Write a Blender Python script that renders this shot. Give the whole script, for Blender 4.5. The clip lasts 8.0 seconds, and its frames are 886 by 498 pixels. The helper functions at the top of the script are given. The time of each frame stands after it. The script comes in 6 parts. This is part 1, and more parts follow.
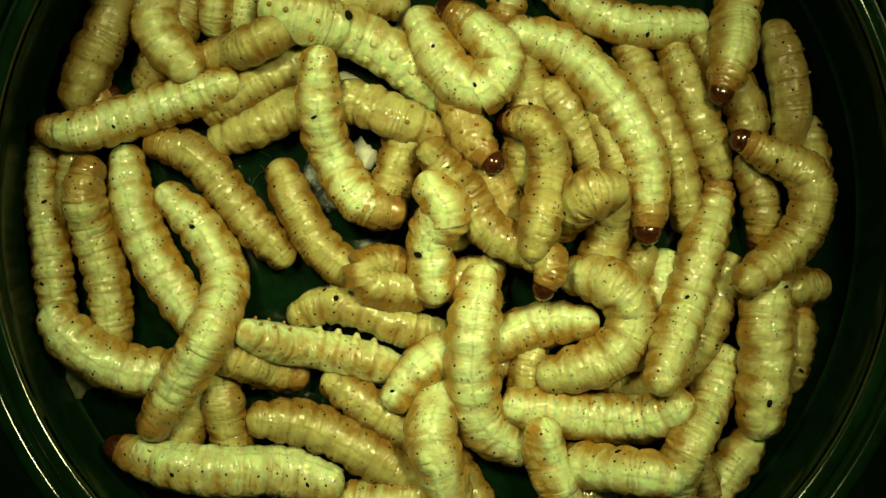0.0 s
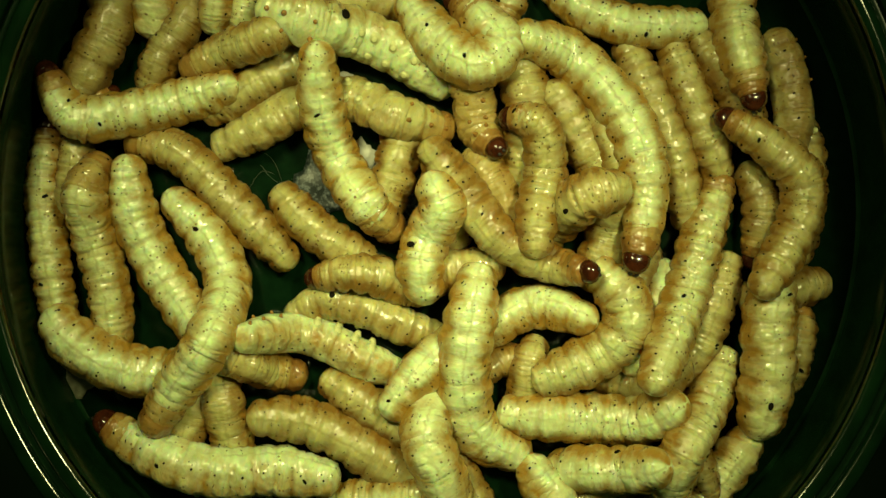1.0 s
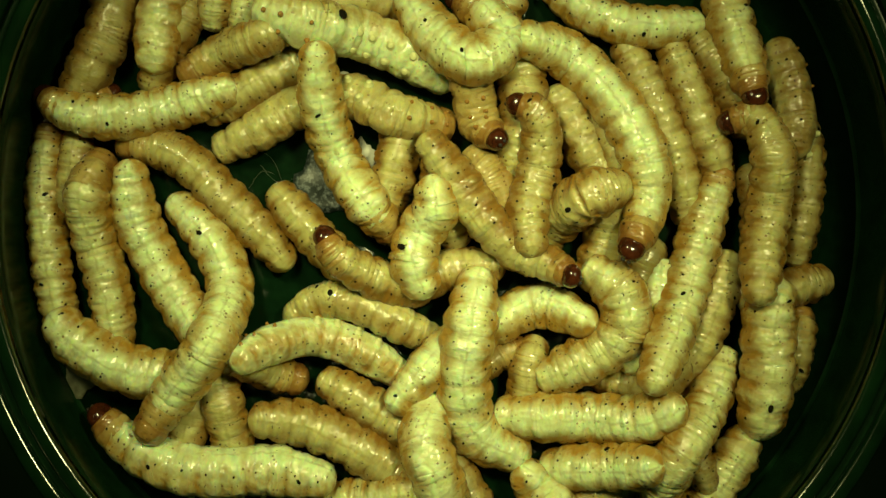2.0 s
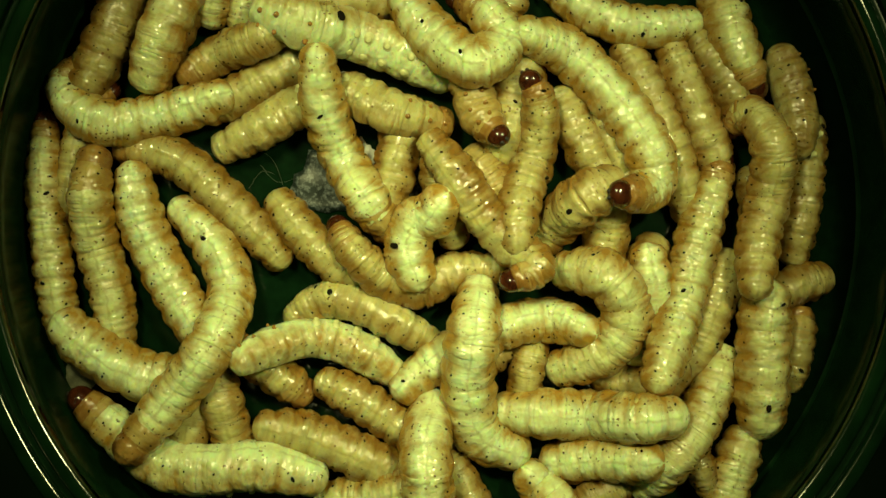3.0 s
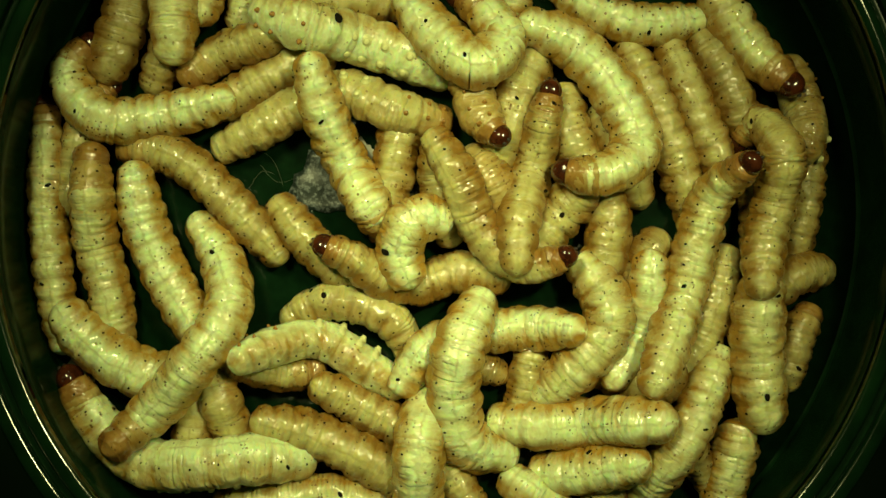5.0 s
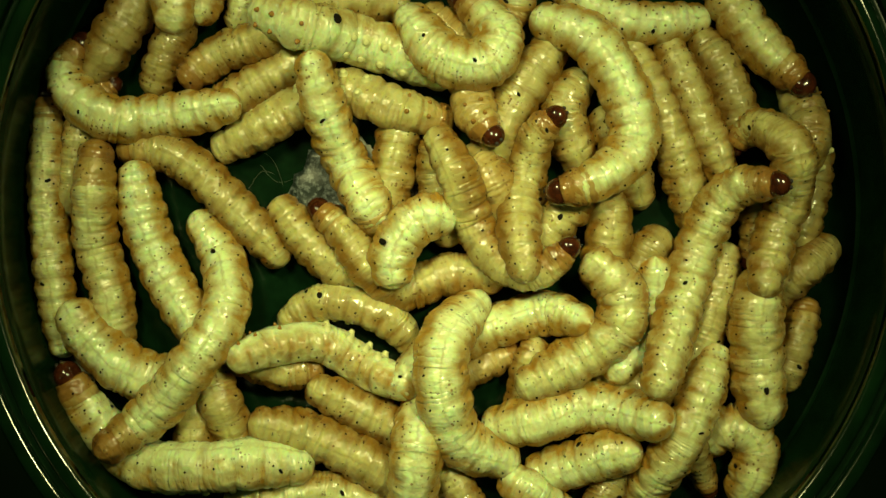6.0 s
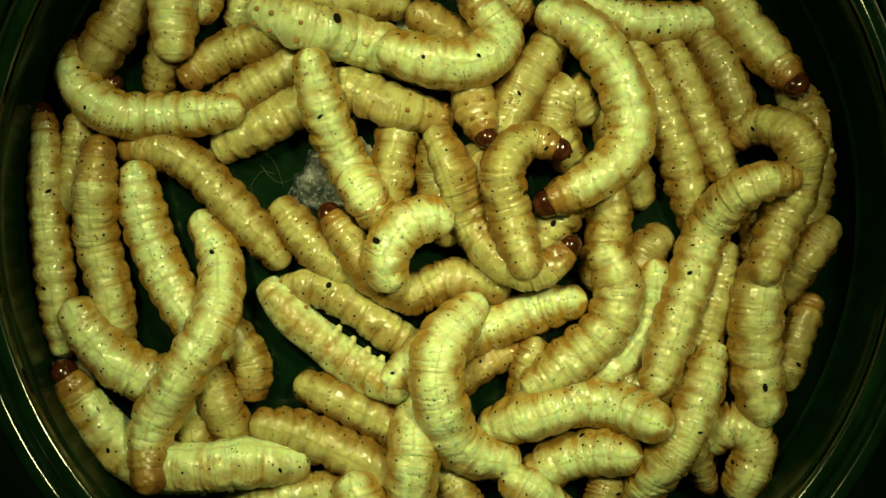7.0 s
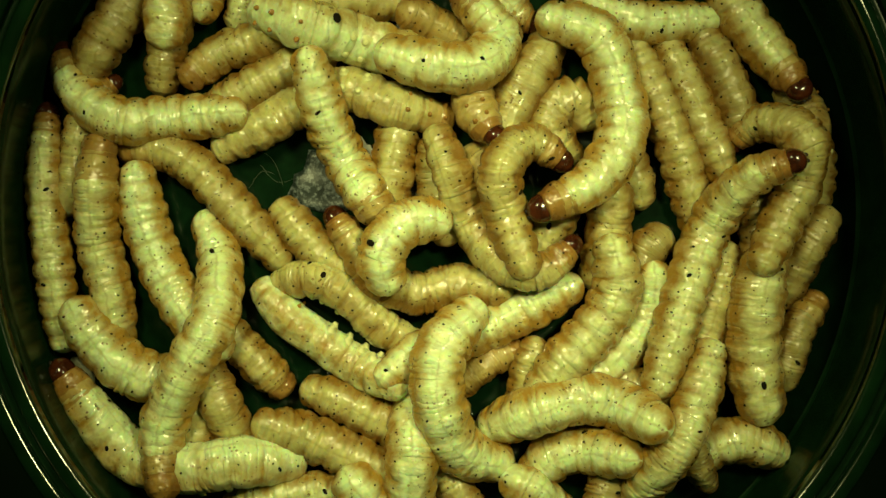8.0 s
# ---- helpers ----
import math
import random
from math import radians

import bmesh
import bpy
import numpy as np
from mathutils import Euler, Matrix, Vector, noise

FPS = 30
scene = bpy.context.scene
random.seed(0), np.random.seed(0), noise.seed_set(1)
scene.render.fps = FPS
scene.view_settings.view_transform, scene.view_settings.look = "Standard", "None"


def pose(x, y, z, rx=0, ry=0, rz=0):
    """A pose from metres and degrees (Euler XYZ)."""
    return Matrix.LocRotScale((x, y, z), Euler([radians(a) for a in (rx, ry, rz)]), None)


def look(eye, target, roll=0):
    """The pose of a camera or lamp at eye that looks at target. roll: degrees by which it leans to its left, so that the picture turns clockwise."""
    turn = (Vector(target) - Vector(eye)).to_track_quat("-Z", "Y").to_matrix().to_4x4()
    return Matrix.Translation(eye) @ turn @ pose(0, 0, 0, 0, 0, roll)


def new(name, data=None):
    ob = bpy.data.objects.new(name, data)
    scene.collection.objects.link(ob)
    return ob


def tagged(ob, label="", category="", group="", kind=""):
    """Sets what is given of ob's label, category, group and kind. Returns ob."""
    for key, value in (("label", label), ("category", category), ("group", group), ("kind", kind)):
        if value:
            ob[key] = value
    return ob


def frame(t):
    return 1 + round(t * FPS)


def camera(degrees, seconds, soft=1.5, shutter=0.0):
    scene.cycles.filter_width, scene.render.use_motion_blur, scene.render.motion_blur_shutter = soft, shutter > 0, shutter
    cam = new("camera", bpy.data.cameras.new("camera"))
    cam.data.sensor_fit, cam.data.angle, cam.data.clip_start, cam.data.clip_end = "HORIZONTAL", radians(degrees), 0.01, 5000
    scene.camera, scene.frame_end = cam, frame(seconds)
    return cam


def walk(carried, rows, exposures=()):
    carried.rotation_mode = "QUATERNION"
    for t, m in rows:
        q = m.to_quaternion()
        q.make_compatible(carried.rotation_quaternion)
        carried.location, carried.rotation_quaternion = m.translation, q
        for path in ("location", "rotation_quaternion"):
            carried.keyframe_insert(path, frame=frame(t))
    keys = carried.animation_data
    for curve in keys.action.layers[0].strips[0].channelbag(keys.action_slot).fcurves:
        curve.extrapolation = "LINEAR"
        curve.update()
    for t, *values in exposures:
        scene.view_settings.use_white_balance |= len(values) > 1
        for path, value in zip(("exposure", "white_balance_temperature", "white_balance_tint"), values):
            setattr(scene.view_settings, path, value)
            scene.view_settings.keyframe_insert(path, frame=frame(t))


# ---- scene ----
from math import cos, exp, pi, sin, sqrt, tau

MM = 0.001

# ---- camera: fixed, straight down over the dish ----
cam = camera(39.3, 8.0, soft=1.5)
EYE = pose(0, 0, 0.140, 0, 0, 0)
walk(cam, [(0.0, EYE), (8.0, EYE)], exposures=[(0.0, 0.0), (8.0, 0.0)])

# ---- light: two small lamps beside the lens, in a dark room ----
world = bpy.data.worlds.new("dark_room")
scene.world = world
world.use_nodes = True
world.node_tree.nodes["Background"].inputs["Color"].default_value = (0.20, 0.50, 0.16, 1)
world.node_tree.nodes["Background"].inputs["Strength"].default_value = 0.040


def bench_lamp(x, y, z, power, wide, tall):
    data = bpy.data.lights.new("bench_lamp", "AREA")
    data.shape, data.size, data.size_y = "RECTANGLE", wide, tall
    data.energy = power
    data.spread = radians(46)
    data.color = (0.995, 1.0, 0.41)
    lamp = new("bench_lamp", data)
    lamp.matrix_world = look((x, y, z), (-0.001, -0.006, 0))
    return lamp


bench_lamp(-0.046, 0.068, 0.150, 0.0129, 0.026, 0.040)
bench_lamp(0.062, 0.046, 0.150, 0.0111, 0.011, 0.024)


# ---- materials ----
def material(name):
    mat = bpy.data.materials.new(name)
    mat.use_nodes = True
    tree = mat.node_tree
    return mat, tree, tree.nodes["Principled BSDF"]


def node(tree, kind, **values):
    n = tree.nodes.new(kind)
    for key, value in values.items():
        n.inputs[key].default_value = value
    return n


def skin(name, light, deep, sheen, depth):
    """Soft, moist larva skin: fat lobes showing through, fine cross wrinkles, brown flecks, a thin dark line along the
    back, shade painted into flanks and joints.
    """
    mat, tree, surface = material(name)
    link = tree.links.new
    shift = node(tree, "ShaderNodeAttribute")
    shift.attribute_name = "rest"           # place on the straight body
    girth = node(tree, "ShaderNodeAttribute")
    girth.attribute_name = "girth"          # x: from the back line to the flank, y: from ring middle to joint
    # lobes of fat under the skin
    lobes = node(tree, "ShaderNodeTexNoise", Scale=620.0, Detail=2.0, Roughness=0.5)
    across = node(tree, "ShaderNodeMapping")
    across.inputs["Scale"].default_value = (0.9, 1.1, 0.9)
    link(shift.outputs["Vector"], across.inputs["Vector"])
    link(across.outputs[0], lobes.inputs["Vector"])
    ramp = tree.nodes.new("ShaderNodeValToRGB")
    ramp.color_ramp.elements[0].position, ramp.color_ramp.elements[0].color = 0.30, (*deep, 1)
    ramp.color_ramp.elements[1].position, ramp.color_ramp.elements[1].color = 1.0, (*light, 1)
    # fat shows most along the back and in the middle of a ring; flanks and joints are see-through amber skin, with the
    # shade of sides and creases painted in
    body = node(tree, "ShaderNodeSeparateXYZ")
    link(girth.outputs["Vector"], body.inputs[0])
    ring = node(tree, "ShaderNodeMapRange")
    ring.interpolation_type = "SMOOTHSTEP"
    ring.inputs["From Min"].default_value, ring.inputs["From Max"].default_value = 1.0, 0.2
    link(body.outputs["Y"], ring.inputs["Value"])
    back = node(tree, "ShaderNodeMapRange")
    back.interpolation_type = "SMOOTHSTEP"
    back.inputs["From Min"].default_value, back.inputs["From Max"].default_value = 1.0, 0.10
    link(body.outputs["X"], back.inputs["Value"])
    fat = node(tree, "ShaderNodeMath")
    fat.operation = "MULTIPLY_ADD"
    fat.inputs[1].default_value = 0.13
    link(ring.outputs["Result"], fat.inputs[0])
    fat_and_side_shade = node(tree, "ShaderNodeMath")
    fat_and_side_shade.operation = "MULTIPLY_ADD"
    fat_and_side_shade.inputs[1].default_value = 0.62
    link(back.outputs["Result"], fat_and_side_shade.inputs[0])
    less = node(tree, "ShaderNodeMath")
    less.operation = "MULTIPLY_ADD"
    less.inputs[1].default_value = 0.85
    less.inputs[2].default_value = -0.235
    link(lobes.outputs["Fac"], less.inputs[0])
    grain = node(tree, "ShaderNodeTexNoise", Scale=2600.0, Detail=2.0)
    link(shift.outputs["Vector"], grain.inputs["Vector"])
    fine = node(tree, "ShaderNodeMath")
    fine.operation = "MULTIPLY_ADD"
    fine.inputs[1].default_value = 0.22
    link(grain.outputs["Fac"], fine.inputs[0])
    lower = node(tree, "ShaderNodeMath")
    lower.operation = "SUBTRACT"
    lower.inputs[1].default_value = 0.11
    link(less.outputs[0], lower.inputs[0])
    link(lower.outputs[0], fine.inputs[2])
    link(fine.outputs[0], fat.inputs[2])
    link(fat.outputs[0], fat_and_side_shade.inputs[2])
    link(fat_and_side_shade.outputs[0], ramp.inputs["Fac"])
    # brown flecks of dirt
    flecks = node(tree, "ShaderNodeTexVoronoi", Scale=1500.0, Randomness=1.0)
    link(shift.outputs["Vector"], flecks.inputs["Vector"])
    near = node(tree, "ShaderNodeMath")
    near.operation = "LESS_THAN"
    near.inputs[1].default_value = 0.22
    link(flecks.outputs["Distance"], near.inputs[0])
    some = node(tree, "ShaderNodeTexNoise", Scale=420.0, Detail=1.0)
    link(shift.outputs["Vector"], some.inputs["Vector"])
    patch = node(tree, "ShaderNodeMapRange")
    patch.inputs["From Min"].default_value, patch.inputs["From Max"].default_value = 0.50, 0.64
    patch.inputs["To Max"].default_value = 0.8
    link(some.outputs["Fac"], patch.inputs["Value"])
    both = node(tree, "ShaderNodeMath")
    both.operation = "MULTIPLY"
    link(near.outputs[0], both.inputs[0])
    link(patch.outputs["Result"], both.inputs[1])
    dirt = tree.nodes.new("ShaderNodeMix")
    dirt.data_type = "RGBA"
    link(both.outputs[0], dirt.inputs["Factor"])
    link(ramp.outputs["Color"], dirt.inputs["A"])
    dirt.inputs["B"].default_value = (0.16, 0.075, 0.02, 1)
    # the vessel along the back
    split = node(tree, "ShaderNodeSeparateXYZ")
    wob = node(tree, "ShaderNodeTexNoise", Scale=900.0, Detail=2.0)
    link(shift.outputs["Vector"], wob.inputs["Vector"])
    link(shift.outputs["Vector"], split.inputs[0])
    bend = node(tree, "ShaderNodeMath")
    bend.operation = "MULTIPLY_ADD"
    bend.inputs[1].default_value = 0.0008
    link(wob.outputs["Fac"], bend.inputs[0])
    link(split.outputs["X"], bend.inputs[2])
    off = node(tree, "ShaderNodeMath")
    off.operation = "SUBTRACT"
    off.inputs[1].default_value = 0.0004
    link(bend.outputs[0], off.inputs[0])
    side = node(tree, "ShaderNodeMath")
    side.operation = "ABSOLUTE"
    link(off.outputs[0], side.inputs[0])
    line = node(tree, "ShaderNodeMapRange")
    line.inputs["From Min"].default_value, line.inputs["From Max"].default_value = 0.00002, 0.00024
    line.inputs["To Min"].default_value, line.inputs["To Max"].default_value = 0.38, 0.0
    link(side.outputs[0], line.inputs["Value"])
    upper = node(tree, "ShaderNodeMath")
    upper.operation = "GREATER_THAN"
    upper.inputs[1].default_value = 0.0005
    link(split.outputs["Z"], upper.inputs[0])
    mark = node(tree, "ShaderNodeMath")
    mark.operation = "MULTIPLY"
    broken = node(tree, "ShaderNodeMapRange")
    broken.inputs["From Min"].default_value, broken.inputs["From Max"].default_value = 0.36, 0.58
    link(lobes.outputs["Fac"], broken.inputs["Value"])
    gaps = node(tree, "ShaderNodeMath")
    gaps.operation = "MULTIPLY"
    link(upper.outputs[0], gaps.inputs[0])
    link(broken.outputs["Result"], gaps.inputs[1])
    link(line.outputs["Result"], mark.inputs[0])
    link(gaps.outputs[0], mark.inputs[1])
    vessel = tree.nodes.new("ShaderNodeMix")
    vessel.data_type = "RGBA"
    link(mark.outputs[0], vessel.inputs["Factor"])
    link(dirt.outputs["Result"], vessel.inputs["A"])
    vessel.inputs["B"].default_value = (0.27, 0.19, 0.035, 1)
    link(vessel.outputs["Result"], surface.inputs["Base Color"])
    # relief: fine cross wrinkles and pores
    stretch = node(tree, "ShaderNodeMapping")
    stretch.inputs["Scale"].default_value = (0.35, 1.5, 0.35)
    link(shift.outputs["Vector"], stretch.inputs["Vector"])
    wrinkle = node(tree, "ShaderNodeTexNoise", Scale=850.0, Detail=3.0, Roughness=0.5, Distortion=0.8)
    link(stretch.outputs[0], wrinkle.inputs["Vector"])
    bump = node(tree, "ShaderNodeBump", Strength=0.22, Distance=0.00040)
    link(wrinkle.outputs["Fac"], bump.inputs["Height"])
    soft_bump = node(tree, "ShaderNodeBump", Strength=0.55, Distance=0.0010)
    link(lobes.outputs["Fac"], soft_bump.inputs["Height"])
    link(bump.outputs["Normal"], soft_bump.inputs["Normal"])
    link(soft_bump.outputs["Normal"], surface.inputs["Normal"])
    gloss = node(tree, "ShaderNodeMapRange")
    gloss.inputs["To Min"].default_value, gloss.inputs["To Max"].default_value = sheen - 0.1, sheen + 0.14
    link(some.outputs["Fac"], gloss.inputs["Value"])
    link(gloss.outputs["Result"], surface.inputs["Roughness"])
    surface.inputs["Subsurface Weight"].default_value = depth
    surface.inputs["Subsurface Radius"].default_value = (1.0, 0.62, 0.22)
    surface.inputs["Subsurface Scale"].default_value = 0.00055
    surface.inputs["Specular IOR Level"].default_value = 0.25
    surface.inputs["Coat Weight"].default_value = 1.0
    surface.inputs["Coat Roughness"].default_value = 0.12
    surface.inputs["Coat IOR"].default_value = 1.5
    film = node(tree, "ShaderNodeBump", Strength=0.55, Distance=0.0008)
    link(lobes.outputs["Fac"], film.inputs["Height"])
    pucker = node(tree, "ShaderNodeTexNoise", Scale=1700.0, Detail=2.0, Roughness=0.5, Distortion=0.6)
    link(stretch.outputs[0], pucker.inputs["Vector"])
    ripple = node(tree, "ShaderNodeBump", Strength=0.50, Distance=0.00026)
    link(pucker.outputs["Fac"], ripple.inputs["Height"])
    link(film.outputs["Normal"], ripple.inputs["Normal"])
    link(ripple.outputs["Normal"], surface.inputs["Coat Normal"])
    return mat


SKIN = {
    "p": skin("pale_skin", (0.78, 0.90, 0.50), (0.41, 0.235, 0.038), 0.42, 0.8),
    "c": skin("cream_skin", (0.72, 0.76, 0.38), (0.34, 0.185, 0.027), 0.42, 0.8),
    # cream darkened to carry the shade low in the pile; also truly duller larvae
    "d": skin("dull_shaded_cream_skin", (0.57, 0.53, 0.22), (0.265, 0.138, 0.020), 0.42, 0.8),
    # darker copy again: weak light at the dish edges and floor in the colour
    "e": skin("shaded_amber_skin", (0.44, 0.385, 0.150), (0.215, 0.110, 0.016), 0.42, 0.8),
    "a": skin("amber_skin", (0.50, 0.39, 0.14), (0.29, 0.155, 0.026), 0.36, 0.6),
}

AMBER_END = skin("amber_front_skin", (0.36, 0.21, 0.05), (0.22, 0.10, 0.02), 0.3, 0.5)


def plain(name, colour, rough, grain=900.0, spread=0.35, coat=0.0):
    mat, tree, surface = material(name)
    place = node(tree, "ShaderNodeTexCoord")
    speck = node(tree, "ShaderNodeTexNoise", Scale=grain, Detail=4.0)
    tree.links.new(place.outputs["Object"], speck.inputs["Vector"])
    ramp = tree.nodes.new("ShaderNodeValToRGB")
    ramp.color_ramp.elements[0].position, ramp.color_ramp.elements[0].color = 0.3, (*[c * (1 - spread) for c in colour], 1)
    ramp.color_ramp.elements[1].position, ramp.color_ramp.elements[1].color = 0.7, (*[c * (1 + spread) for c in colour], 1)
    tree.links.new(speck.outputs["Fac"], ramp.inputs["Fac"])
    tree.links.new(ramp.outputs["Color"], surface.inputs["Base Color"])
    bump = node(tree, "ShaderNodeBump", Strength=0.25, Distance=0.0001)
    tree.links.new(speck.outputs["Fac"], bump.inputs["Height"])
    tree.links.new(bump.outputs["Normal"], surface.inputs["Normal"])
    surface.inputs["Roughness"].default_value = rough
    surface.inputs["Coat Weight"].default_value = coat
    return mat


HEAD = plain("brown_head_shell", (0.050, 0.012, 0.004), 0.16, 1200.0, 0.5, 0.3)
SHIELD = plain("amber_neck_shield", (0.30, 0.15, 0.035), 0.22, 900.0, 0.35)
LEG = plain("cream_leg_skin", (0.66, 0.66, 0.32), 0.35, 1500.0, 0.2)
JAW = plain("black_jaw", (0.012, 0.007, 0.005), 0.6)
SPECK = plain("black_dirt_speck", (0.010, 0.008, 0.005), 0.95)
SPECK.node_tree.nodes["Principled BSDF"].inputs["Specular IOR Level"].default_value = 0.1
SCRATCH = plain("brown_dirt", (0.055, 0.028, 0.010), 0.8)
DISH = plain("black_polished_dish", (0.003, 0.015, 0.004), 0.10, 300.0, 0.4)
DISH.node_tree.nodes["Principled BSDF"].inputs["Specular IOR Level"].default_value = 0.5
WALL = plain("satin_black_wall", (0.004, 0.018, 0.006), 0.22, 400.0, 0.3)
WALL.node_tree.nodes["Principled BSDF"].inputs["Specular IOR Level"].default_value = 0.14
FLOOR = plain("dusty_black_dish_floor", (0.003, 0.014, 0.005), 0.13, 700.0, 0.25)
FLOOR.node_tree.nodes["Principled BSDF"].inputs["Specular IOR Level"].default_value = 0.15
TABLE = plain("dark_table", (0.004, 0.013, 0.005), 0.7, 60.0, 0.4)
TABLE.node_tree.nodes["Principled BSDF"].inputs["Specular IOR Level"].default_value = 0.04


# ---- helpers for meshes ----
def mesh_of(name, verts, faces, mats, slots=None):
    me = bpy.data.meshes.new(name)
    me.from_pydata(verts, [], faces)
    for m in mats:
        me.materials.append(m)
    if slots is not None:
        me.polygons.foreach_set("material_index", slots)
    me.polygons.foreach_set("use_smooth", [True] * len(faces))
    me.update()
    return me


def part(name, me, parent, label=""):
    ob = new(name, me)
    ob.parent = parent
    if label:
        tagged(ob, label)
    return ob


def lathe(profile, around=160):
    """Rings of (radius, height) turned round z into a closed shell."""
    verts, faces = [], []
    for r, z in profile:
        for k in range(around):
            a = tau * k / around
            verts.append((r * cos(a), r * sin(a), z))
    n = len(profile)
    for i in range(n):
        j = (i + 1) % n
        for k in range(around):
            m = (k + 1) % around
            faces.append((i * around + k, j * around + k, j * around + m, i * around + m))
    return verts, faces


# ---- table and dish ----
me = mesh_of("table", [(x, y, z) for z in (-0.033, -0.003) for x, y in ((-0.6, -0.4), (0.6, -0.4), (0.6, 0.4), (-0.6, 0.4))],
             [(3, 2, 1, 0), (4, 5, 6, 7), (0, 1, 5, 4), (1, 2, 6, 5), (2, 3, 7, 6), (3, 0, 4, 7)], [TABLE])
me.polygons.foreach_set("use_smooth", [False] * 6)
tagged(new("table", me), "dark matt table top under the dish", "table", kind="structure")

DX, DY = 0.0002, 0.0044
dish = new("dish")
dish.location = (DX, DY, 0)
tagged(dish, "round black polished dish full of larvae", "dish")
FLOOR_R, RIM_IN, RIM_OUT, RIM_Z, LIP = 0.0468, 0.04685, 0.04940, 0.0150, 0.00108
wall_rings = [(FLOOR_R - 0.0005, -0.0001)]
for k in range(1, 5):
    a = k / 4 * pi / 2
    wall_rings.append((FLOOR_R - 0.0005 + 0.0005 * sin(a), 0.0005 - 0.0005 * cos(a)))
wall_rings += [(RIM_IN, 0.0080), (RIM_IN, RIM_Z - 0.0012), (RIM_OUT + 0.0011, RIM_Z - 0.0012), (RIM_OUT + 0.0011, -0.0028), (FLOOR_R - 0.0005, -0.0028)]
lips = []
for crown in (RIM_IN, RIM_OUT):
    turns = [radians(132 - a) for a in range(0, 104, 6)]
    arc = [(crown + LIP * cos(t), RIM_Z - LIP + LIP * sin(t)) for t in turns]
    lips.append([(arc[0][0], RIM_Z - 0.0017)] + arc + [(arc[-1][0], RIM_Z - 0.0017)])
part("wall", mesh_of("wall", *lathe(wall_rings, 240), [WALL]), dish, "satin black side wall")
for lip, lip_name in zip(lips, ("inner_rim", "outer_rim")):
    part(lip_name, mesh_of(lip_name, *lathe(lip, 240), [DISH]), dish, "polished black rounded lip")
disc_v, disc_f = lathe([(0.0002, 0.0), (0.015, 0.0), (0.030, 0.0), (FLOOR_R - 0.0004, 0.0), (FLOOR_R - 0.0004, -0.0027), (0.0002, -0.0027)], 96)
part("base", mesh_of("base", disc_v, disc_f, [FLOOR]), dish)

# speckled grey that paints a soft reflection in the polished floor
FLOOR_REFLECTION = plain("grey_floor_reflection", (0.05, 0.06, 0.05), 0.4, 2400.0, 0.9)
_r = [n for n in FLOOR_REFLECTION.node_tree.nodes if n.type == "VALTORGB"][0].color_ramp
_r.elements[0].position, _r.elements[0].color = 0.47, (0.010, 0.018, 0.016, 1)
_r.elements[1].position, _r.elements[1].color = 0.78, (0.24, 0.27, 0.29, 1)
# white of the painted floor glints, and of the dust grains on the wall
WHITE_GLINT_AND_DUST = plain("white_glint_and_dust", (0.62, 0.62, 0.55), 0.5, 900.0, 0.25)


def scrap(x, y, wide, deep, seed, mat, label):
    """A thin, uneven flake lying on the floor, a little curled."""
    rng = random.Random(seed)
    n, layers = 22, 4
    edge = [1 + 0.16 * sin(3 * tau * k / n + seed) + rng.uniform(-0.14, 0.10) for k in range(n)]
    verts, faces = [], []
    for side in (1, 0):
        for i in range(1, layers + 1):
            for k in range(n):
                f = i / layers * edge[k]
                px, py = wide / 2 * f * cos(tau * k / n), deep / 2 * f * sin(tau * k / n)
                lift = 0.12 + 0.10 * sin(px * 1.3 + seed) + 0.10 * cos(py * 1.7) + (0.06 if side else 0.0)
                verts.append((px * MM, py * MM, max(0.01 + 0.05 * side, lift) * MM))
    for side in (0, 1):
        b = side * layers * n
        for i in range(layers - 1):
            for k in range(n):
                m = (k + 1) % n
                q = (b + i * n + k, b + (i + 1) * n + k, b + (i + 1) * n + m, b + i * n + m)
                faces.append(q if side == 0 else q[::-1])
        cap = tuple(b + k for k in range(n))
        faces.append(cap if side == 0 else cap[::-1])
    last = (layers - 1) * n
    for k in range(n):
        m = (k + 1) % n
        faces.append((last + k, layers * n + last + k, layers * n + last + m, last + m))
    ob = new("scrap", mesh_of("scrap", verts, faces, [mat]))
    ob.location = (x * MM, y * MM, 0.0)
    return tagged(ob, label, "scrap")


# the next five flakes are added to paint reflections in the floor
scrap(-13.4, 7.4, 7.4, 7.4, 3, FLOOR_REFLECTION, "thin grey flake standing in for a reflection in the dish floor")
scrap(-4.4, 6.0, 5.0, 6.6, 5, FLOOR_REFLECTION, "small grey flake standing in for a reflection in the dish floor")
scrap(-9.0, 10.4, 2.8, 4.0, 8, WHITE_GLINT_AND_DUST, "white flake standing in for a glint on the dish floor")
scrap(-11.0, 19.2, 3.0, 1.4, 9, WHITE_GLINT_AND_DUST, "small white flake standing in for a glint on the dish floor")
scrap(-4.0, 25.0, 2.6, 3.0, 11, WHITE_GLINT_AND_DUST, "white flake standing in for a glint near the dish wall")
SHED = plain("shed_skin", (0.16, 0.16, 0.10), 0.45, 900.0, 0.5)
scrap(-41.0, -14.6, 3.4, 4.6, 14, SHED, "crumpled grey shed skin at the dish wall")


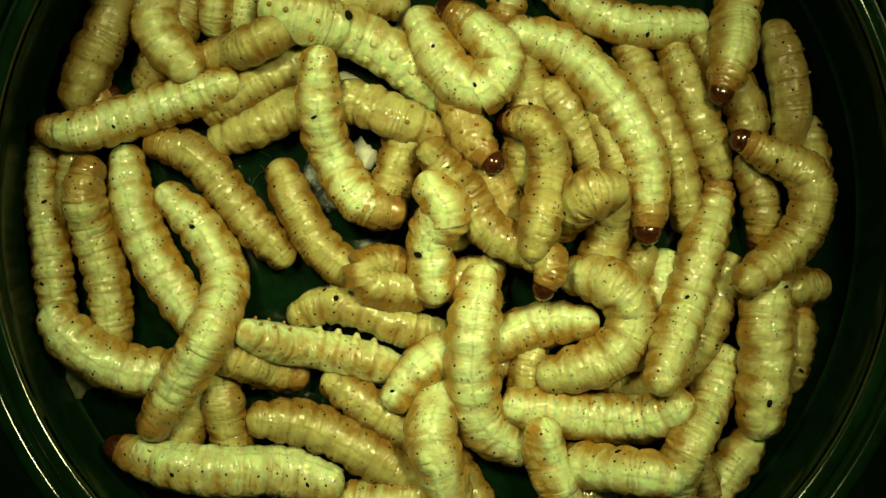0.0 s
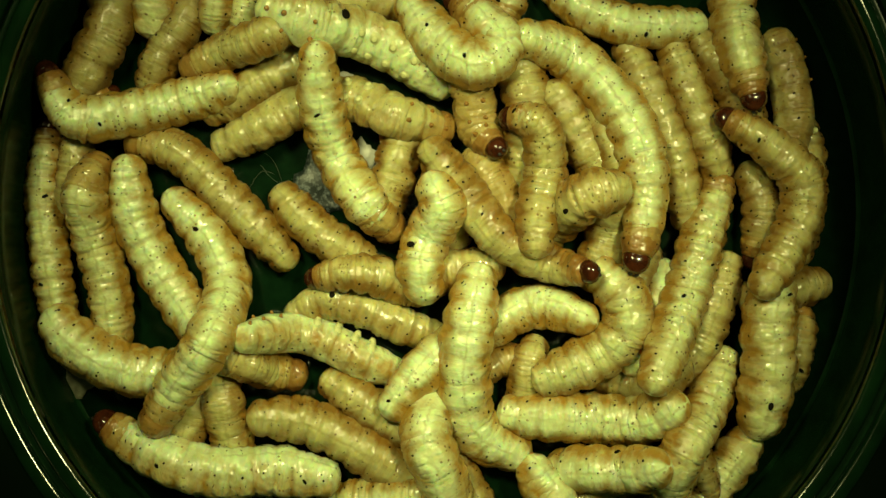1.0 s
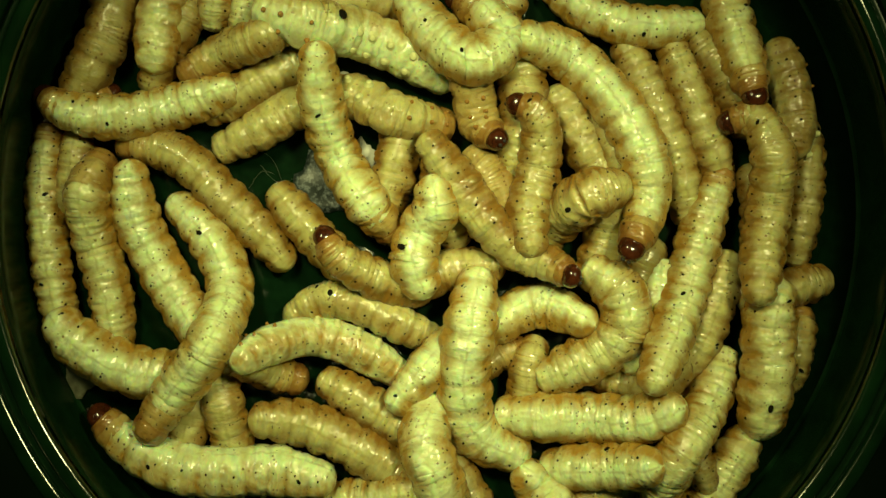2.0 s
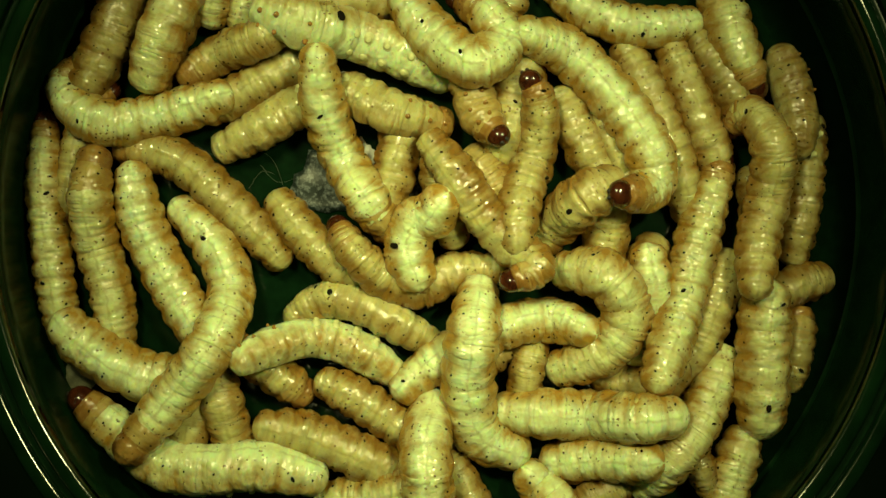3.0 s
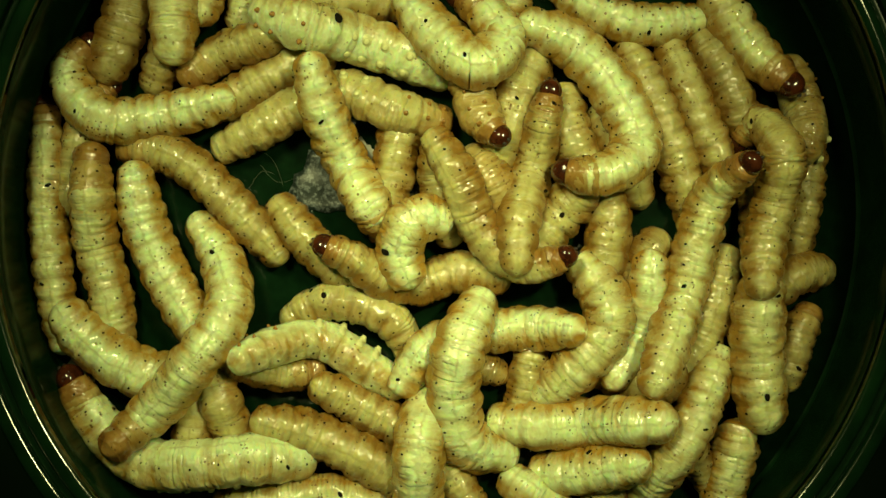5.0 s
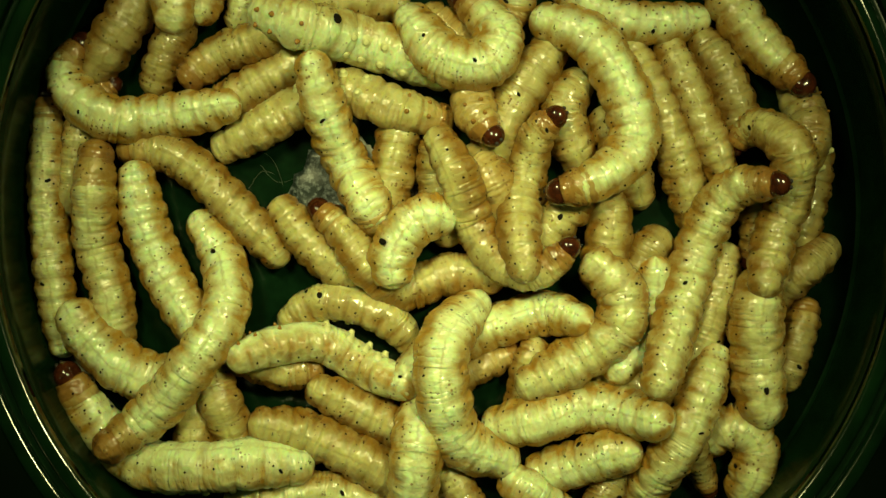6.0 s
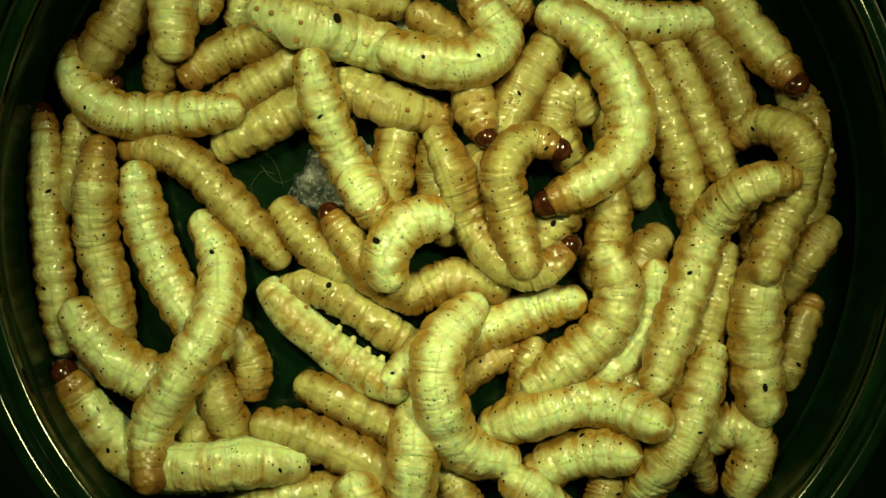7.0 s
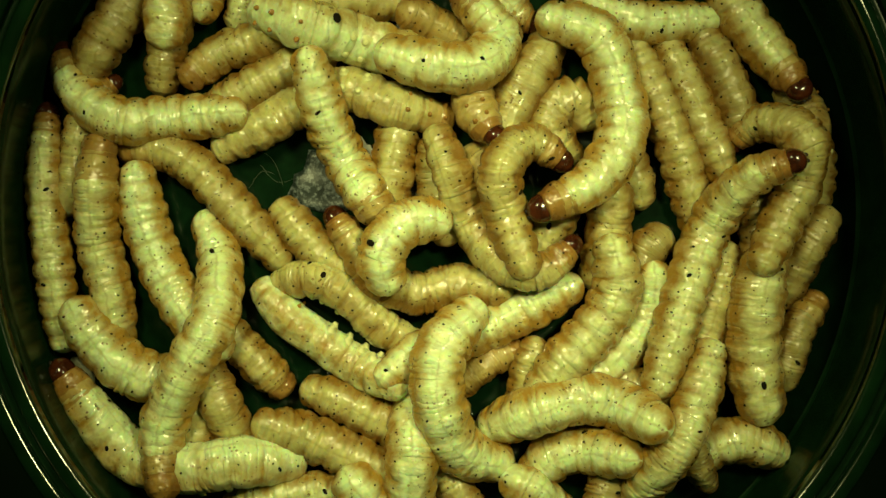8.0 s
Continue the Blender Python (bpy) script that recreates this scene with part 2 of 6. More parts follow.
def dust(count):
    """Tiny pale grains on the inner wall under the rim."""
    rng = random.Random(77)
    verts, faces = [], []
    for _ in range(count):
        a = radians(rng.gauss(-34, 6))
        z, g = rng.uniform(0.0118, 0.0142), rng.uniform(0.04, 0.10) * MM
        c = Vector(((RIM_IN - 0.00002) * cos(a) + DX, (RIM_IN - 0.00002) * sin(a) + DY, z))
        b = len(verts)
        for d in ((g, 0, 0), (-g, 0, 0), (0, g, 0), (0, -g, 0), (0, 0, g), (0, 0, -g)):
            verts.append(tuple(c + Vector(d) * rng.uniform(0.7, 1.3)))
        for f in ((0, 2, 4), (2, 1, 4), (1, 3, 4), (3, 0, 4), (2, 0, 5), (1, 2, 5), (3, 1, 5), (0, 3, 5)):
            faces.append(tuple(b + k for k in f))
    return tagged(new("dust", mesh_of("dust", verts, faces, [WHITE_GLINT_AND_DUST])), "pale dust grains on the dish wall", "dust", kind="stuff")


dust(36)


SILK = plain("pale_silk", (0.12, 0.14, 0.10), 0.5, 900.0, 0.2)


def silk_thread(x, y, z, turn, reach, bow, seed):
    """A fine loose silk thread: a thin tube along a wavering arc."""
    rng = random.Random(seed)
    waver = rng.uniform(0, tau)
    spine = []
    for i in range(19):
        u = i / 18
        a, b = reach * (u - 0.5), bow * sin(pi * u) + 0.25 * sin(5 * u + waver)
        spine.append(Vector((a * cos(turn) - b * sin(turn), a * sin(turn) + b * cos(turn), 0.15 * sin(3 * u + waver))) * MM)
    verts, faces = [], []
    for i, c in enumerate(spine):
        along = (spine[min(i + 1, 18)] - spine[max(i - 1, 0)]).normalized()
        side = along.cross(Vector((0, 0, 1))).normalized()
        for k in range(5):
            g = tau * k / 5
            verts.append(tuple(c + (side * cos(g) + Vector((0, 0, 1)) * sin(g)) * 0.013 * MM))
    for i in range(18):
        for k in range(5):
            m = (k + 1) % 5
            faces.append((i * 5 + k, i * 5 + m, i * 5 + 5 + m, i * 5 + 5 + k))
    faces += [(4, 3, 2, 1, 0), tuple(90 + k for k in range(5))]
    ob = new("silk_thread", mesh_of("silk_thread", verts, faces, [SILK]))
    ob.location = (x * MM, y * MM, z * MM)
    return tagged(ob, "fine pale silk thread loose on the dish floor", "thread", "silk threads on the floor")


silk_thread(-19.6, 9.0, 0.4, -0.9, 5.0, 1.1, 3)
silk_thread(-18.6, 8.6, 0.4, -0.3, 4.2, -0.8, 4)
silk_thread(-20.4, 7.6, 0.4, 0.4, 3.4, 0.9, 5)
silk_thread(-13.6, 8.4, 0.5, 1.2, 4.4, 0.7, 6)
silk_thread(-43.9, -11.5, 0.6, 1.4, 3.8, 0.8, 7)
silk_thread(-44.6, 9.5, 0.6, 1.1, 3.6, -0.9, 8)


# ---- larvae ----
def bisect(marks, value):
    """How many of the rising marks lie at or below the value."""
    return sum(m <= value for m in marks)


def body_radius(s, head):
    """Radius along the body, from the neck (0) to the tail (1), as a share of the largest."""
    f = 0.66 + 0.34 * min(1.0, s / 0.30) ** 0.8 if head else 0.62 + 0.38 * min(1.0, s / 0.22) ** 0.7
    if s > 0.72:
        f *= 1 - 0.36 * ((s - 0.72) / 0.28) ** 2.0
    return f


def girth_of(shape, s, w):
    """Radius of a larva at s metres behind its body's front, w radians round from the back, and how deep a joint lies there (0 to 1)."""
    r, cuts = shape["radius"], shape["cuts"]
    body = cuts[-1]
    base = r * body_radius(min(1.0, max(0.0, s / body)), shape["headed"])
    k = min(max(bisect(cuts, s) - 1, 0), len(cuts) - 2)
    g = (s - cuts[k]) / (cuts[k + 1] - cuts[k])
    d = min(abs(g), abs(1 - g))
    first, last = s < cuts[1] * 0.5, s > (cuts[-1] + cuts[-2]) / 2
    joint = 0.0 if (first and not shape["headed"]) or last else exp(-(d / 0.19) ** 2)
    flank = abs(sin(w))
    mm = s / MM
    p = shape["phases"]
    q = 1 + shape["bulge"][k] * (1 - joint)
    q -= shape["puff"] * joint * (0.42 + 0.75 * flank) * (0.85 + 0.25 * sin(2 * w + 1.7 * k + p[0]))
    q -= shape["rings"] * exp(-((g - shape["fold"][k]) / 0.085) ** 2) * max(0.0, 0.55 + 0.45 * cos(2 * w + p[3] + 2.1 * k))
    q -= 0.75 * shape["rings"] * exp(-((g - shape["fold"][k] - 0.34) / 0.075) ** 2) * max(0.0, 0.45 + 0.55 * cos(3 * w + p[1] + 2.6 * k))
    swell = max(0.0, sin(pi * min(1.0, max(0.0, g)))) ** 0.8
    q += 0.055 * swell * exp(-((abs(w) - p[4]) / 0.26) ** 2)             # the fold along the flank
    q -= 0.040 * exp(-((abs(w) - p[4] + 0.50) / 0.15) ** 2) * (0.5 + 0.5 * swell)
    q += 0.020 * sin(3 * w + p[0] + 0.55 * mm) + 0.012 * sin(5 * w + p[1] - 1.3 * mm) + 0.009 * sin(7 * w + p[2] + 2.9 * mm) + 0.010 * sin(11 * w - p[3] + 4.1 * mm) * cos(3.3 * mm + p[1])
    return base * q, joint


def segment_mesh(rng, shape, s0, s1, where, jointed, mats, flank_shade):
    """Half a body ring along y (head side +), from s0 to s1 behind the body's front, reaching on under its neighbours.
    where: -1 blunt front end, 1 tail end, 0 between. jointed: its head end lies at a joint."""
    around = 32
    r, headed, phases = shape["radius"], shape["headed"], shape["phases"]
    length, mid = s1 - s0, (s0 + s1) / 2
    reach = 0.30 * r
    near = 0.13 * r if headed and s0 <= 0 else reach
    fore, aft = s0 - near, s1 + reach
    rings = 15
    if where == -1:
        fore = s0 - 0.34 * length
    if where == 1:
        aft = s1 + 0.34 * length
    marks = [fore + (aft - fore) * i / (rings - 1) for i in range(rings)]
    if where == 1:
        marks = marks[:-1] + [marks[-2] + (aft - marks[-2]) * f for f in (0.45, 0.75, 0.92, 1.0)]
    if where == -1:
        marks = [fore + (marks[1] - fore) * f for f in (0.0, 0.08, 0.25, 0.55)] + marks[1:]
    marks = marks[::-1]                     # tail side first
    rings = len(marks)
    verts, faces, rest, girth = [], [], [], []
    for s in marks:
        y = mid - s
        over = max(0.0, s0 - s, s - s1) / r
        drop = 0.01 * over + 0.55 * over * over
        rho = 1.0
        if headed and s < 0:
            drop = 5.0 * over * over
        if where == 1 and s > mid - 0.336 * length:
            drop = 0
            rho = sqrt(max(0.0, 1 - min(1.0, (s - mid + 0.336 * length) / (1.176 * length)) ** 2.2)) * 0.93 + 0.07
        if where == -1 and s < mid + 0.336 * length:
            drop = 0
            rho = sqrt(max(0.0, 1 - min(1.0, (mid + 0.336 * length - s) / (1.176 * length)) ** 2.3)) * 0.95 + 0.05
        for k in range(around):
            a = tau * k / around            # 0 = back
            w = (a + pi) % tau - pi
            q, joint = girth_of(shape, s, w)
            q *= rho - drop
            flat = 0.90 if abs(w) > 2.2 else 1.0
            verts.append((q * sin(w), y, q * cos(w) * flat))
            rest.extend((q * sin(w), shape["texture"] - s, q * cos(w)))
            # x drives the painted flank falloff, y the painted crease tone
            girth.extend((flank_shade * abs(sin(w)), joint, 0.0))
    for i in range(rings - 1):
        for k in range(around):
            m = (k + 1) % around
            faces.append((i * around + k, i * around + m, (i + 1) * around + m, (i + 1) * around + k))
    faces.append(tuple(range(around - 1, -1, -1)))
    faces.append(tuple((rings - 1) * around + k for k in range(around)))
    slots = [0] * len(faces)
    # black bristle plates in two rows, grains of dirt, and brown scratches
    spots = []
    if jointed:
        for a in phases[5:]:
            if rng.random() < 0.96:
                spots.append((a + rng.uniform(-0.1, 0.1), rng.uniform(0.55, 0.95), rng.uniform(0.12, 0.175), 1.0, 1))
        for a in (-1.62, 1.62):
            if rng.random() < 0.55:
                spots.append((a + rng.uniform(-0.12, 0.12), rng.uniform(0.5, 0.9), rng.uniform(0.08, 0.12), 1.0, 1))
    if rng.random() < 0.6:
        spots.append((rng.uniform(-1.3, 1.3), rng.uniform(0.1, 0.9), rng.uniform(0.07, 0.11), 1.0, 1))
    for _ in range(rng.choice((0, 1, 1, 2, 3))):
        spots.append((rng.uniform(-1.6, 1.6), rng.uniform(0.0, 1.0), rng.uniform(0.035, 0.06), rng.choice((1.3, 2, 3, 4.5)), rng.choice((1, 2, 2))))
    if rng.random() < 0.04:
        spots.append((rng.uniform(-1.2, 1.2), rng.uniform(0.2, 0.8), rng.uniform(0.18, 0.28), rng.uniform(1.1, 1.7), 1))
    for a, share, size, long, slot in spots:
        if where and not 0.3 < share < 0.7:
            continue
        s = s0 + share * length
        q, _ = girth_of(shape, s, a)
        n = Vector((sin(a), 0, cos(a)))
        c = n * (q * 0.995) + Vector((0, mid - s, 0))
        tx = Vector((0, 1, 0)).cross(n)
        turn = rng.uniform(0, pi)
        ax, ay = tx * cos(turn) + Vector((0, 1, 0)) * sin(turn), Vector((0, 1, 0)) * cos(turn) - tx * sin(turn)
        size *= MM
        b = len(verts)
        for rr, h in ((1.0, -0.35), (0.75, 0.38)):
            for j in range(7):
                e = tau * j / 7
                wob = 1 + 0.22 * sin(2 * e + turn * 3)
                verts.append(tuple(c + ax * (size * long * rr * wob * cos(e)) + ay * (size * rr * wob * sin(e)) + n * (h * size)))
        for j in range(7):
            m = (j + 1) % 7
            faces.append((b + j, b + m, b + 7 + m, b + 7 + j))
        faces.append(tuple(b + 7 + j for j in range(7)))
        slots += [slot] * 8
    me = mesh_of("segment", verts, faces, mats, slots)
    spare = len(verts) - len(rest) // 3
    me.attributes.new("rest", "FLOAT_VECTOR", "POINT").data.foreach_set("vector", rest + [0.0] * (3 * spare))
    me.attributes.new("girth", "FLOAT_VECTOR", "POINT").data.foreach_set("vector", girth + [0.0] * (3 * spare))
    return me


def ball(name, rx, ry, rz, mat, groove=0.0, around=20, rings=12):
    verts, faces = [], []
    for i in range(rings + 1):
        th = pi * i / rings
        for k in range(around):
            a = tau * k / around
            x, z, y = sin(th) * sin(a), sin(th) * cos(a), cos(th)
            g = 1 - groove * exp(-(x / 0.16) ** 2) * max(0.0, z)
            verts.append((rx * x * g, ry * y, rz * z * g))
    for i in range(rings):
        for k in range(around):
            m = (k + 1) % around
            faces.append((i * around + k, (i + 1) * around + k, (i + 1) * around + m, i * around + m))
    return mesh_of(name, verts, faces, [mat])


def stub(name, r, length, mat):
    """A short fleshy leg pointing down, with a swollen foot."""
    prof = [(1.6, 0.25), (1.15, -0.2), (0.85, -0.55), (0.66, -0.8), (0.72, -0.9), (0.5, -1.0)]
    verts, faces = [], []
    for f, z in prof:
        for k in range(10):
            verts.append((f * r * cos(tau * k / 10), f * r * sin(tau * k / 10), z * length))
    for i in range(len(prof) - 1):
        for k in range(10):
            m = (k + 1) % 10
            faces.append((i * 10 + k, (i + 1) * 10 + k, (i + 1) * 10 + m, i * 10 + m))
    faces.append(tuple(range(59, 49, -1)))
    return mesh_of(name, verts, faces, [mat])


made_larvae = 0


def larva(radius, length, front, roll, tone, legged, label):
    """A larva of that radius and length in mm: an empty with its body rings. front: "head" shown, "amber" blunt end, or "plain"."""
    headed = front == "head"
    global made_larvae
    made_larvae += 1
    rng = random.Random(100 + made_larvae)
    root = new("wax_moth_larva")
    tagged(root, label, "larva", "larvae in the dish")
    r, full = radius * MM, length * MM
    head_len = 0.80 * r if headed else 0.0
    body = full - head_len
    count = 2 * max(4, min(13, round(body / (0.88 * r))))
    shares = [0.85, 0.80, 0.85, 0.95] + [1.0] * (count - 6) + [0.9, 0.95]
    shares = [f * g for f, g in zip(shares, [j for _ in range(count // 2) for j in [rng.uniform(0.92, 1.09)] * 2])]
    phases = [rng.uniform(0, tau), rng.uniform(0, tau), rng.uniform(0, tau), rng.uniform(0, tau), rng.uniform(1.40, 1.62), rng.uniform(0.55, 1.15), rng.uniform(-1.15, -0.55)]
    unit = body / sum(shares)
    cuts = [0.0]
    for k in range(0, count, 2):
        cuts.append(cuts[-1] + unit * (shares[k] + shares[k + 1]))
    shape = {"radius": r, "headed": headed, "phases": phases, "cuts": cuts, "texture": made_larvae * 0.07,
             "puff": rng.uniform(0.060, 0.090) if tone == "p" else rng.uniform(0.085, 0.125),
             "rings": rng.uniform(0.030, 0.045) if tone == "p" else rng.uniform(0.060, 0.085),
             "bulge": [rng.uniform(-0.022, 0.022) for _ in cuts], "fold": [rng.uniform(0.28, 0.40) for _ in cuts]}
    stations, pieces = [], []
    run = head_len
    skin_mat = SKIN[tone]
    if headed:
        head = part("head", ball("head", 0.54 * r, 0.56 * r, 0.47 * r, HEAD, 0.10), root, "glossy dark brown head shell")
        for sx in (-1, 1):
            jaw = part("jaw", ball("jaw", 0.11 * r, 0.16 * r, 0.09 * r, JAW, 0, 8, 6), head, "black jaw")
            jaw.location = (sx * 0.12 * r, 0.46 * r, -0.12 * r)
        pieces.append(head)
        stations.append(0.56 * r / full)
    for i, share in enumerate(shares):
        seg = unit * share
        s0, s1 = (run - head_len) / body, (run + seg - head_len) / body
        rh, rt = body_radius(s0, headed) * r, body_radius(s1, headed) * r
        where = 1 if i == len(shares) - 1 else (-1 if i == 0 and not headed else 0)
        mat = SKIN["a"] if (i == 1 and headed) or (i in (2, 3) and front == "amber") else AMBER_END if (i == 0 and headed) or (i < 2 and front == "amber") else skin_mat
        # legged larvae lie rolled, so their painted flank falloff is weaker
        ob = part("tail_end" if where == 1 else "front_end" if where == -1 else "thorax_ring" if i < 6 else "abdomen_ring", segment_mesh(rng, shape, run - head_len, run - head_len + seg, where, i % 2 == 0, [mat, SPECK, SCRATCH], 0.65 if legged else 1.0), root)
        if i == 0 and headed:
            sh = part("neck_shield", ball("neck_shield", 0.60 * r, 0.40 * seg + 0.18 * r, 0.57 * r, SHIELD, 0.10), ob, "shiny amber neck shield")
            sh.location = (0, 0.26 * seg, 0.10 * r)
        if legged and i in (1, 3, 5, 9, 11, 13, 15):
            for sx in (-1, 1):
                leg = part("leg", stub("leg", (0.09 if i < 6 else 0.18) * r, (0.17 if i < 6 else legged) * r, SHIELD if i < 6 else LEG), ob)
                leg.matrix_basis = pose(sx * 0.36 * (rh + rt) / 2, 0, -0.78 * (rh + rt) / 2, 0, sx * -16, 0)
        pieces.append(ob)
        stations.append((run + seg / 2) / full)
        run += seg
    return root, pieces, stations, roll


larvae = {}
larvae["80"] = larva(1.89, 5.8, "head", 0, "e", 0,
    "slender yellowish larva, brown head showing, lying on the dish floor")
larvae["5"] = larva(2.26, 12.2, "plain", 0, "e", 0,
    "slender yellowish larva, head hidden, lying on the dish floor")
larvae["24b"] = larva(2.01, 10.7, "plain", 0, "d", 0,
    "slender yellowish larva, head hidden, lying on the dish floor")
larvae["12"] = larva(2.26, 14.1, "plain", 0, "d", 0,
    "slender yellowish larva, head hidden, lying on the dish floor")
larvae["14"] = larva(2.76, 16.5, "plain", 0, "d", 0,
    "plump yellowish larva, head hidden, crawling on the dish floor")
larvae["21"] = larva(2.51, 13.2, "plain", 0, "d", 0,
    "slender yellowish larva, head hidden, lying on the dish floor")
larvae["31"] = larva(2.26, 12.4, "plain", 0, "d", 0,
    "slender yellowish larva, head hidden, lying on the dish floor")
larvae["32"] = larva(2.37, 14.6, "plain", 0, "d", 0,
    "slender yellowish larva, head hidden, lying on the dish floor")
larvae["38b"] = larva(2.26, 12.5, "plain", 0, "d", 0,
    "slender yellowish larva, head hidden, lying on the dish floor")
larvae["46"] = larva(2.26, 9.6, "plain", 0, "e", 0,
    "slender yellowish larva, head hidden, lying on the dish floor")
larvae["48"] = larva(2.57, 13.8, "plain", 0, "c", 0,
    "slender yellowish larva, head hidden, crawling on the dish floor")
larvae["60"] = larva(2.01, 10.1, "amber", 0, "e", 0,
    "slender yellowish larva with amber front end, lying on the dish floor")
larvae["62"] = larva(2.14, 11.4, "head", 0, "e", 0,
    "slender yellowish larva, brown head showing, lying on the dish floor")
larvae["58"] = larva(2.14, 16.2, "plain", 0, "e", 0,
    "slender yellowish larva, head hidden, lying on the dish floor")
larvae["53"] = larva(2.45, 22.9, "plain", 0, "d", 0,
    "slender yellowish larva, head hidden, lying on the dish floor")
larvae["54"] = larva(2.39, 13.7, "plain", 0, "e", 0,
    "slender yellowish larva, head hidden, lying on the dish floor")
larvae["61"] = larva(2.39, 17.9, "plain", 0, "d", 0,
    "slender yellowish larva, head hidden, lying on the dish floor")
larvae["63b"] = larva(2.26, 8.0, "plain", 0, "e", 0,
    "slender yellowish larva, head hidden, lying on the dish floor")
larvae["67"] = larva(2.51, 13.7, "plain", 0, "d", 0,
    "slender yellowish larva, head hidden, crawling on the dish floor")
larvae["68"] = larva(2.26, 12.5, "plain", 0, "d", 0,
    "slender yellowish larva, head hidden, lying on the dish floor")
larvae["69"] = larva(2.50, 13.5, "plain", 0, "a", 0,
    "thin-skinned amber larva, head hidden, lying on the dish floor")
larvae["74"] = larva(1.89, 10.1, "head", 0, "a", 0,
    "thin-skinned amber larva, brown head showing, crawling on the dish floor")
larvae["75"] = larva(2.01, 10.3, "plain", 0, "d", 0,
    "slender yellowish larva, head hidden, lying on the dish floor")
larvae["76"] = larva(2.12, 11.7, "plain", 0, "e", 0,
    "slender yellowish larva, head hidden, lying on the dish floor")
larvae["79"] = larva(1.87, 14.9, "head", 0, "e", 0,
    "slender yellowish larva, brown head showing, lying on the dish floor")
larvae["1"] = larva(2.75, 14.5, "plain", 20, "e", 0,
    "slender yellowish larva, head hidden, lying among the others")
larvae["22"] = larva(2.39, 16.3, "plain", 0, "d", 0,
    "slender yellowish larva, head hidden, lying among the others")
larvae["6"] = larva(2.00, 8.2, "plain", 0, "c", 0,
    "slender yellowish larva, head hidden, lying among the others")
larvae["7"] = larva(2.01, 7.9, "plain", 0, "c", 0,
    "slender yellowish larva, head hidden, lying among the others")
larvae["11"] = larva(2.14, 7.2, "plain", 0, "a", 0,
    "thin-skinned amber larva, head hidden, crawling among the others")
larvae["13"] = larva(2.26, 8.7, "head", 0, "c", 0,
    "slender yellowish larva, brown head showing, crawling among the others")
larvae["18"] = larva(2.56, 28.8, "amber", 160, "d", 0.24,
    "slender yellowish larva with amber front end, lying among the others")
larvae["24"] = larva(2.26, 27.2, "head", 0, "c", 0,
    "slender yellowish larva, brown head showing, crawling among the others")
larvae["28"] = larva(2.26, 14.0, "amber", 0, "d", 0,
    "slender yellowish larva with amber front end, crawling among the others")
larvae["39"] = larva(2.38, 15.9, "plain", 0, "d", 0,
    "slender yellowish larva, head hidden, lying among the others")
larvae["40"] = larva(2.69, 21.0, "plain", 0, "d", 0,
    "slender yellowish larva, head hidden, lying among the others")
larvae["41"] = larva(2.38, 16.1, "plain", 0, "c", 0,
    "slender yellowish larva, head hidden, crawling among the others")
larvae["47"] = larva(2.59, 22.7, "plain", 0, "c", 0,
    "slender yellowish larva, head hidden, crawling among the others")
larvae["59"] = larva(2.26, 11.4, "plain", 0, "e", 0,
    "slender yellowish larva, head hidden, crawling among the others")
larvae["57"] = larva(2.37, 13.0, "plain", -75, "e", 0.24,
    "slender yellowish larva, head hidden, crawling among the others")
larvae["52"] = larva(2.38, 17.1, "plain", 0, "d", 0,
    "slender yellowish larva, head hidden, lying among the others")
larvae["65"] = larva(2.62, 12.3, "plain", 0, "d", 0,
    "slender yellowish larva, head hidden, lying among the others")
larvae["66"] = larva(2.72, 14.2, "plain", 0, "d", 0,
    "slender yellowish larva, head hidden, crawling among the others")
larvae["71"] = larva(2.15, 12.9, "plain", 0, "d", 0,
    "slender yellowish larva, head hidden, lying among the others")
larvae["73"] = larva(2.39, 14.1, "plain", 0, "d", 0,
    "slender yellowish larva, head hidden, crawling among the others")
larvae["4"] = larva(2.24, 16.3, "amber", 0, "d", 0,
    "slender yellowish larva with amber front end, lying among the others")
larvae["8"] = larva(2.85, 24.1, "plain", 150, "p", 0.10,
    "plump pale cream larva, head hidden, lying among the others")
larvae["10"] = larva(2.47, 11.9, "head", 180, "a", 0.24,
    "thin-skinned amber larva, brown head showing, lying among the others")
larvae["23"] = larva(2.39, 23.6, "amber", 0, "d", 0,
    "slender yellowish larva with amber front end, lying among the others")
larvae["25"] = larva(2.56, 23.4, "amber", 0, "c", 0,
    "slender yellowish larva with amber front end, lying among the others")
larvae["26"] = larva(2.67, 25.8, "plain", 0, "p", 0,
    "plump pale cream larva, head hidden, lying among the others")
larvae["29"] = larva(2.92, 18.2, "plain", 0, "p", 0,
    "plump pale cream larva, head hidden, lying among the others")
larvae["34"] = larva(2.2, 18.3, "plain", -45, "d", 0.24,
    "slender yellowish larva, head hidden, crawling among the others")
larvae["38"] = larva(2.83, 19.8, "plain", 0, "p", 0,
    "plump pale cream larva, head hidden, crawling among the others")
larvae["42"] = larva(2.86, 8.5, "plain", 0, "p", 0,
    "plump pale cream larva, head hidden, crawling among the others")
larvae["44"] = larva(2.65, 14.4, "plain", 0, "p", 0,
    "plump pale cream larva, head hidden, crawling among the others")
larvae["49"] = larva(3.09, 17.4, "plain", 0, "c", 0,
    "slender yellowish larva, head hidden, lying among the others")
larvae["63"] = larva(2.45, 14.9, "plain", 0, "p", 0,
    "plump pale cream larva, head hidden, crawling among the others")
larvae["64"] = larva(2.84, 22.5, "plain", 0, "c", 0,
    "slender yellowish larva, head hidden, crawling among the others")
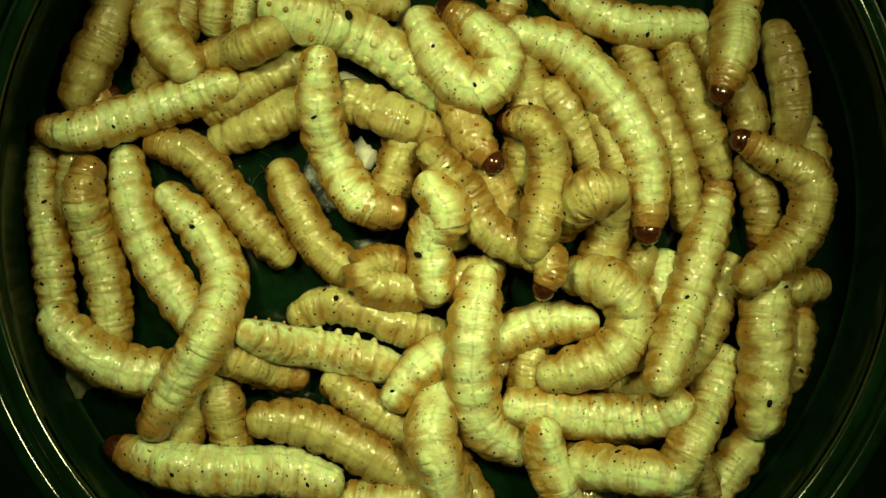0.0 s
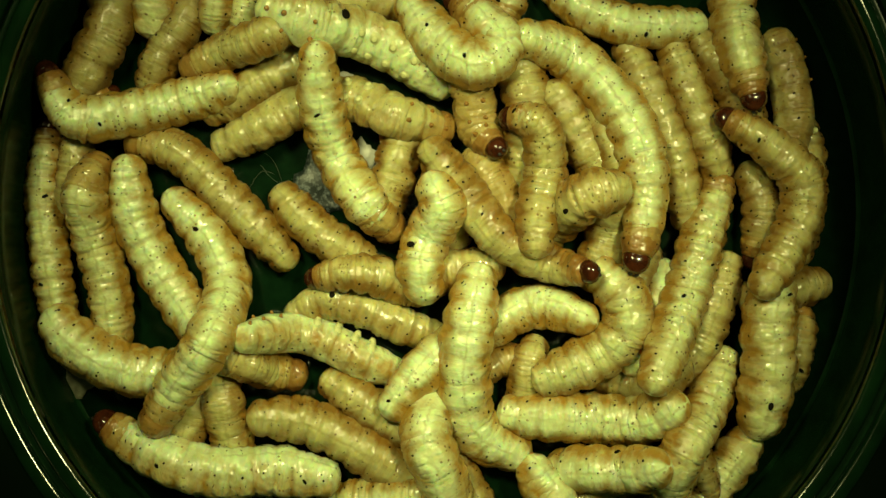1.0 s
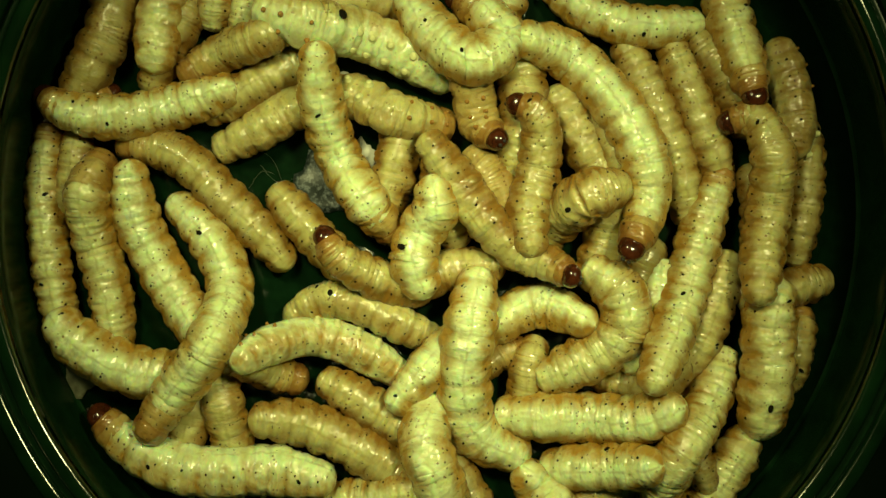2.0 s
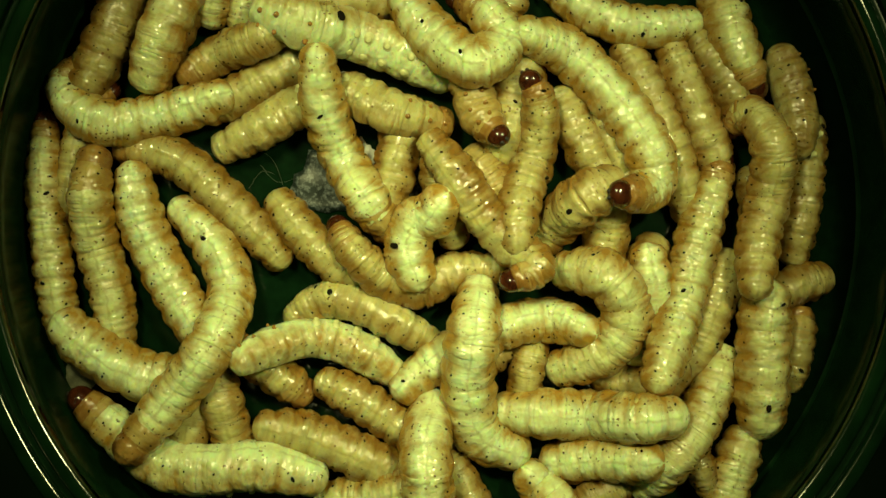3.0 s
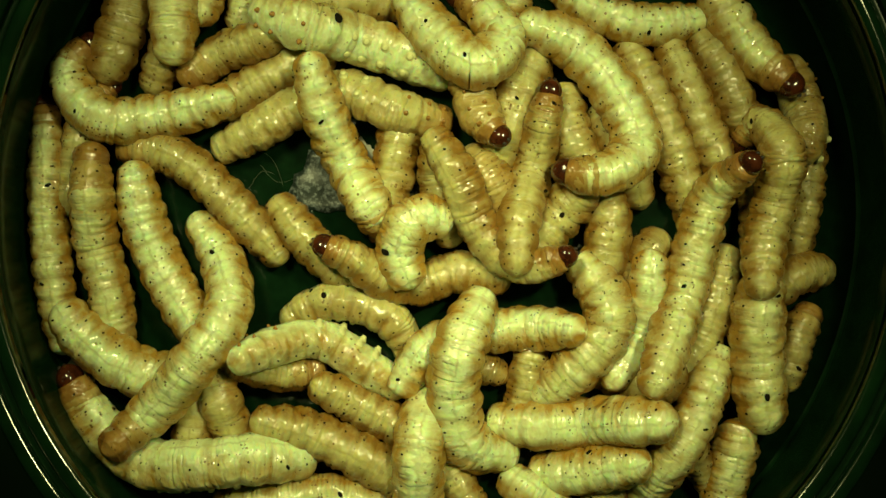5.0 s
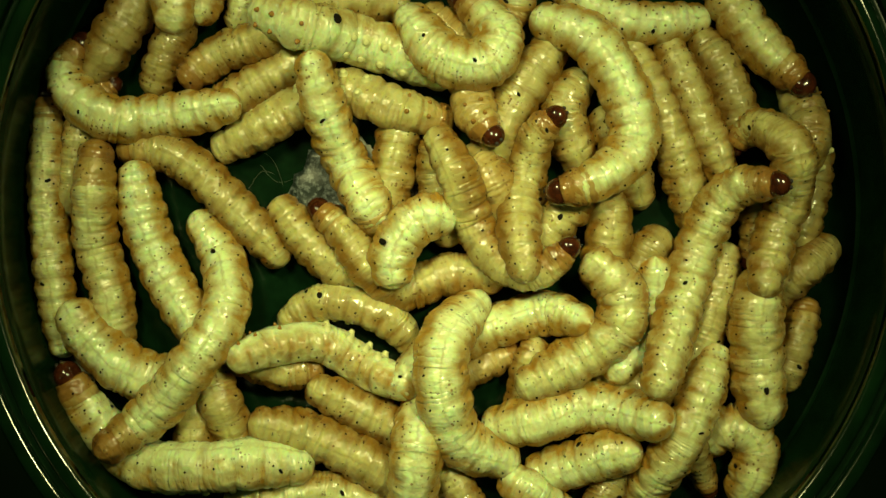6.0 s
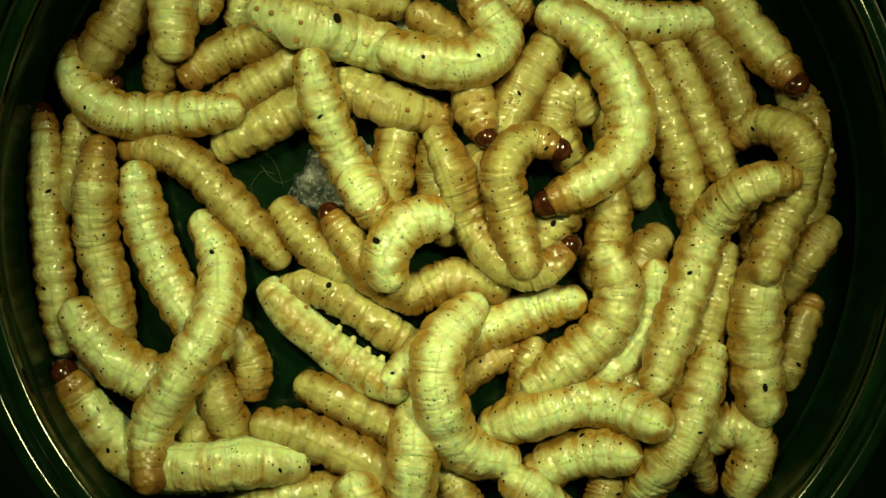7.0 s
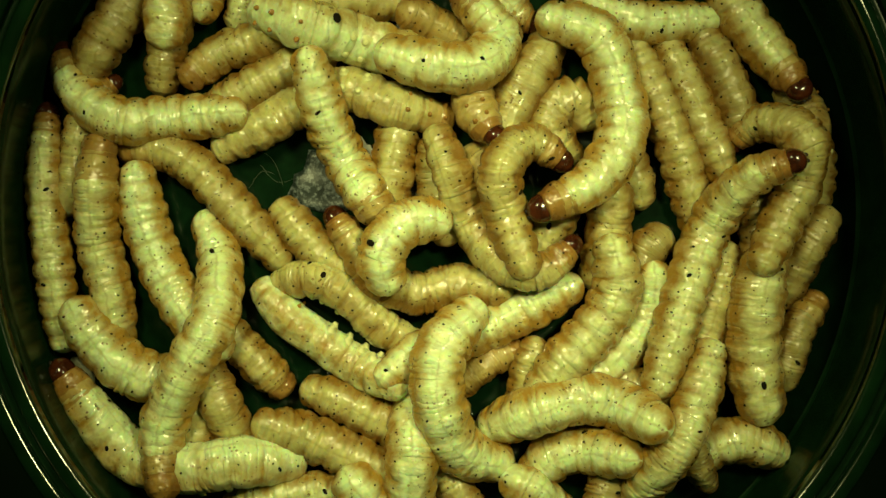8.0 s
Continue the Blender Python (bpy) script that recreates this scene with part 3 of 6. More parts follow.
larvae["72"] = larva(2.43, 23.9, "head", 20, "d", 0,
    "slender yellowish larva, brown head showing, crawling among the others")
larvae["17"] = larva(2.45, 25.1, "head", 30, "d", 0,
    "slender yellowish larva, brown head showing, crawling among the others")
larvae["19"] = larva(2.53, 23.7, "amber", 0, "p", 0,
    "plump pale cream larva with amber front end, lying over the others")
larvae["30"] = larva(2.92, 31.0, "head", 52, "p", 0.24,
    "plump pale cream larva, brown head showing, crawling over the others")
larvae["33"] = larva(2.36, 20.9, "plain", -100, "p", 0.26,
    "plump pale cream larva, head hidden, crawling over the others")
larvae["35"] = larva(2.54, 25.3, "plain", 20, "p", 0,
    "plump pale cream larva, head hidden, crawling over the others")
larvae["43"] = larva(2.83, 22.3, "plain", 0, "p", 0,
    "plump pale cream larva, head hidden, lying over the others")
larvae["50"] = larva(2.51, 26.6, "head", 0, "d", 0,
    "slender yellowish larva, brown head showing, crawling over the others")
larvae["51"] = larva(2.64, 31.4, "head", 0, "c", 0,
    "slender yellowish larva, brown head showing, crawling over the others")
larvae["55"] = larva(2.38, 18.7, "plain", 0, "p", 0,
    "plump pale cream larva, head hidden, lying over the others")
larvae["70"] = larva(2.63, 14.8, "plain", 0, "p", 0,
    "plump pale cream larva, head hidden, crawling over the others")
larvae["2"] = larva(2.55, 26.2, "head", 0, "p", 0,
    "plump pale cream larva, brown head showing, crawling over the others")
larvae["16"] = larva(2.44, 21.8, "head", 0, "d", 0,
    "slender yellowish larva, brown head showing, crawling over the others")
larvae["9"] = larva(2.83, 24.7, "head", 10, "p", 0,
    "plump pale cream larva, brown head showing, crawling over the others")
larvae["15"] = larva(2.83, 32.0, "head", 0, "p", 0,
    "plump pale cream larva, brown head showing, crawling over the others")
larvae["27"] = larva(2.65, 35.2, "amber", 0, "p", 0,
    "plump pale cream larva with amber front end, crawling over the others")
larvae["36"] = larva(2.95, 25.0, "plain", 0, "p", 0,
    "plump pale cream larva, head hidden, crawling over the others")
larvae["45"] = larva(2.48, 11.7, "plain", 30, "p", 0,
    "plump pale cream larva, head hidden, crawling over the others")
larvae["56"] = larva(2.74, 17.4, "head", 0, "c", 0,
    "slender yellowish larva, brown head showing, crawling over the others")
larvae["3"] = larva(2.74, 17.2, "plain", 180, "c", 0,
    "slender yellowish larva, head hidden, crawling over the others")


def blot(made, share, angle, size, long):
    """A larger black dirt grain stuck on a larva, at that share of its length and angle from its back."""
    root, pieces, stations, roll = made
    k = min(range(len(stations)), key=lambda i: abs(stations[i] - share))
    ob = pieces[k]
    cs = [v.co for v in ob.data.vertices if abs(v.co.y) < 0.0003]
    want = Vector((sin(angle), 0, cos(angle)))
    c = max(cs, key=lambda v: Vector((v.x, 0, v.z)).dot(want))
    n = Vector((c.x, 0, c.z)).normalized()
    grain = part("dirt_grain", ball("dirt_grain", size * MM, size * long * MM, size * 0.35 * MM, SPECK, 0, 10, 6), ob, "black dirt grain")
    grain.matrix_basis = Matrix.Translation(c) @ n.to_track_quat("Z", "Y").to_matrix().to_4x4()


blot(larvae["8"], 0.36, radians(-140), 0.52, 1.2)
blot(larvae["70"], 0.33, 0.35, 0.36, 1.5)
blot(larvae["49"], 0.82, 0.15, 0.30, 1.6)
blot(larvae["66"], 0.35, 0.1, 0.30, 1.7)
blot(larvae["34"], 0.70, 0.3, 0.32, 1.2)


# ---- movement ----
def body_line(points, count=61):
    """A smooth line through the points, evenly spaced."""
    p = np.array(points, float) * MM
    e = np.vstack([2 * p[0] - p[1], p, 2 * p[-1] - p[-2]])
    u = np.linspace(0, len(p) - 1, count)
    i = np.minimum(u.astype(int), len(p) - 2)
    f = (u - i)[:, None]
    a, b, c, d = e[i], e[i + 1], e[i + 2], e[i + 3]
    q = 0.5 * (2 * b + (c - a) * f + (2 * a - 5 * b + 4 * c - d) * f ** 2 + (3 * b - a - 3 * c + d) * f ** 3)
    run = np.concatenate([[0], np.cumsum(np.linalg.norm(np.diff(q, axis=0), axis=1))])
    s = np.linspace(0, run[-1], count)
    return np.stack([np.interp(s, run, q[:, k]) for k in range(3)], 1)


def crawl(made, *rows):
    """Key a larva: its root follows the middle of the body line, its head and rings lie along the line."""
    root, pieces, stations, roll = made
    marks = [row[0] for row in rows]
    lines = np.array([row[1:] for row in rows], float)
    times = sorted(set(marks) | {t for t in np.arange(0, 8.01, 0.5) if min(abs(t - m) for m in marks) > 0.24})
    # smooth speed between the marks
    slope = np.zeros_like(lines)
    for i in range(1, len(marks) - 1):
        a = (lines[i] - lines[i - 1]) / (marks[i] - marks[i - 1])
        b = (lines[i + 1] - lines[i]) / (marks[i + 1] - marks[i])
        slope[i] = np.where(a * b > 0, 2 * a * b / np.where(a * b > 0, a + b, 1), 0)
    root_rows, piece_rows = [], [[] for _ in pieces]
    for t in times:
        i = max(k for k in range(len(marks) - 1) if marks[k] <= t + 1e-6)
        h = marks[i + 1] - marks[i]
        f = (t - marks[i]) / h
        now = (lines[i] * (2 * f ** 3 - 3 * f ** 2 + 1) + slope[i] * h * (f ** 3 - 2 * f ** 2 + f)
               + lines[i + 1] * (3 * f ** 2 - 2 * f ** 3) + slope[i + 1] * h * (f ** 3 - f ** 2))
        line = body_line(now)
        mid = Vector(line[len(line) // 2])
        base = Vector((mid.x, mid.y, 0))
        root_rows.append((t, Matrix.Translation(base)))
        for j, s in enumerate(stations):
            x = s * (len(line) - 1)
            k = min(int(x), len(line) - 2)
            at = Vector(line[k]).lerp(Vector(line[k + 1]), x - k)
            along = Vector(line[max(k - 1, 0)] - line[min(k + 2, len(line) - 1)]).normalized()
            up = Vector((0, 0, 1))
            up = (up - along * up.dot(along)).normalized()
            right = along.cross(up)
            m = Matrix((right, along, up)).transposed().to_4x4()
            m = Matrix.Translation(at - base) @ m @ Matrix.Rotation(radians(roll), 4, "Y")
            piece_rows[j].append((t, m))
    walk(root, root_rows)
    for ob, rows_of in zip(pieces, piece_rows):
        walk(ob, rows_of)


def motions():
    """Every larva: seconds, then its body line from the head on, in mm."""
    crawl(larvae["80"],
          (0, (-36.3, 17.8, 1.2), (-38.0, 16.7, 1.9), (-40.7, 15.6, 1.1)),
          (8, (-36.0, 19.3, 1.2), (-38.0, 17.4, 1.9), (-40.7, 15.6, 1.1)))
    crawl(larvae["5"],
          (0, (-27.4, 29.1, 1.4), (-28.8, 25.2, 2.3), (-31.3, 21.1, 2.3), (-33.7, 17.7, 1.4)),
          (1.5, (-27.4, 28.5, 1.4), (-28.8, 24.8, 2.3), (-31.1, 21.4, 2.3), (-32.8, 17.4, 1.4)),
          (3, (-27.7, 28.5, 1.4), (-29.1, 25.2, 2.3), (-31.0, 21.4, 2.3), (-32.5, 17.4, 1.4)),
          (6, (-28.7, 28.5, 1.4), (-29.4, 24.5, 2.3), (-30.8, 21.4, 2.3), (-32.5, 17.4, 1.4)),
          (8, (-29.0, 28.5, 1.4), (-29.9, 24.5, 2.3), (-30.8, 21.4, 2.3), (-31.5, 17.4, 1.4)))
    crawl(larvae["24b"],
          (0, (-40.7, 13.3, 1.3), (-40.8, 10.1, 2.0), (-41.4, 7.0, 2.0), (-42.3, 3.9, 1.2)),
          (8, (-40.2, 15.1, 2.9), (-40.5, 11.4, 2.1), (-41.1, 7.6, 2.0), (-42.0, 3.9, 1.2)))
    crawl(larvae["12"],
          (0, (-17.9, 27.8, 1.4), (-13.4, 27.7, 2.3), (-9.0, 27.5, 2.3), (-4.0, 27.3, 1.4)),
          (8, (-17.9, 27.8, 1.4), (-13.4, 27.7, 2.3), (-9.0, 27.5, 2.3), (-4.0, 27.3, 1.4)))
    crawl(larvae["14"],
          (0, (7.3, 22.7, 1.7), (9.1, 18.2, 2.8), (9.6, 13.2, 2.8), (8.3, 7.0, 1.7)),
          (1.5, (7.3, 22.1, 1.7), (9.0, 17.6, 2.8), (9.2, 12.6, 2.8), (7.9, 7.0, 1.7)),
          (3, (9.5, 22.4, 1.7), (8.4, 18.2, 2.8), (7.2, 13.2, 2.8), (5.4, 8.3, 1.7)),
          (4.5, (10.1, 23.1, 1.7), (8.4, 17.9, 2.8), (7.2, 12.9, 2.8), (5.4, 7.6, 1.7)),
          (6, (12.7, 23.4, 1.7), (9.4, 18.5, 2.8), (6.6, 13.8, 2.8), (4.8, 7.6, 1.7)),
          (8, (12.3, 24.0, 1.7), (9.4, 18.8, 2.8), (6.9, 13.8, 2.8), (5.1, 7.6, 1.7)))
    crawl(larvae["21"],
          (0, (-3.4, 14.6, 1.6), (-4.8, 10.1, 2.5), (-6.0, 6.3, 2.5), (-8.1, 2.6, 1.5)),
          (1.5, (-3.7, 15.2, 1.6), (-4.8, 11.3, 2.5), (-5.9, 6.9, 2.5), (-7.8, 2.6, 1.5)),
          (8, (-4.4, 15.2, 1.6), (-5.3, 11.3, 2.5), (-5.9, 6.9, 2.5), (-7.2, 3.2, 1.5)))
    crawl(larvae["31"],
          (0, (-27.7, -13.2, 1.4), (-27.8, -17.5, 2.3), (-28.8, -21.3, 2.3), (-29.9, -25.2, 1.4)),
          (8, (-28.0, -13.8, 1.4), (-27.5, -18.1, 2.3), (-27.5, -21.9, 2.3), (-28.7, -25.8, 1.4)))
    crawl(larvae["32"],
          (0, (-25.1, -12.5, 1.7), (-24.2, -16.7, 3.5), (-23.4, -20.9, 2.4), (-22.3, -25.8, 1.5)),
          (8, (-26.3, -12.5, 2.4), (-24.4, -16.6, 4.2), (-22.8, -20.9, 2.4), (-21.7, -25.8, 1.5)))
    crawl(larvae["38b"],
          (0, (-0.6, -21.4, 1.4), (1.9, -25.0, 2.3), (4.1, -28.8, 2.3), (6.1, -32.8, 1.4)),
          (8, (-0.9, -22.7, 1.4), (1.3, -26.3, 2.3), (2.9, -29.4, 2.3), (4.2, -32.8, 1.4)))
    crawl(larvae["46"],
          (0, (21.8, -25.2, 1.4), (18.6, -26.3, 2.3), (16.1, -27.5, 2.3), (13.6, -30.2, 1.4)),
          (3, (20.6, -25.8, 1.4), (18.6, -26.9, 2.3), (16.1, -28.2, 2.3), (13.6, -30.9, 1.4)),
          (8, (19.6, -23.9, 1.4), (17.9, -26.9, 2.3), (17.9, -30.0, 2.3), (17.4, -32.8, 1.4)))
    crawl(larvae["48"],
          (0, (34.7, -20.7, 1.6), (32.6, -23.1, 2.6), (30.7, -25.6, 2.6), (28.9, -27.9, 2.5), (26.9, -31.5, 1.6)),
          (1.5, (34.4, -20.4, 1.6), (32.3, -23.0, 2.6), (30.3, -25.6, 2.6), (28.4, -27.9, 2.5), (26.2, -31.5, 1.6)),
          (3, (33.8, -20.1, 1.6), (32.6, -23.1, 2.6), (31.7, -25.9, 2.6), (30.9, -28.7, 2.5), (30.6, -32.1, 1.6)),
          (4.5, (35.4, -20.6, 1.6), (33.0, -21.8, 2.6), (31.2, -23.7, 2.6), (29.9, -26.4, 2.5), (29.7, -30.8, 1.6)),
          (5.8, (28.7, -22.1, 1.6), (31.8, -19.7, 2.6), (34.5, -21.5, 2.6), (34.2, -24.9, 2.5), (32.8, -28.1, 1.6)),
          (6, (28.7, -22.1, 1.6), (31.8, -19.7, 2.6), (34.5, -21.5, 2.6), (34.2, -24.9, 2.5), (32.7, -28.0, 1.6)),
          (6.5, (28.7, -22.1, 1.6), (31.8, -19.5, 2.6), (34.4, -21.3, 2.6), (34.0, -24.5, 2.5), (32.6, -27.7, 1.6)),
          (7, (28.7, -22.1, 1.6), (31.8, -19.5, 2.6), (34.3, -21.2, 2.6), (33.9, -24.4, 2.5), (32.4, -27.6, 1.6)),
          (7.5, (28.4, -22.3, 1.6), (31.4, -19.8, 2.6), (33.9, -20.5, 2.6), (34.8, -22.8, 2.5), (34.1, -25.9, 1.6)),
          (8, (27.2, -23.3, 1.6), (29.8, -21.8, 2.6), (32.6, -21.1, 2.6), (35.1, -21.7, 2.5), (37.7, -23.0, 1.6)))
    crawl(larvae["60"],
          (0, (39.9, -6.6, 1.3), (39.6, -9.4, 2.0), (39.0, -12.5, 2.0), (38.3, -15.7, 1.2)),
          (3, (39.9, -6.6, 1.3), (39.5, -9.4, 2.0), (39.0, -12.5, 2.0), (38.3, -15.7, 1.2)),
          (4.5, (41.5, -6.6, 1.3), (39.6, -9.4, 2.0), (38.7, -12.5, 2.0), (38.0, -15.7, 1.2)),
          (6, (40.8, -5.6, 1.3), (39.6, -9.4, 2.0), (38.7, -12.5, 2.0), (38.0, -15.7, 1.2)),
          (8, (42.2, -5.0, 1.3), (39.6, -8.7, 2.0), (38.4, -12.5, 2.0), (37.7, -15.7, 1.2)))
    crawl(larvae["62"],
          (0, (34.8, -0.6, 1.3), (35.5, 3.2, 2.2), (34.9, 7.0, 2.1), (33.2, 10.2, 1.3)),
          (1, (34.2, -2.3, 1.3), (35.2, 2.6, 2.2), (35.2, 5.7, 2.1), (33.9, 9.5, 1.3)),
          (3, (33.9, -1.8, 1.3), (34.9, 1.9, 2.2), (34.9, 5.1, 2.1), (33.9, 8.9, 1.3)),
          (8, (33.9, -2.5, 1.3), (34.9, 1.3, 2.2), (34.9, 4.5, 2.1), (33.2, 7.6, 1.3)))
    crawl(larvae["58"],
          (0, (40.5, 14.6, 1.3), (41.0, 9.5, 2.2), (40.9, 4.5, 2.1), (39.6, -1.2, 1.3)),
          (1.5, (40.2, 14.3, 1.3), (40.3, 8.9, 2.2), (40.0, 3.8, 2.1), (39.3, -1.8, 1.3)),
          (3, (41.2, 14.9, 1.3), (40.3, 8.9, 2.2), (39.8, 3.8, 2.1), (39.0, -1.8, 1.3)),
          (4.5, (40.8, 14.0, 1.3), (40.2, 8.9, 2.2), (39.7, 3.8, 2.1), (39.0, -1.8, 1.3)),
          (6, (41.2, 14.3, 1.3), (41.2, 8.9, 2.2), (40.3, 3.8, 2.1), (39.3, -1.8, 1.3)),
          (8, (41.5, 13.3, 1.3), (41.5, 8.9, 2.2), (40.9, 5.1, 2.1), (39.9, 0.7, 1.3)))
    crawl(larvae["53"],
          (0, (20.2, 23.4, 1.5), (23.2, 16.3, 2.5), (25.7, 10.1, 2.5), (27.5, 2.0, 1.5)),
          (3, (19.9, 23.1, 1.5), (23.2, 16.3, 2.5), (25.7, 10.1, 2.5), (27.5, 3.2, 1.5)),
          (8, (20.9, 23.4, 1.5), (23.9, 16.3, 2.5), (26.4, 9.8, 2.5), (28.3, 2.0, 1.5)))
    crawl(larvae["54"],
          (0, (28.1, 24.0, 1.5), (31.4, 19.5, 2.4), (33.5, 15.7, 2.4), (34.3, 10.7, 2.2)),
          (3, (28.1, 24.0, 1.5), (30.5, 20.1, 2.4), (32.3, 17.0, 2.4), (33.8, 13.3, 1.5)),
          (6, (28.5, 24.0, 1.5), (31.1, 19.5, 2.4), (32.6, 15.7, 2.4), (33.8, 12.1, 1.5)),
          (8, (28.5, 24.7, 1.5), (31.1, 19.5, 2.4), (32.6, 15.7, 2.4), (33.8, 12.1, 1.5)))
    crawl(larvae["61"],
          (0, (31.9, -0.6, 1.5), (30.1, -6.2, 2.4), (27.9, -11.2, 2.4), (24.4, -15.7, 1.5)),
          (8, (31.6, 0.7, 1.6), (30.1, -5.9, 2.4), (27.9, -11.2, 2.4), (24.4, -15.7, 1.5)))
    crawl(larvae["63b"],
          (0, (22.8, 0.4, 1.4), (21.1, -3.1, 2.3), (20.0, -6.3, 1.4)),
          (3, (24.0, 1.3, 1.4), (22.3, -1.8, 2.3), (20.6, -5.6, 1.4)),
          (8, (25.0, 2.0, 1.4), (22.3, -0.6, 2.3), (20.6, -4.4, 1.4)))
    crawl(larvae["67"],
          (0, (11.2, 18.3, 4.2), (14.1, 14.1, 2.7), (16.7, 9.8, 2.5), (19.0, 5.7, 1.5)),
          (3, (12.7, 17.7, 1.6), (15.1, 12.9, 2.5), (17.0, 9.1, 2.5), (19.0, 5.7, 1.5)),
          (4.5, (12.7, 17.7, 1.6), (14.1, 13.2, 2.5), (15.7, 9.5, 2.5), (17.4, 6.4, 1.5)),
          (6, (15.5, 19.3, 1.6), (13.5, 16.0, 2.5), (14.0, 12.6, 2.5), (15.8, 8.9, 1.5)),
          (7, (16.5, 14.2, 1.6), (13.8, 17.3, 2.5), (12.3, 13.5, 2.5), (14.9, 8.9, 1.5)),
          (8, (16.5, 13.6, 1.6), (14.1, 16.7, 2.5), (11.6, 13.5, 2.5), (14.6, 9.2, 1.5)))
    crawl(larvae["68"],
          (0, (16.1, 16.5, 1.5), (18.1, 12.5, 3.7), (19.6, 8.7, 4.1), (21.2, 5.1, 1.5)),
          (4.5, (16.8, 15.8, 1.4), (18.9, 12.0, 2.3), (20.8, 8.2, 2.3), (22.2, 4.8, 1.4)),
          (8, (18.1, 15.2, 1.4), (19.5, 11.4, 2.3), (21.1, 8.2, 2.3), (22.2, 4.8, 1.4)))
    crawl(larvae["69"],
          (0, (2.9, 10.8, 1.6), (5.4, 7.6, 2.8), (6.9, 3.8, 2.6), (6.7, -0.6, 1.5)),
          (8, (2.9, 10.7, 2.1), (5.3, 7.5, 4.8), (6.6, 3.8, 2.6), (6.1, -0.6, 1.5)))
    crawl(larvae["74"],
          (0, (8.6, -12.6, 1.2), (5.7, -13.1, 1.9), (3.5, -14.1, 1.9), (1.0, -15.1, 1.1)),
          (1, (10.2, -11.3, 1.2), (6.4, -12.5, 1.9), (3.5, -14.1, 1.9), (1.0, -15.1, 1.1)),
          (1.5, (10.8, -10.4, 1.2), (6.4, -11.8, 1.9), (3.5, -13.8, 1.9), (1.0, -15.1, 1.1)),
          (3, (8.9, -10.1, 1.2), (5.4, -12.2, 1.9), (3.2, -14.1, 1.9), (1.0, -15.7, 1.1)),
          (4.5, (7.3, -15.7, 1.2), (4.5, -13.5, 1.9), (3.2, -11.3, 1.9), (1.6, -9.4, 1.1)),
          (6, (9.5, -10.7, 1.2), (5.4, -12.5, 1.9), (2.3, -14.1, 1.9), (-0.3, -15.7, 1.1)),
          (8, (10.2, -10.1, 1.2), (5.7, -12.2, 1.9), (2.6, -14.4, 1.9), (-0.3, -16.4, 1.1)))
    crawl(larvae["75"],
          (0, (10.5, -10.0, 1.3), (9.4, -13.0, 2.9), (8.9, -16.3, 2.0), (8.0, -19.5, 1.2)),
          (8, (10.4, -9.9, 2.8), (9.5, -13.1, 2.3), (8.9, -16.3, 2.0), (8.0, -19.5, 1.2)))
    crawl(larvae["76"],
          (0, (16.8, -14.1, 1.3), (20.5, -15.0, 2.2), (23.8, -14.5, 4.4), (26.8, -12.3, 4.8)),
          (8, (16.2, -13.2, 1.3), (19.8, -14.4, 2.2), (23.3, -15.4, 3.9), (25.6, -12.9, 4.7)))
    crawl(larvae["79"],
          (0, (30.3, -28.6, 3.3), (28.1, -23.9, 4.9), (27.4, -20.7, 1.9), (27.9, -15.7, 1.1)),
          (6, (30.1, -27.8, 1.2), (28.6, -24.4, 2.2), (27.1, -20.4, 3.8), (27.9, -15.7, 1.2)),
          (8, (30.1, -27.1, 1.2), (27.8, -23.4, 4.6), (26.9, -20.3, 4.8), (27.9, -15.7, 1.2)))
    crawl(larvae["1"],
          (0, (-35.8, 30.9, 1.7), (-36.8, 25.1, 2.8), (-38.7, 20.7, 2.9), (-40.8, 15.3, 3.0)),
          (1.5, (-36.5, 30.9, 1.7), (-37.1, 24.4, 2.8), (-39.0, 20.1, 2.8), (-41.4, 16.4, 2.1)),
          (3, (-35.2, 30.9, 1.7), (-36.2, 25.1, 2.8), (-38.2, 20.4, 2.9), (-39.8, 16.9, 3.4)),
          (4.5, (-35.8, 30.9, 1.7), (-35.2, 26.3, 2.8), (-35.9, 22.6, 2.8), (-36.9, 18.4, 3.8)),
          (6, (-33.0, 30.9, 1.7), (-34.7, 26.0, 2.8), (-37.0, 22.2, 2.8), (-39.3, 19.0, 1.7)),
          (8, (-33.9, 30.9, 1.7), (-35.7, 26.0, 2.8), (-38.1, 22.2, 2.8), (-39.9, 19.0, 1.7)))
    crawl(larvae["22"],
          (0, (-26.7, 14.9, 1.5), (-22.2, 17.3, 2.4), (-17.2, 20.1, 2.4), (-12.2, 22.1, 1.5)),
          (8, (-26.7, 15.2, 1.5), (-22.2, 17.3, 2.4), (-17.2, 20.1, 2.4), (-12.2, 21.8, 1.5)))
    crawl(larvae["6"],
          (0, (-24.9, 32.3, 1.3), (-24.9, 27.4, 3.6), (-25.5, 23.9, 1.3)),
          (3, (-24.9, 32.3, 1.3), (-25.2, 28.2, 2.8), (-25.8, 24.8, 1.4)),
          (4.5, (-25.2, 32.3, 1.3), (-25.8, 28.1, 3.1), (-26.6, 24.7, 4.1)),
          (8, (-25.2, 32.3, 1.3), (-26.1, 28.3, 2.2), (-26.7, 25.3, 3.4)))
    crawl(larvae["7"],
          (0, (-21.1, 31.7, 1.3), (-21.6, 27.7, 2.3), (-22.6, 24.0, 1.8)),
          (8, (-21.1, 31.7, 1.3), (-21.9, 27.7, 2.0), (-23.1, 24.4, 1.2)))
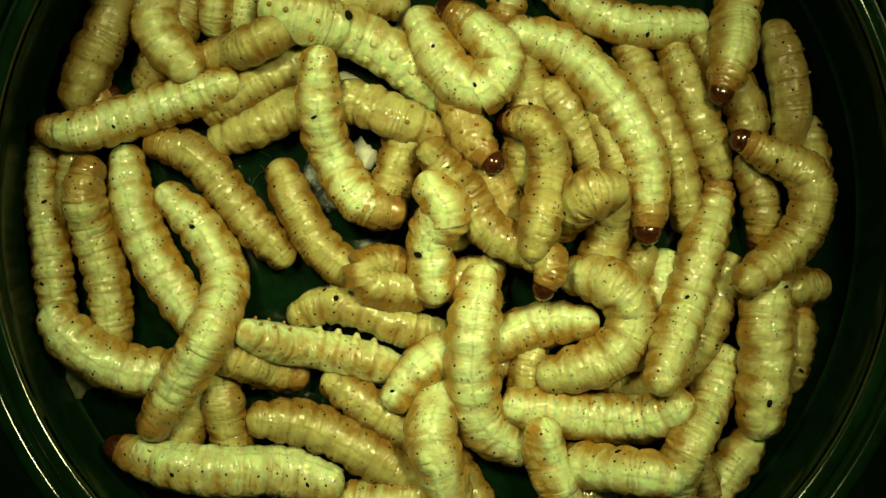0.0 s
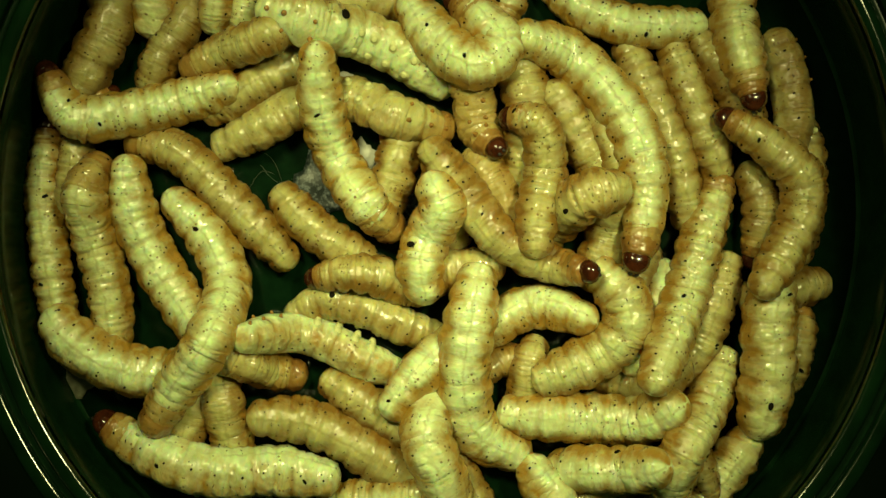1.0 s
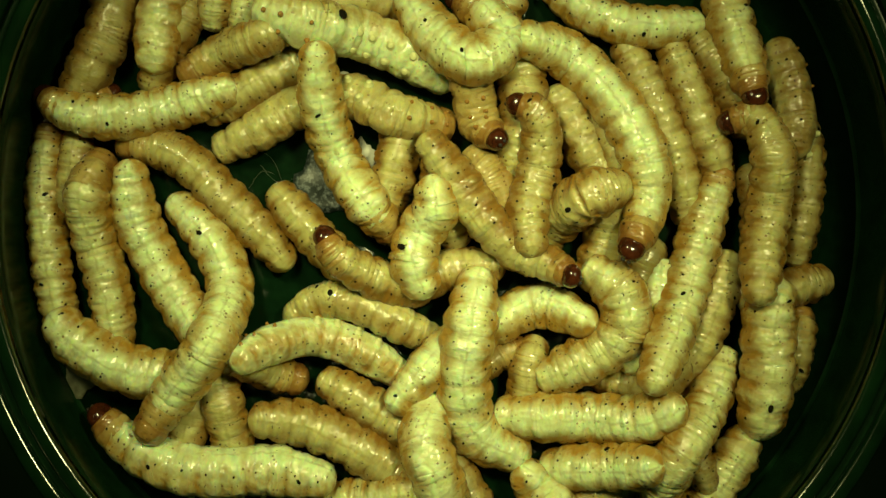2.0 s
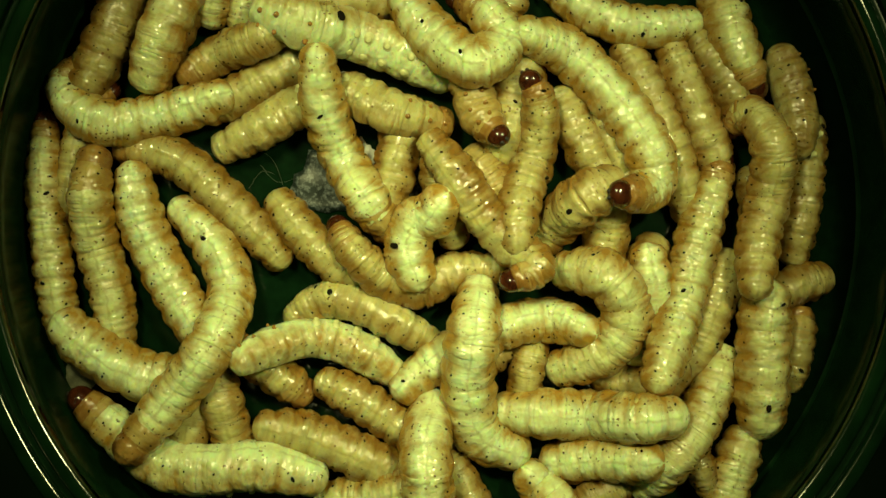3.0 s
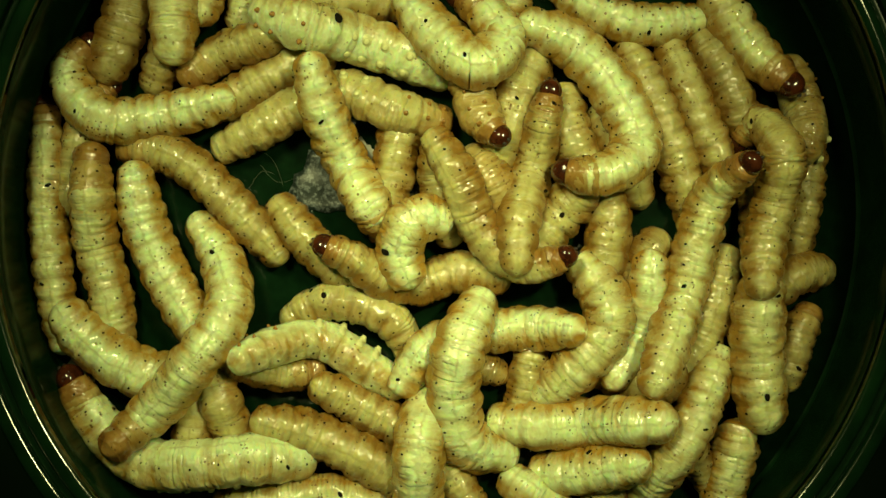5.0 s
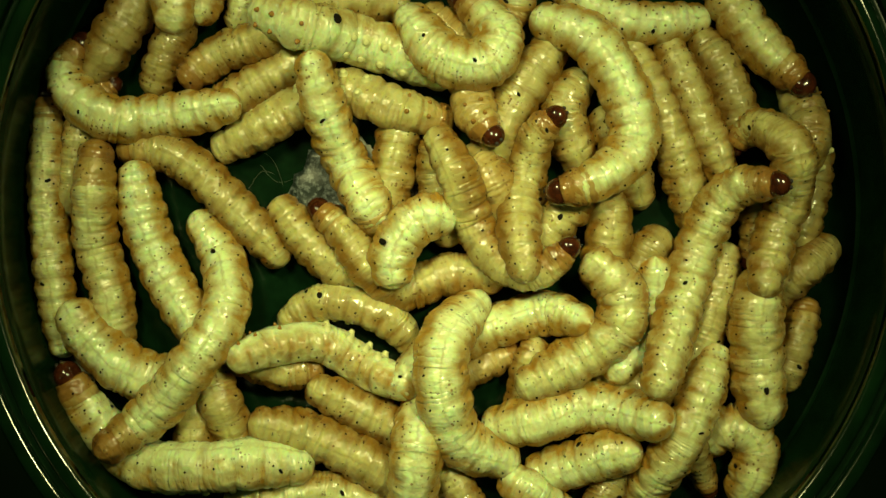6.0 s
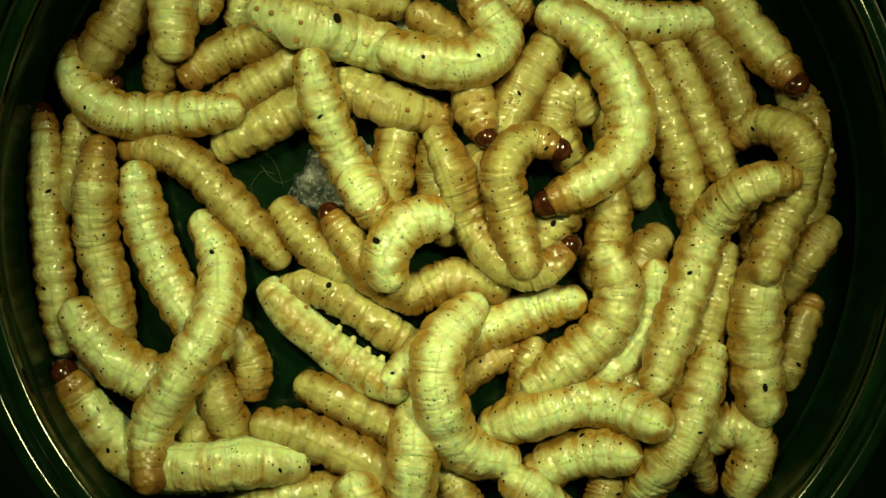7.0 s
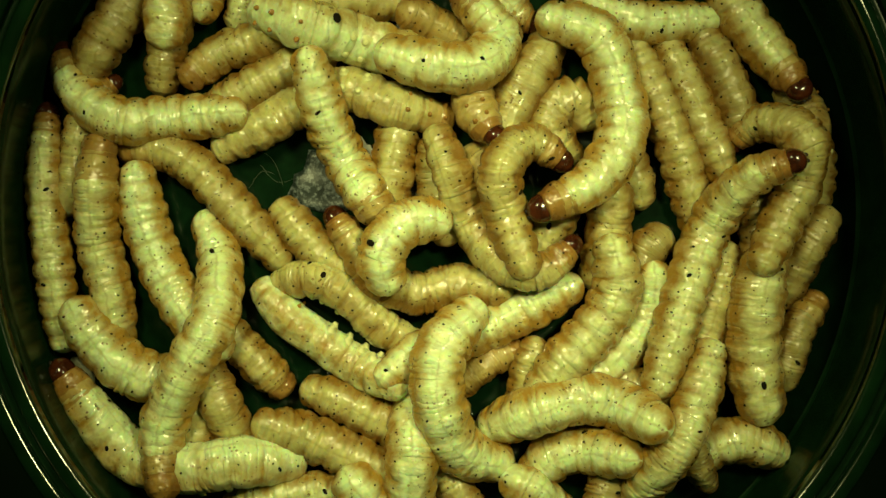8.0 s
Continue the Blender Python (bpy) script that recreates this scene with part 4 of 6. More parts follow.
    crawl(larvae["11"],
          (0, (0.4, 24.1, 1.3), (2.3, 22.0, 2.2), (4.2, 19.6, 1.3)),
          (4.5, (-0.3, 24.7, 1.3), (1.9, 22.3, 2.2), (4.2, 19.6, 1.3)),
          (6, (-2.1, 26.6, 1.3), (0.4, 24.5, 2.2), (3.5, 22.2, 1.3)),
          (8, (-4.9, 26.4, 3.8), (-1.5, 25.2, 2.2), (2.9, 22.8, 1.3)))
    crawl(larvae["13"],
          (0, (5.7, 22.9, 2.9), (7.0, 27.0, 2.3), (8.3, 31.6, 1.4)),
          (4.5, (6.1, 23.4, 1.4), (7.3, 27.0, 2.3), (8.3, 31.6, 1.4)),
          (6, (6.7, 23.4, 1.4), (7.9, 26.7, 2.3), (8.6, 31.6, 1.4)),
          (6.8, (10.5, 25.3, 1.4), (7.9, 27.3, 2.3), (6.4, 31.6, 1.4)),
          (8, (11.0, 24.8, 2.7), (7.9, 26.1, 2.3), (5.4, 29.1, 1.4)))
    crawl(larvae["18"],
          (0, (0.7, 12.3, 2.0), (-5.2, 14.4, 4.0), (-10.3, 16.3, 2.7), (-15.9, 15.7, 2.6), (-20.9, 13.5, 2.4), (-25.8, 11.7, 1.6)),
          (1.5, (1.0, 13.6, 1.9), (-5.2, 14.6, 4.3), (-10.3, 16.8, 2.7), (-15.9, 15.7, 2.6), (-20.6, 13.1, 2.4), (-25.2, 10.9, 1.6)),
          (4.5, (0.7, 13.9, 1.9), (-5.5, 15.2, 3.9), (-10.9, 17.3, 2.7), (-15.9, 15.8, 2.6), (-20.6, 13.2, 2.4), (-25.3, 10.8, 1.6)),
          (8, (1.0, 14.4, 1.8), (-5.5, 15.7, 3.8), (-10.9, 17.7, 2.7), (-15.9, 15.8, 2.6), (-20.6, 13.2, 2.4), (-25.3, 10.8, 1.6)))
    crawl(larvae["24"],
          (0, (-44.7, 13.4, 1.5), (-44.6, 6.7, 1.8), (-43.5, 0.1, 2.3), (-42.9, -5.0, 2.2), (-42.2, -10.0, 1.4)),
          (1.5, (-43.7, 15.2, 1.5), (-44.3, 7.3, 1.8), (-43.8, 0.7, 2.3), (-43.0, -5.0, 2.2), (-41.9, -10.7, 1.4)),
          (2.8, (-44.1, 15.2, 1.4), (-44.3, 8.8, 2.3), (-43.8, 2.6, 2.3), (-43.0, -3.7, 2.2), (-42.2, -10.7, 1.4)),
          (3, (-44.4, 15.5, 1.4), (-44.2, 9.2, 2.3), (-43.8, 2.9, 2.3), (-43.0, -3.7, 2.2), (-42.2, -10.7, 1.4)),
          (4.5, (-44.6, 16.8, 1.4), (-43.9, 10.1, 2.3), (-43.8, 3.5, 2.3), (-43.2, -3.1, 2.2), (-42.2, -11.3, 1.4)),
          (6, (-44.2, 18.4, 1.4), (-43.9, 11.4, 2.3), (-43.8, 4.5, 2.3), (-43.2, -2.4, 2.2), (-42.2, -11.9, 1.4)),
          (7, (-44.8, 16.5, 1.4), (-44.0, 10.1, 2.3), (-43.7, 3.8, 2.3), (-43.0, -3.1, 2.2), (-42.2, -11.9, 1.4)),
          (8, (-44.1, 16.5, 1.4), (-44.2, 9.8, 2.3), (-43.8, 3.2, 2.3), (-43.0, -3.1, 2.2), (-42.2, -11.3, 1.4)))
    crawl(larvae["28"],
          (0, (-15.1, -14.3, 1.4), (-19.1, -13.4, 2.3), (-22.3, -11.9, 5.2), (-27.4, -10.0, 1.6)),
          (1.5, (-15.4, -14.3, 1.4), (-19.1, -13.4, 2.3), (-22.3, -11.9, 5.3), (-27.4, -10.0, 1.6)),
          (3, (-14.8, -16.7, 1.4), (-18.4, -14.0, 2.3), (-21.8, -11.8, 2.6), (-26.1, -9.4, 1.5)),
          (4.5, (-13.2, -13.3, 1.4), (-17.8, -13.7, 2.3), (-21.9, -12.3, 4.2), (-26.1, -9.4, 1.6)),
          (6, (-13.5, -13.2, 1.4), (-17.8, -13.4, 2.3), (-22.2, -11.8, 2.5), (-26.1, -8.8, 1.4)),
          (6.5, (-19.8, -17.0, 1.4), (-20.8, -13.4, 2.3), (-22.8, -10.3, 2.3), (-26.1, -8.1, 1.4)),
          (7, (-21.3, -16.6, 1.8), (-21.3, -12.5, 2.4), (-23.1, -9.7, 2.3), (-26.1, -7.5, 1.4)),
          (8, (-17.3, -16.0, 1.4), (-20.6, -12.5, 2.3), (-23.8, -9.3, 2.3), (-26.8, -6.3, 1.4)))
    crawl(larvae["39"],
          (0, (-13.1, -14.1, 1.9), (-9.0, -16.9, 2.4), (-4.6, -19.7, 2.5), (-0.2, -22.2, 4.2)),
          (3, (-13.9, -14.3, 2.7), (-9.6, -16.5, 2.4), (-5.3, -19.2, 2.4), (-0.9, -22.3, 3.9)),
          (4.5, (-14.2, -14.5, 3.8), (-9.6, -16.9, 2.4), (-5.3, -19.2, 2.4), (-0.9, -22.3, 3.9)),
          (6, (-14.7, -15.0, 3.3), (-10.0, -17.4, 2.4), (-5.3, -19.7, 2.4), (-0.9, -22.3, 3.8)),
          (7, (-16.3, -14.8, 1.5), (-11.5, -16.7, 2.4), (-5.9, -19.4, 2.4), (-0.9, -22.3, 3.7)),
          (8, (-15.6, -15.3, 2.3), (-10.9, -17.0, 2.4), (-5.6, -19.7, 2.4), (-0.9, -22.3, 3.7)))
    crawl(larvae["40"],
          (0, (-21.3, -18.6, 4.0), (-15.9, -19.2, 2.7), (-10.9, -21.2, 2.7), (-6.5, -23.7, 2.7), (-1.5, -26.7, 1.6)),
          (1.5, (-21.3, -18.4, 4.0), (-15.9, -18.8, 2.7), (-10.9, -20.9, 2.7), (-6.5, -23.6, 2.7), (-1.5, -26.7, 1.6)),
          (3, (-20.6, -19.5, 3.6), (-15.6, -20.4, 2.7), (-10.6, -22.3, 2.7), (-6.5, -24.3, 2.7), (-2.1, -27.0, 1.6)),
          (4.5, (-20.8, -18.8, 3.9), (-15.6, -20.1, 2.7), (-10.6, -22.1, 2.7), (-6.5, -24.3, 2.7), (-2.1, -27.0, 1.6)),
          (6, (-21.0, -19.0, 4.3), (-15.9, -20.2, 2.8), (-10.9, -22.3, 2.7), (-6.5, -24.6, 2.7), (-2.1, -27.7, 1.6)),
          (8, (-20.7, -19.1, 4.1), (-15.9, -20.4, 2.8), (-11.2, -22.4, 2.7), (-7.1, -24.6, 2.7), (-2.8, -27.7, 1.6)))
    crawl(larvae["41"],
          (0, (-12.2, -28.0, 1.5), (-7.8, -27.8, 2.4), (-3.4, -27.6, 3.4), (1.0, -28.9, 1.5)),
          (3, (-14.1, -27.7, 1.5), (-9.0, -27.5, 2.6), (-3.9, -26.4, 4.8), (0.4, -28.3, 1.7)),
          (3.8, (-17.9, -28.3, 1.5), (-13.4, -27.8, 2.4), (-8.3, -26.7, 3.3), (-2.7, -27.3, 3.5)),
          (4.5, (-26.1, -29.0, 1.5), (-19.7, -28.0, 2.4), (-13.4, -27.4, 2.4), (-5.9, -28.3, 1.5)),
          (6, (-24.2, -28.3, 1.5), (-18.4, -27.6, 2.4), (-13.4, -27.0, 2.4), (-6.6, -28.3, 1.5)),
          (8, (-24.2, -29.0, 1.5), (-19.7, -27.8, 2.4), (-15.3, -27.0, 2.4), (-9.1, -27.7, 1.5)))
    crawl(larvae["47"],
          (0, (31.6, -11.0, 1.6), (29.1, -17.0, 3.6), (26.0, -21.7, 7.5), (24.9, -28.8, 2.1)),
          (1.5, (31.6, -11.3, 1.6), (28.7, -17.6, 4.0), (25.4, -22.0, 7.5), (23.7, -28.9, 1.8)),
          (3, (31.3, -11.0, 1.6), (28.8, -17.3, 3.8), (25.5, -22.0, 5.6), (21.8, -27.0, 1.6)),
          (6, (30.1, -10.8, 3.4), (27.4, -17.4, 5.6), (24.8, -22.3, 5.6), (21.2, -28.3, 1.6)),
          (8, (29.5, -10.1, 4.4), (27.2, -16.7, 6.0), (24.5, -21.7, 7.3), (20.5, -28.3, 1.6)))
    crawl(larvae["59"],
          (0, (42.5, -4.0, 1.4), (39.2, -4.4, 2.4), (36.1, -5.0, 2.3), (33.2, -5.6, 1.4)),
          (3, (43.0, -3.1, 1.4), (39.3, -4.0, 2.3), (36.1, -5.3, 2.3), (33.2, -6.3, 1.4)),
          (4.5, (42.8, -3.1, 1.4), (39.0, -3.1, 3.1), (36.1, -5.0, 2.3), (33.2, -6.9, 1.4)),
          (6, (43.3, 0.7, 1.5), (39.8, -2.1, 3.6), (37.4, -4.3, 2.3), (34.5, -6.9, 1.4)),
          (8, (42.6, 4.4, 3.6), (40.3, 0.7, 4.0), (38.6, -3.1, 2.3), (36.4, -6.3, 1.4)))
    crawl(larvae["57"],
          (0, (36.7, 25.3, 1.5), (38.1, 20.1, 2.4), (38.7, 15.7, 2.6), (38.5, 10.8, 1.7)),
          (1.5, (37.0, 23.7, 1.5), (38.3, 18.9, 2.4), (38.8, 14.4, 3.5), (38.2, 10.0, 3.8)),
          (3, (37.3, 22.5, 1.5), (38.7, 17.9, 2.4), (39.1, 14.0, 3.8), (38.7, 10.0, 4.2)),
          (4.5, (37.9, 22.1, 1.5), (39.3, 17.3, 2.4), (39.7, 13.7, 4.1), (39.2, 9.9, 4.5)),
          (6, (38.5, 19.0, 1.5), (40.0, 15.3, 3.0), (40.1, 12.4, 4.8), (39.6, 8.7, 4.3)),
          (8, (37.9, 18.4, 1.5), (39.8, 15.7, 2.5), (40.3, 13.1, 4.1), (39.7, 8.7, 4.1)))
    crawl(larvae["52"],
          (0, (25.3, 23.4, 1.5), (27.0, 17.9, 2.4), (28.9, 13.2, 2.4), (31.0, 7.6, 1.5)),
          (8, (24.7, 23.4, 1.5), (27.0, 17.9, 2.4), (29.2, 12.9, 2.4), (31.4, 7.6, 2.4)))
    crawl(larvae["65"],
          (0, (18.6, 7.4, 6.5), (18.5, 3.2, 3.4), (17.6, -0.6, 2.7), (16.1, -4.3, 1.6)),
          (3, (17.9, 6.8, 4.9), (18.1, 3.2, 3.2), (17.6, -0.6, 2.7), (16.1, -4.3, 1.6)),
          (6, (18.0, 7.0, 1.7), (18.4, 3.2, 2.7), (18.0, -0.6, 2.7), (16.8, -4.3, 1.6)),
          (8, (18.9, 7.5, 4.3), (18.4, 3.2, 2.8), (17.9, -0.6, 2.7), (16.8, -4.3, 1.6)))
    crawl(larvae["66"],
          (0, (19.3, 6.7, 8.1), (15.3, 5.6, 8.6), (12.6, 3.2, 2.9), (10.1, 0.1, 1.7)),
          (1.5, (19.8, 6.7, 6.5), (15.4, 5.6, 8.2), (12.6, 3.2, 2.9), (10.1, 0.1, 1.7)),
          (3, (19.0, 7.7, 6.1), (15.1, 5.4, 7.6), (12.5, 2.9, 3.0), (10.1, 0.1, 1.7)),
          (4.5, (16.0, 7.1, 5.7), (13.8, 4.7, 3.3), (11.3, 1.6, 2.8), (8.6, -3.1, 1.7)),
          (6, (15.8, 6.9, 4.2), (13.5, 4.4, 2.9), (11.0, 1.3, 2.8), (8.3, -3.4, 1.7)),
          (8, (14.2, 5.7, 1.7), (11.9, 3.2, 2.8), (10.4, 0.1, 2.8), (7.9, -4.3, 1.7)))
    crawl(larvae["71"],
          (0, (-0.5, 11.5, 4.5), (-0.2, 7.6, 2.6), (0.8, 3.8, 2.4), (1.8, 0.1, 1.5)),
          (8, (-1.2, 12.2, 3.6), (-0.9, 8.2, 2.5), (-0.4, 4.4, 2.4), (0.8, 0.7, 1.5)))
    crawl(larvae["73"],
          (0, (-18.5, 9.8, 1.5), (-15.9, 4.1, 2.4), (-13.1, -0.3, 2.4), (-8.5, -3.7, 1.5)),
          (1, (-18.5, 6.7, 1.5), (-15.3, 3.2, 2.4), (-12.2, 0.7, 2.4), (-7.8, -1.8, 1.5)),
          (1.5, (-18.7, 7.0, 1.5), (-15.6, 3.5, 2.4), (-12.8, 0.4, 2.4), (-9.1, -3.1, 1.5)),
          (3, (-18.9, 6.1, 1.5), (-15.9, 2.3, 2.4), (-12.8, -0.9, 2.4), (-9.1, -3.7, 1.5)),
          (8, (-18.4, 5.1, 1.5), (-15.3, 1.3, 2.4), (-12.5, -1.5, 2.4), (-9.1, -3.7, 1.5)))
    crawl(larvae["4"],
          (0, (-28.0, 20.8, 3.1), (-24.0, 21.5, 2.8), (-19.7, 22.4, 6.5), (-15.1, 25.5, 3.9)),
          (0.8, (-28.6, 19.7, 3.0), (-23.8, 21.6, 4.0), (-19.1, 22.9, 6.5), (-15.1, 25.7, 4.2)),
          (3, (-29.0, 18.5, 2.9), (-24.7, 21.5, 2.5), (-19.9, 22.9, 5.2), (-15.1, 25.7, 4.2)),
          (8, (-28.6, 18.4, 3.3), (-24.7, 21.6, 2.4), (-20.2, 23.2, 2.8), (-15.1, 25.5, 3.9)))
    crawl(larvae["8"],
          (0, (-19.5, 26.7, 5.6), (-14.2, 24.7, 6.3), (-9.6, 23.5, 3.7), (-4.6, 20.7, 2.9), (0.4, 16.1, 1.8)),
          (1.5, (-20.0, 25.9, 6.3), (-14.2, 24.3, 6.7), (-8.9, 23.5, 3.7), (-4.0, 21.6, 2.9), (1.0, 18.3, 1.8)),
          (3, (-20.4, 25.9, 5.7), (-14.8, 24.2, 6.7), (-9.6, 23.4, 3.4), (-4.0, 21.4, 2.8), (1.0, 18.6, 1.8)),
          (6, (-20.6, 26.1, 4.6), (-14.9, 24.1, 6.3), (-9.6, 23.0, 3.3), (-4.0, 21.3, 2.8), (1.0, 19.0, 1.8)),
          (8, (-20.7, 26.3, 4.6), (-14.9, 24.3, 6.2), (-9.6, 23.0, 3.3), (-4.0, 21.3, 2.8), (1.0, 19.0, 1.8)))
    crawl(larvae["10"],
          (0, (6.4, 8.3, 6.5), (3.7, 11.4, 5.1), (1.9, 15.2, 4.0), (0.4, 19.2, 1.9)),
          (1, (6.6, 10.1, 6.1), (4.1, 13.1, 3.3), (3.2, 17.1, 3.6), (1.9, 21.0, 4.7)),
          (1.5, (6.6, 10.9, 6.1), (4.1, 13.5, 3.1), (3.2, 17.4, 3.8), (1.9, 21.0, 4.7)),
          (3, (6.7, 11.4, 7.2), (4.2, 14.5, 4.8), (3.0, 18.0, 4.3), (1.9, 21.0, 4.7)),
          (4.5, (7.1, 11.3, 7.2), (4.4, 14.2, 5.1), (3.0, 18.0, 4.2), (1.9, 21.0, 4.7)),
          (6, (6.1, 11.3, 7.2), (3.7, 14.5, 5.2), (2.9, 18.1, 3.7), (1.9, 21.1, 4.0)),
          (7, (5.1, 11.0, 7.0), (3.8, 14.5, 5.0), (2.9, 18.1, 3.7), (1.9, 21.2, 3.7)),
          (8, (6.3, 11.3, 7.2), (3.9, 14.5, 5.1), (2.9, 18.1, 3.7), (1.9, 21.2, 3.2)))
    crawl(larvae["23"],
          (0, (-32.9, 12.0, 1.5), (-27.5, 10.4, 2.5), (-23.7, 6.0, 2.4), (-20.6, 2.3, 2.4), (-17.2, -1.5, 1.5)),
          (0.7, (-34.6, 12.0, 1.5), (-29.1, 10.7, 2.4), (-24.4, 6.3, 2.4), (-20.6, 2.3, 2.4), (-16.8, -1.7, 1.5)),
          (1.5, (-35.9, 11.9, 1.5), (-29.4, 10.7, 2.4), (-24.4, 6.0, 2.4), (-20.6, 2.3, 2.4), (-17.0, -2.0, 1.5)),
          (3, (-36.5, 11.3, 1.5), (-30.0, 10.2, 2.4), (-25.0, 6.3, 2.4), (-21.3, 2.6, 2.4), (-17.6, -1.8, 1.5)),
          (4.5, (-36.2, 11.3, 1.5), (-30.0, 10.4, 2.4), (-25.0, 6.5, 2.4), (-21.3, 2.7, 2.4), (-17.9, -1.3, 1.5)),
          (8, (-35.9, 11.1, 1.5), (-29.7, 10.6, 2.4), (-24.7, 6.3, 2.4), (-21.1, 2.4, 2.4), (-17.6, -1.8, 1.5)))
    crawl(larvae["25"],
          (0, (-38.4, 9.8, 4.3), (-39.2, 5.9, 4.8), (-38.5, 1.3, 2.8), (-37.2, -3.7, 2.5), (-36.5, -11.3, 1.6)),
          (1.5, (-37.3, 10.2, 2.0), (-39.0, 6.2, 4.8), (-38.5, 1.3, 2.8), (-37.2, -3.7, 2.5), (-36.2, -11.3, 1.6)),
          (3, (-38.0, 11.1, 4.1), (-38.6, 5.6, 4.5), (-38.3, 0.7, 2.7), (-36.9, -4.3, 2.5), (-35.9, -11.3, 1.6)),
          (4.5, (-38.6, 11.3, 4.5), (-38.5, 5.9, 4.5), (-38.3, 0.7, 2.7), (-37.1, -4.3, 2.5), (-35.9, -11.3, 1.6)),
          (6, (-37.9, 11.7, 4.1), (-38.2, 5.9, 4.3), (-38.3, 0.7, 2.7), (-36.9, -4.6, 2.5), (-35.9, -11.3, 1.6)),
          (8, (-37.5, 12.5, 4.0), (-38.0, 6.6, 4.3), (-38.1, 1.0, 2.7), (-36.9, -4.3, 2.5), (-35.9, -11.3, 1.6)))
    crawl(larvae["26"],
          (0, (-23.2, -10.8, 7.1), (-28.3, -6.2, 3.1), (-32.0, -0.9, 2.7), (-34.2, 4.8, 2.7), (-35.5, 11.3, 1.6)),
          (1.5, (-23.2, -12.0, 7.1), (-27.9, -7.1, 3.3), (-31.5, -1.8, 2.7), (-34.0, 3.8, 3.0), (-34.5, 9.6, 4.5)),
          (3, (-23.5, -12.2, 5.7), (-27.7, -7.4, 3.1), (-30.8, -2.4, 2.7), (-33.3, 3.2, 2.7), (-34.4, 9.4, 3.2)),
          (8, (-23.6, -11.6, 5.3), (-27.9, -7.1, 3.5), (-30.9, -2.4, 2.7), (-32.9, 3.2, 2.7), (-33.9, 9.4, 3.3)))
    crawl(larvae["29"],
          (0, (-43.2, -6.4, 4.2), (-40.2, -10.1, 4.1), (-36.2, -12.7, 3.8), (-32.1, -13.7, 3.1), (-27.5, -13.0, 3.9)),
          (1.5, (-42.9, -7.0, 4.3), (-39.8, -10.5, 4.2), (-35.9, -12.7, 3.8), (-31.7, -13.7, 3.1), (-27.2, -12.9, 4.0)),
          (3, (-42.3, -7.4, 4.2), (-39.1, -10.5, 3.6), (-35.3, -13.0, 3.6), (-31.4, -14.3, 3.2), (-26.8, -13.5, 4.4)),
          (4.5, (-42.3, -6.4, 4.2), (-39.0, -9.9, 3.7), (-35.0, -12.6, 3.9), (-31.1, -14.0, 3.2), (-26.8, -13.5, 4.4)),
          (6, (-41.1, -6.1, 4.2), (-38.5, -9.9, 3.4), (-35.0, -13.0, 3.7), (-31.4, -14.3, 3.2), (-26.7, -14.1, 4.8)),
          (8, (-40.7, -5.8, 4.4), (-38.2, -9.6, 3.5), (-34.7, -13.0, 3.8), (-31.1, -14.3, 3.2), (-26.7, -14.1, 5.1)))
    crawl(larvae["34"],
          (0, (0.4, -9.4, 1.4), (-4.6, -8.7, 2.3), (-8.4, -7.1, 2.4), (-12.8, -6.2, 2.3), (-17.0, -7.8, 1.4)),
          (1.5, (-0.3, -10.0, 1.4), (-4.6, -8.4, 2.3), (-8.4, -6.7, 2.4), (-12.8, -5.7, 2.3), (-17.4, -7.8, 1.4)),
          (3, (-0.6, -10.7, 1.4), (-5.0, -8.4, 2.3), (-8.7, -6.5, 2.4), (-12.8, -5.6, 2.3), (-17.3, -8.1, 1.4)),
          (4.5, (-3.7, -12.6, 1.4), (-5.0, -8.7, 2.3), (-8.4, -6.5, 2.4), (-12.8, -5.9, 2.3), (-17.6, -8.1, 1.4)),
          (6, (-3.1, -11.3, 1.4), (-5.3, -8.4, 2.3), (-9.0, -6.5, 2.4), (-13.4, -5.9, 2.3), (-17.9, -8.5, 1.4)),
          (6.6, (-2.8, -11.3, 1.4), (-5.3, -9.0, 2.3), (-9.0, -6.5, 2.4), (-13.4, -5.0, 2.4), (-17.9, -6.6, 1.4)),
          (7, (-2.1, -11.0, 1.4), (-5.9, -9.3, 2.3), (-9.3, -6.8, 2.4), (-13.7, -4.4, 2.4), (-18.2, -4.4, 1.4)),
          (8, (-2.1, -11.0, 1.4), (-6.8, -8.7, 2.3), (-10.2, -5.5, 3.3), (-14.2, -3.3, 3.8), (-18.9, -4.0, 1.5)))
    crawl(larvae["38"],
          (0, (-0.6, -15.0, 2.3), (-1.2, -20.0, 6.7), (0.1, -25.0, 5.9), (1.0, -32.0, 2.0)),
          (1.5, (-1.2, -15.6, 2.0), (-1.9, -20.6, 6.6), (0.1, -25.5, 6.4), (1.6, -32.0, 2.0)),
          (3, (-1.2, -16.3, 2.1), (-1.8, -21.2, 6.6), (-1.6, -25.9, 7.5), (-1.2, -32.6, 1.9)),
          (4.5, (-1.5, -15.6, 2.1), (-2.4, -21.3, 6.2), (-2.4, -26.4, 4.8), (-2.1, -32.7, 1.8)),
          (6, (-2.4, -16.3, 2.2), (-2.8, -21.3, 6.1), (-3.3, -26.3, 5.2), (-3.7, -32.7, 1.8)),
          (8, (-3.5, -16.6, 2.3), (-3.3, -21.3, 5.8), (-3.6, -26.4, 5.1), (-3.7, -32.7, 1.8)))
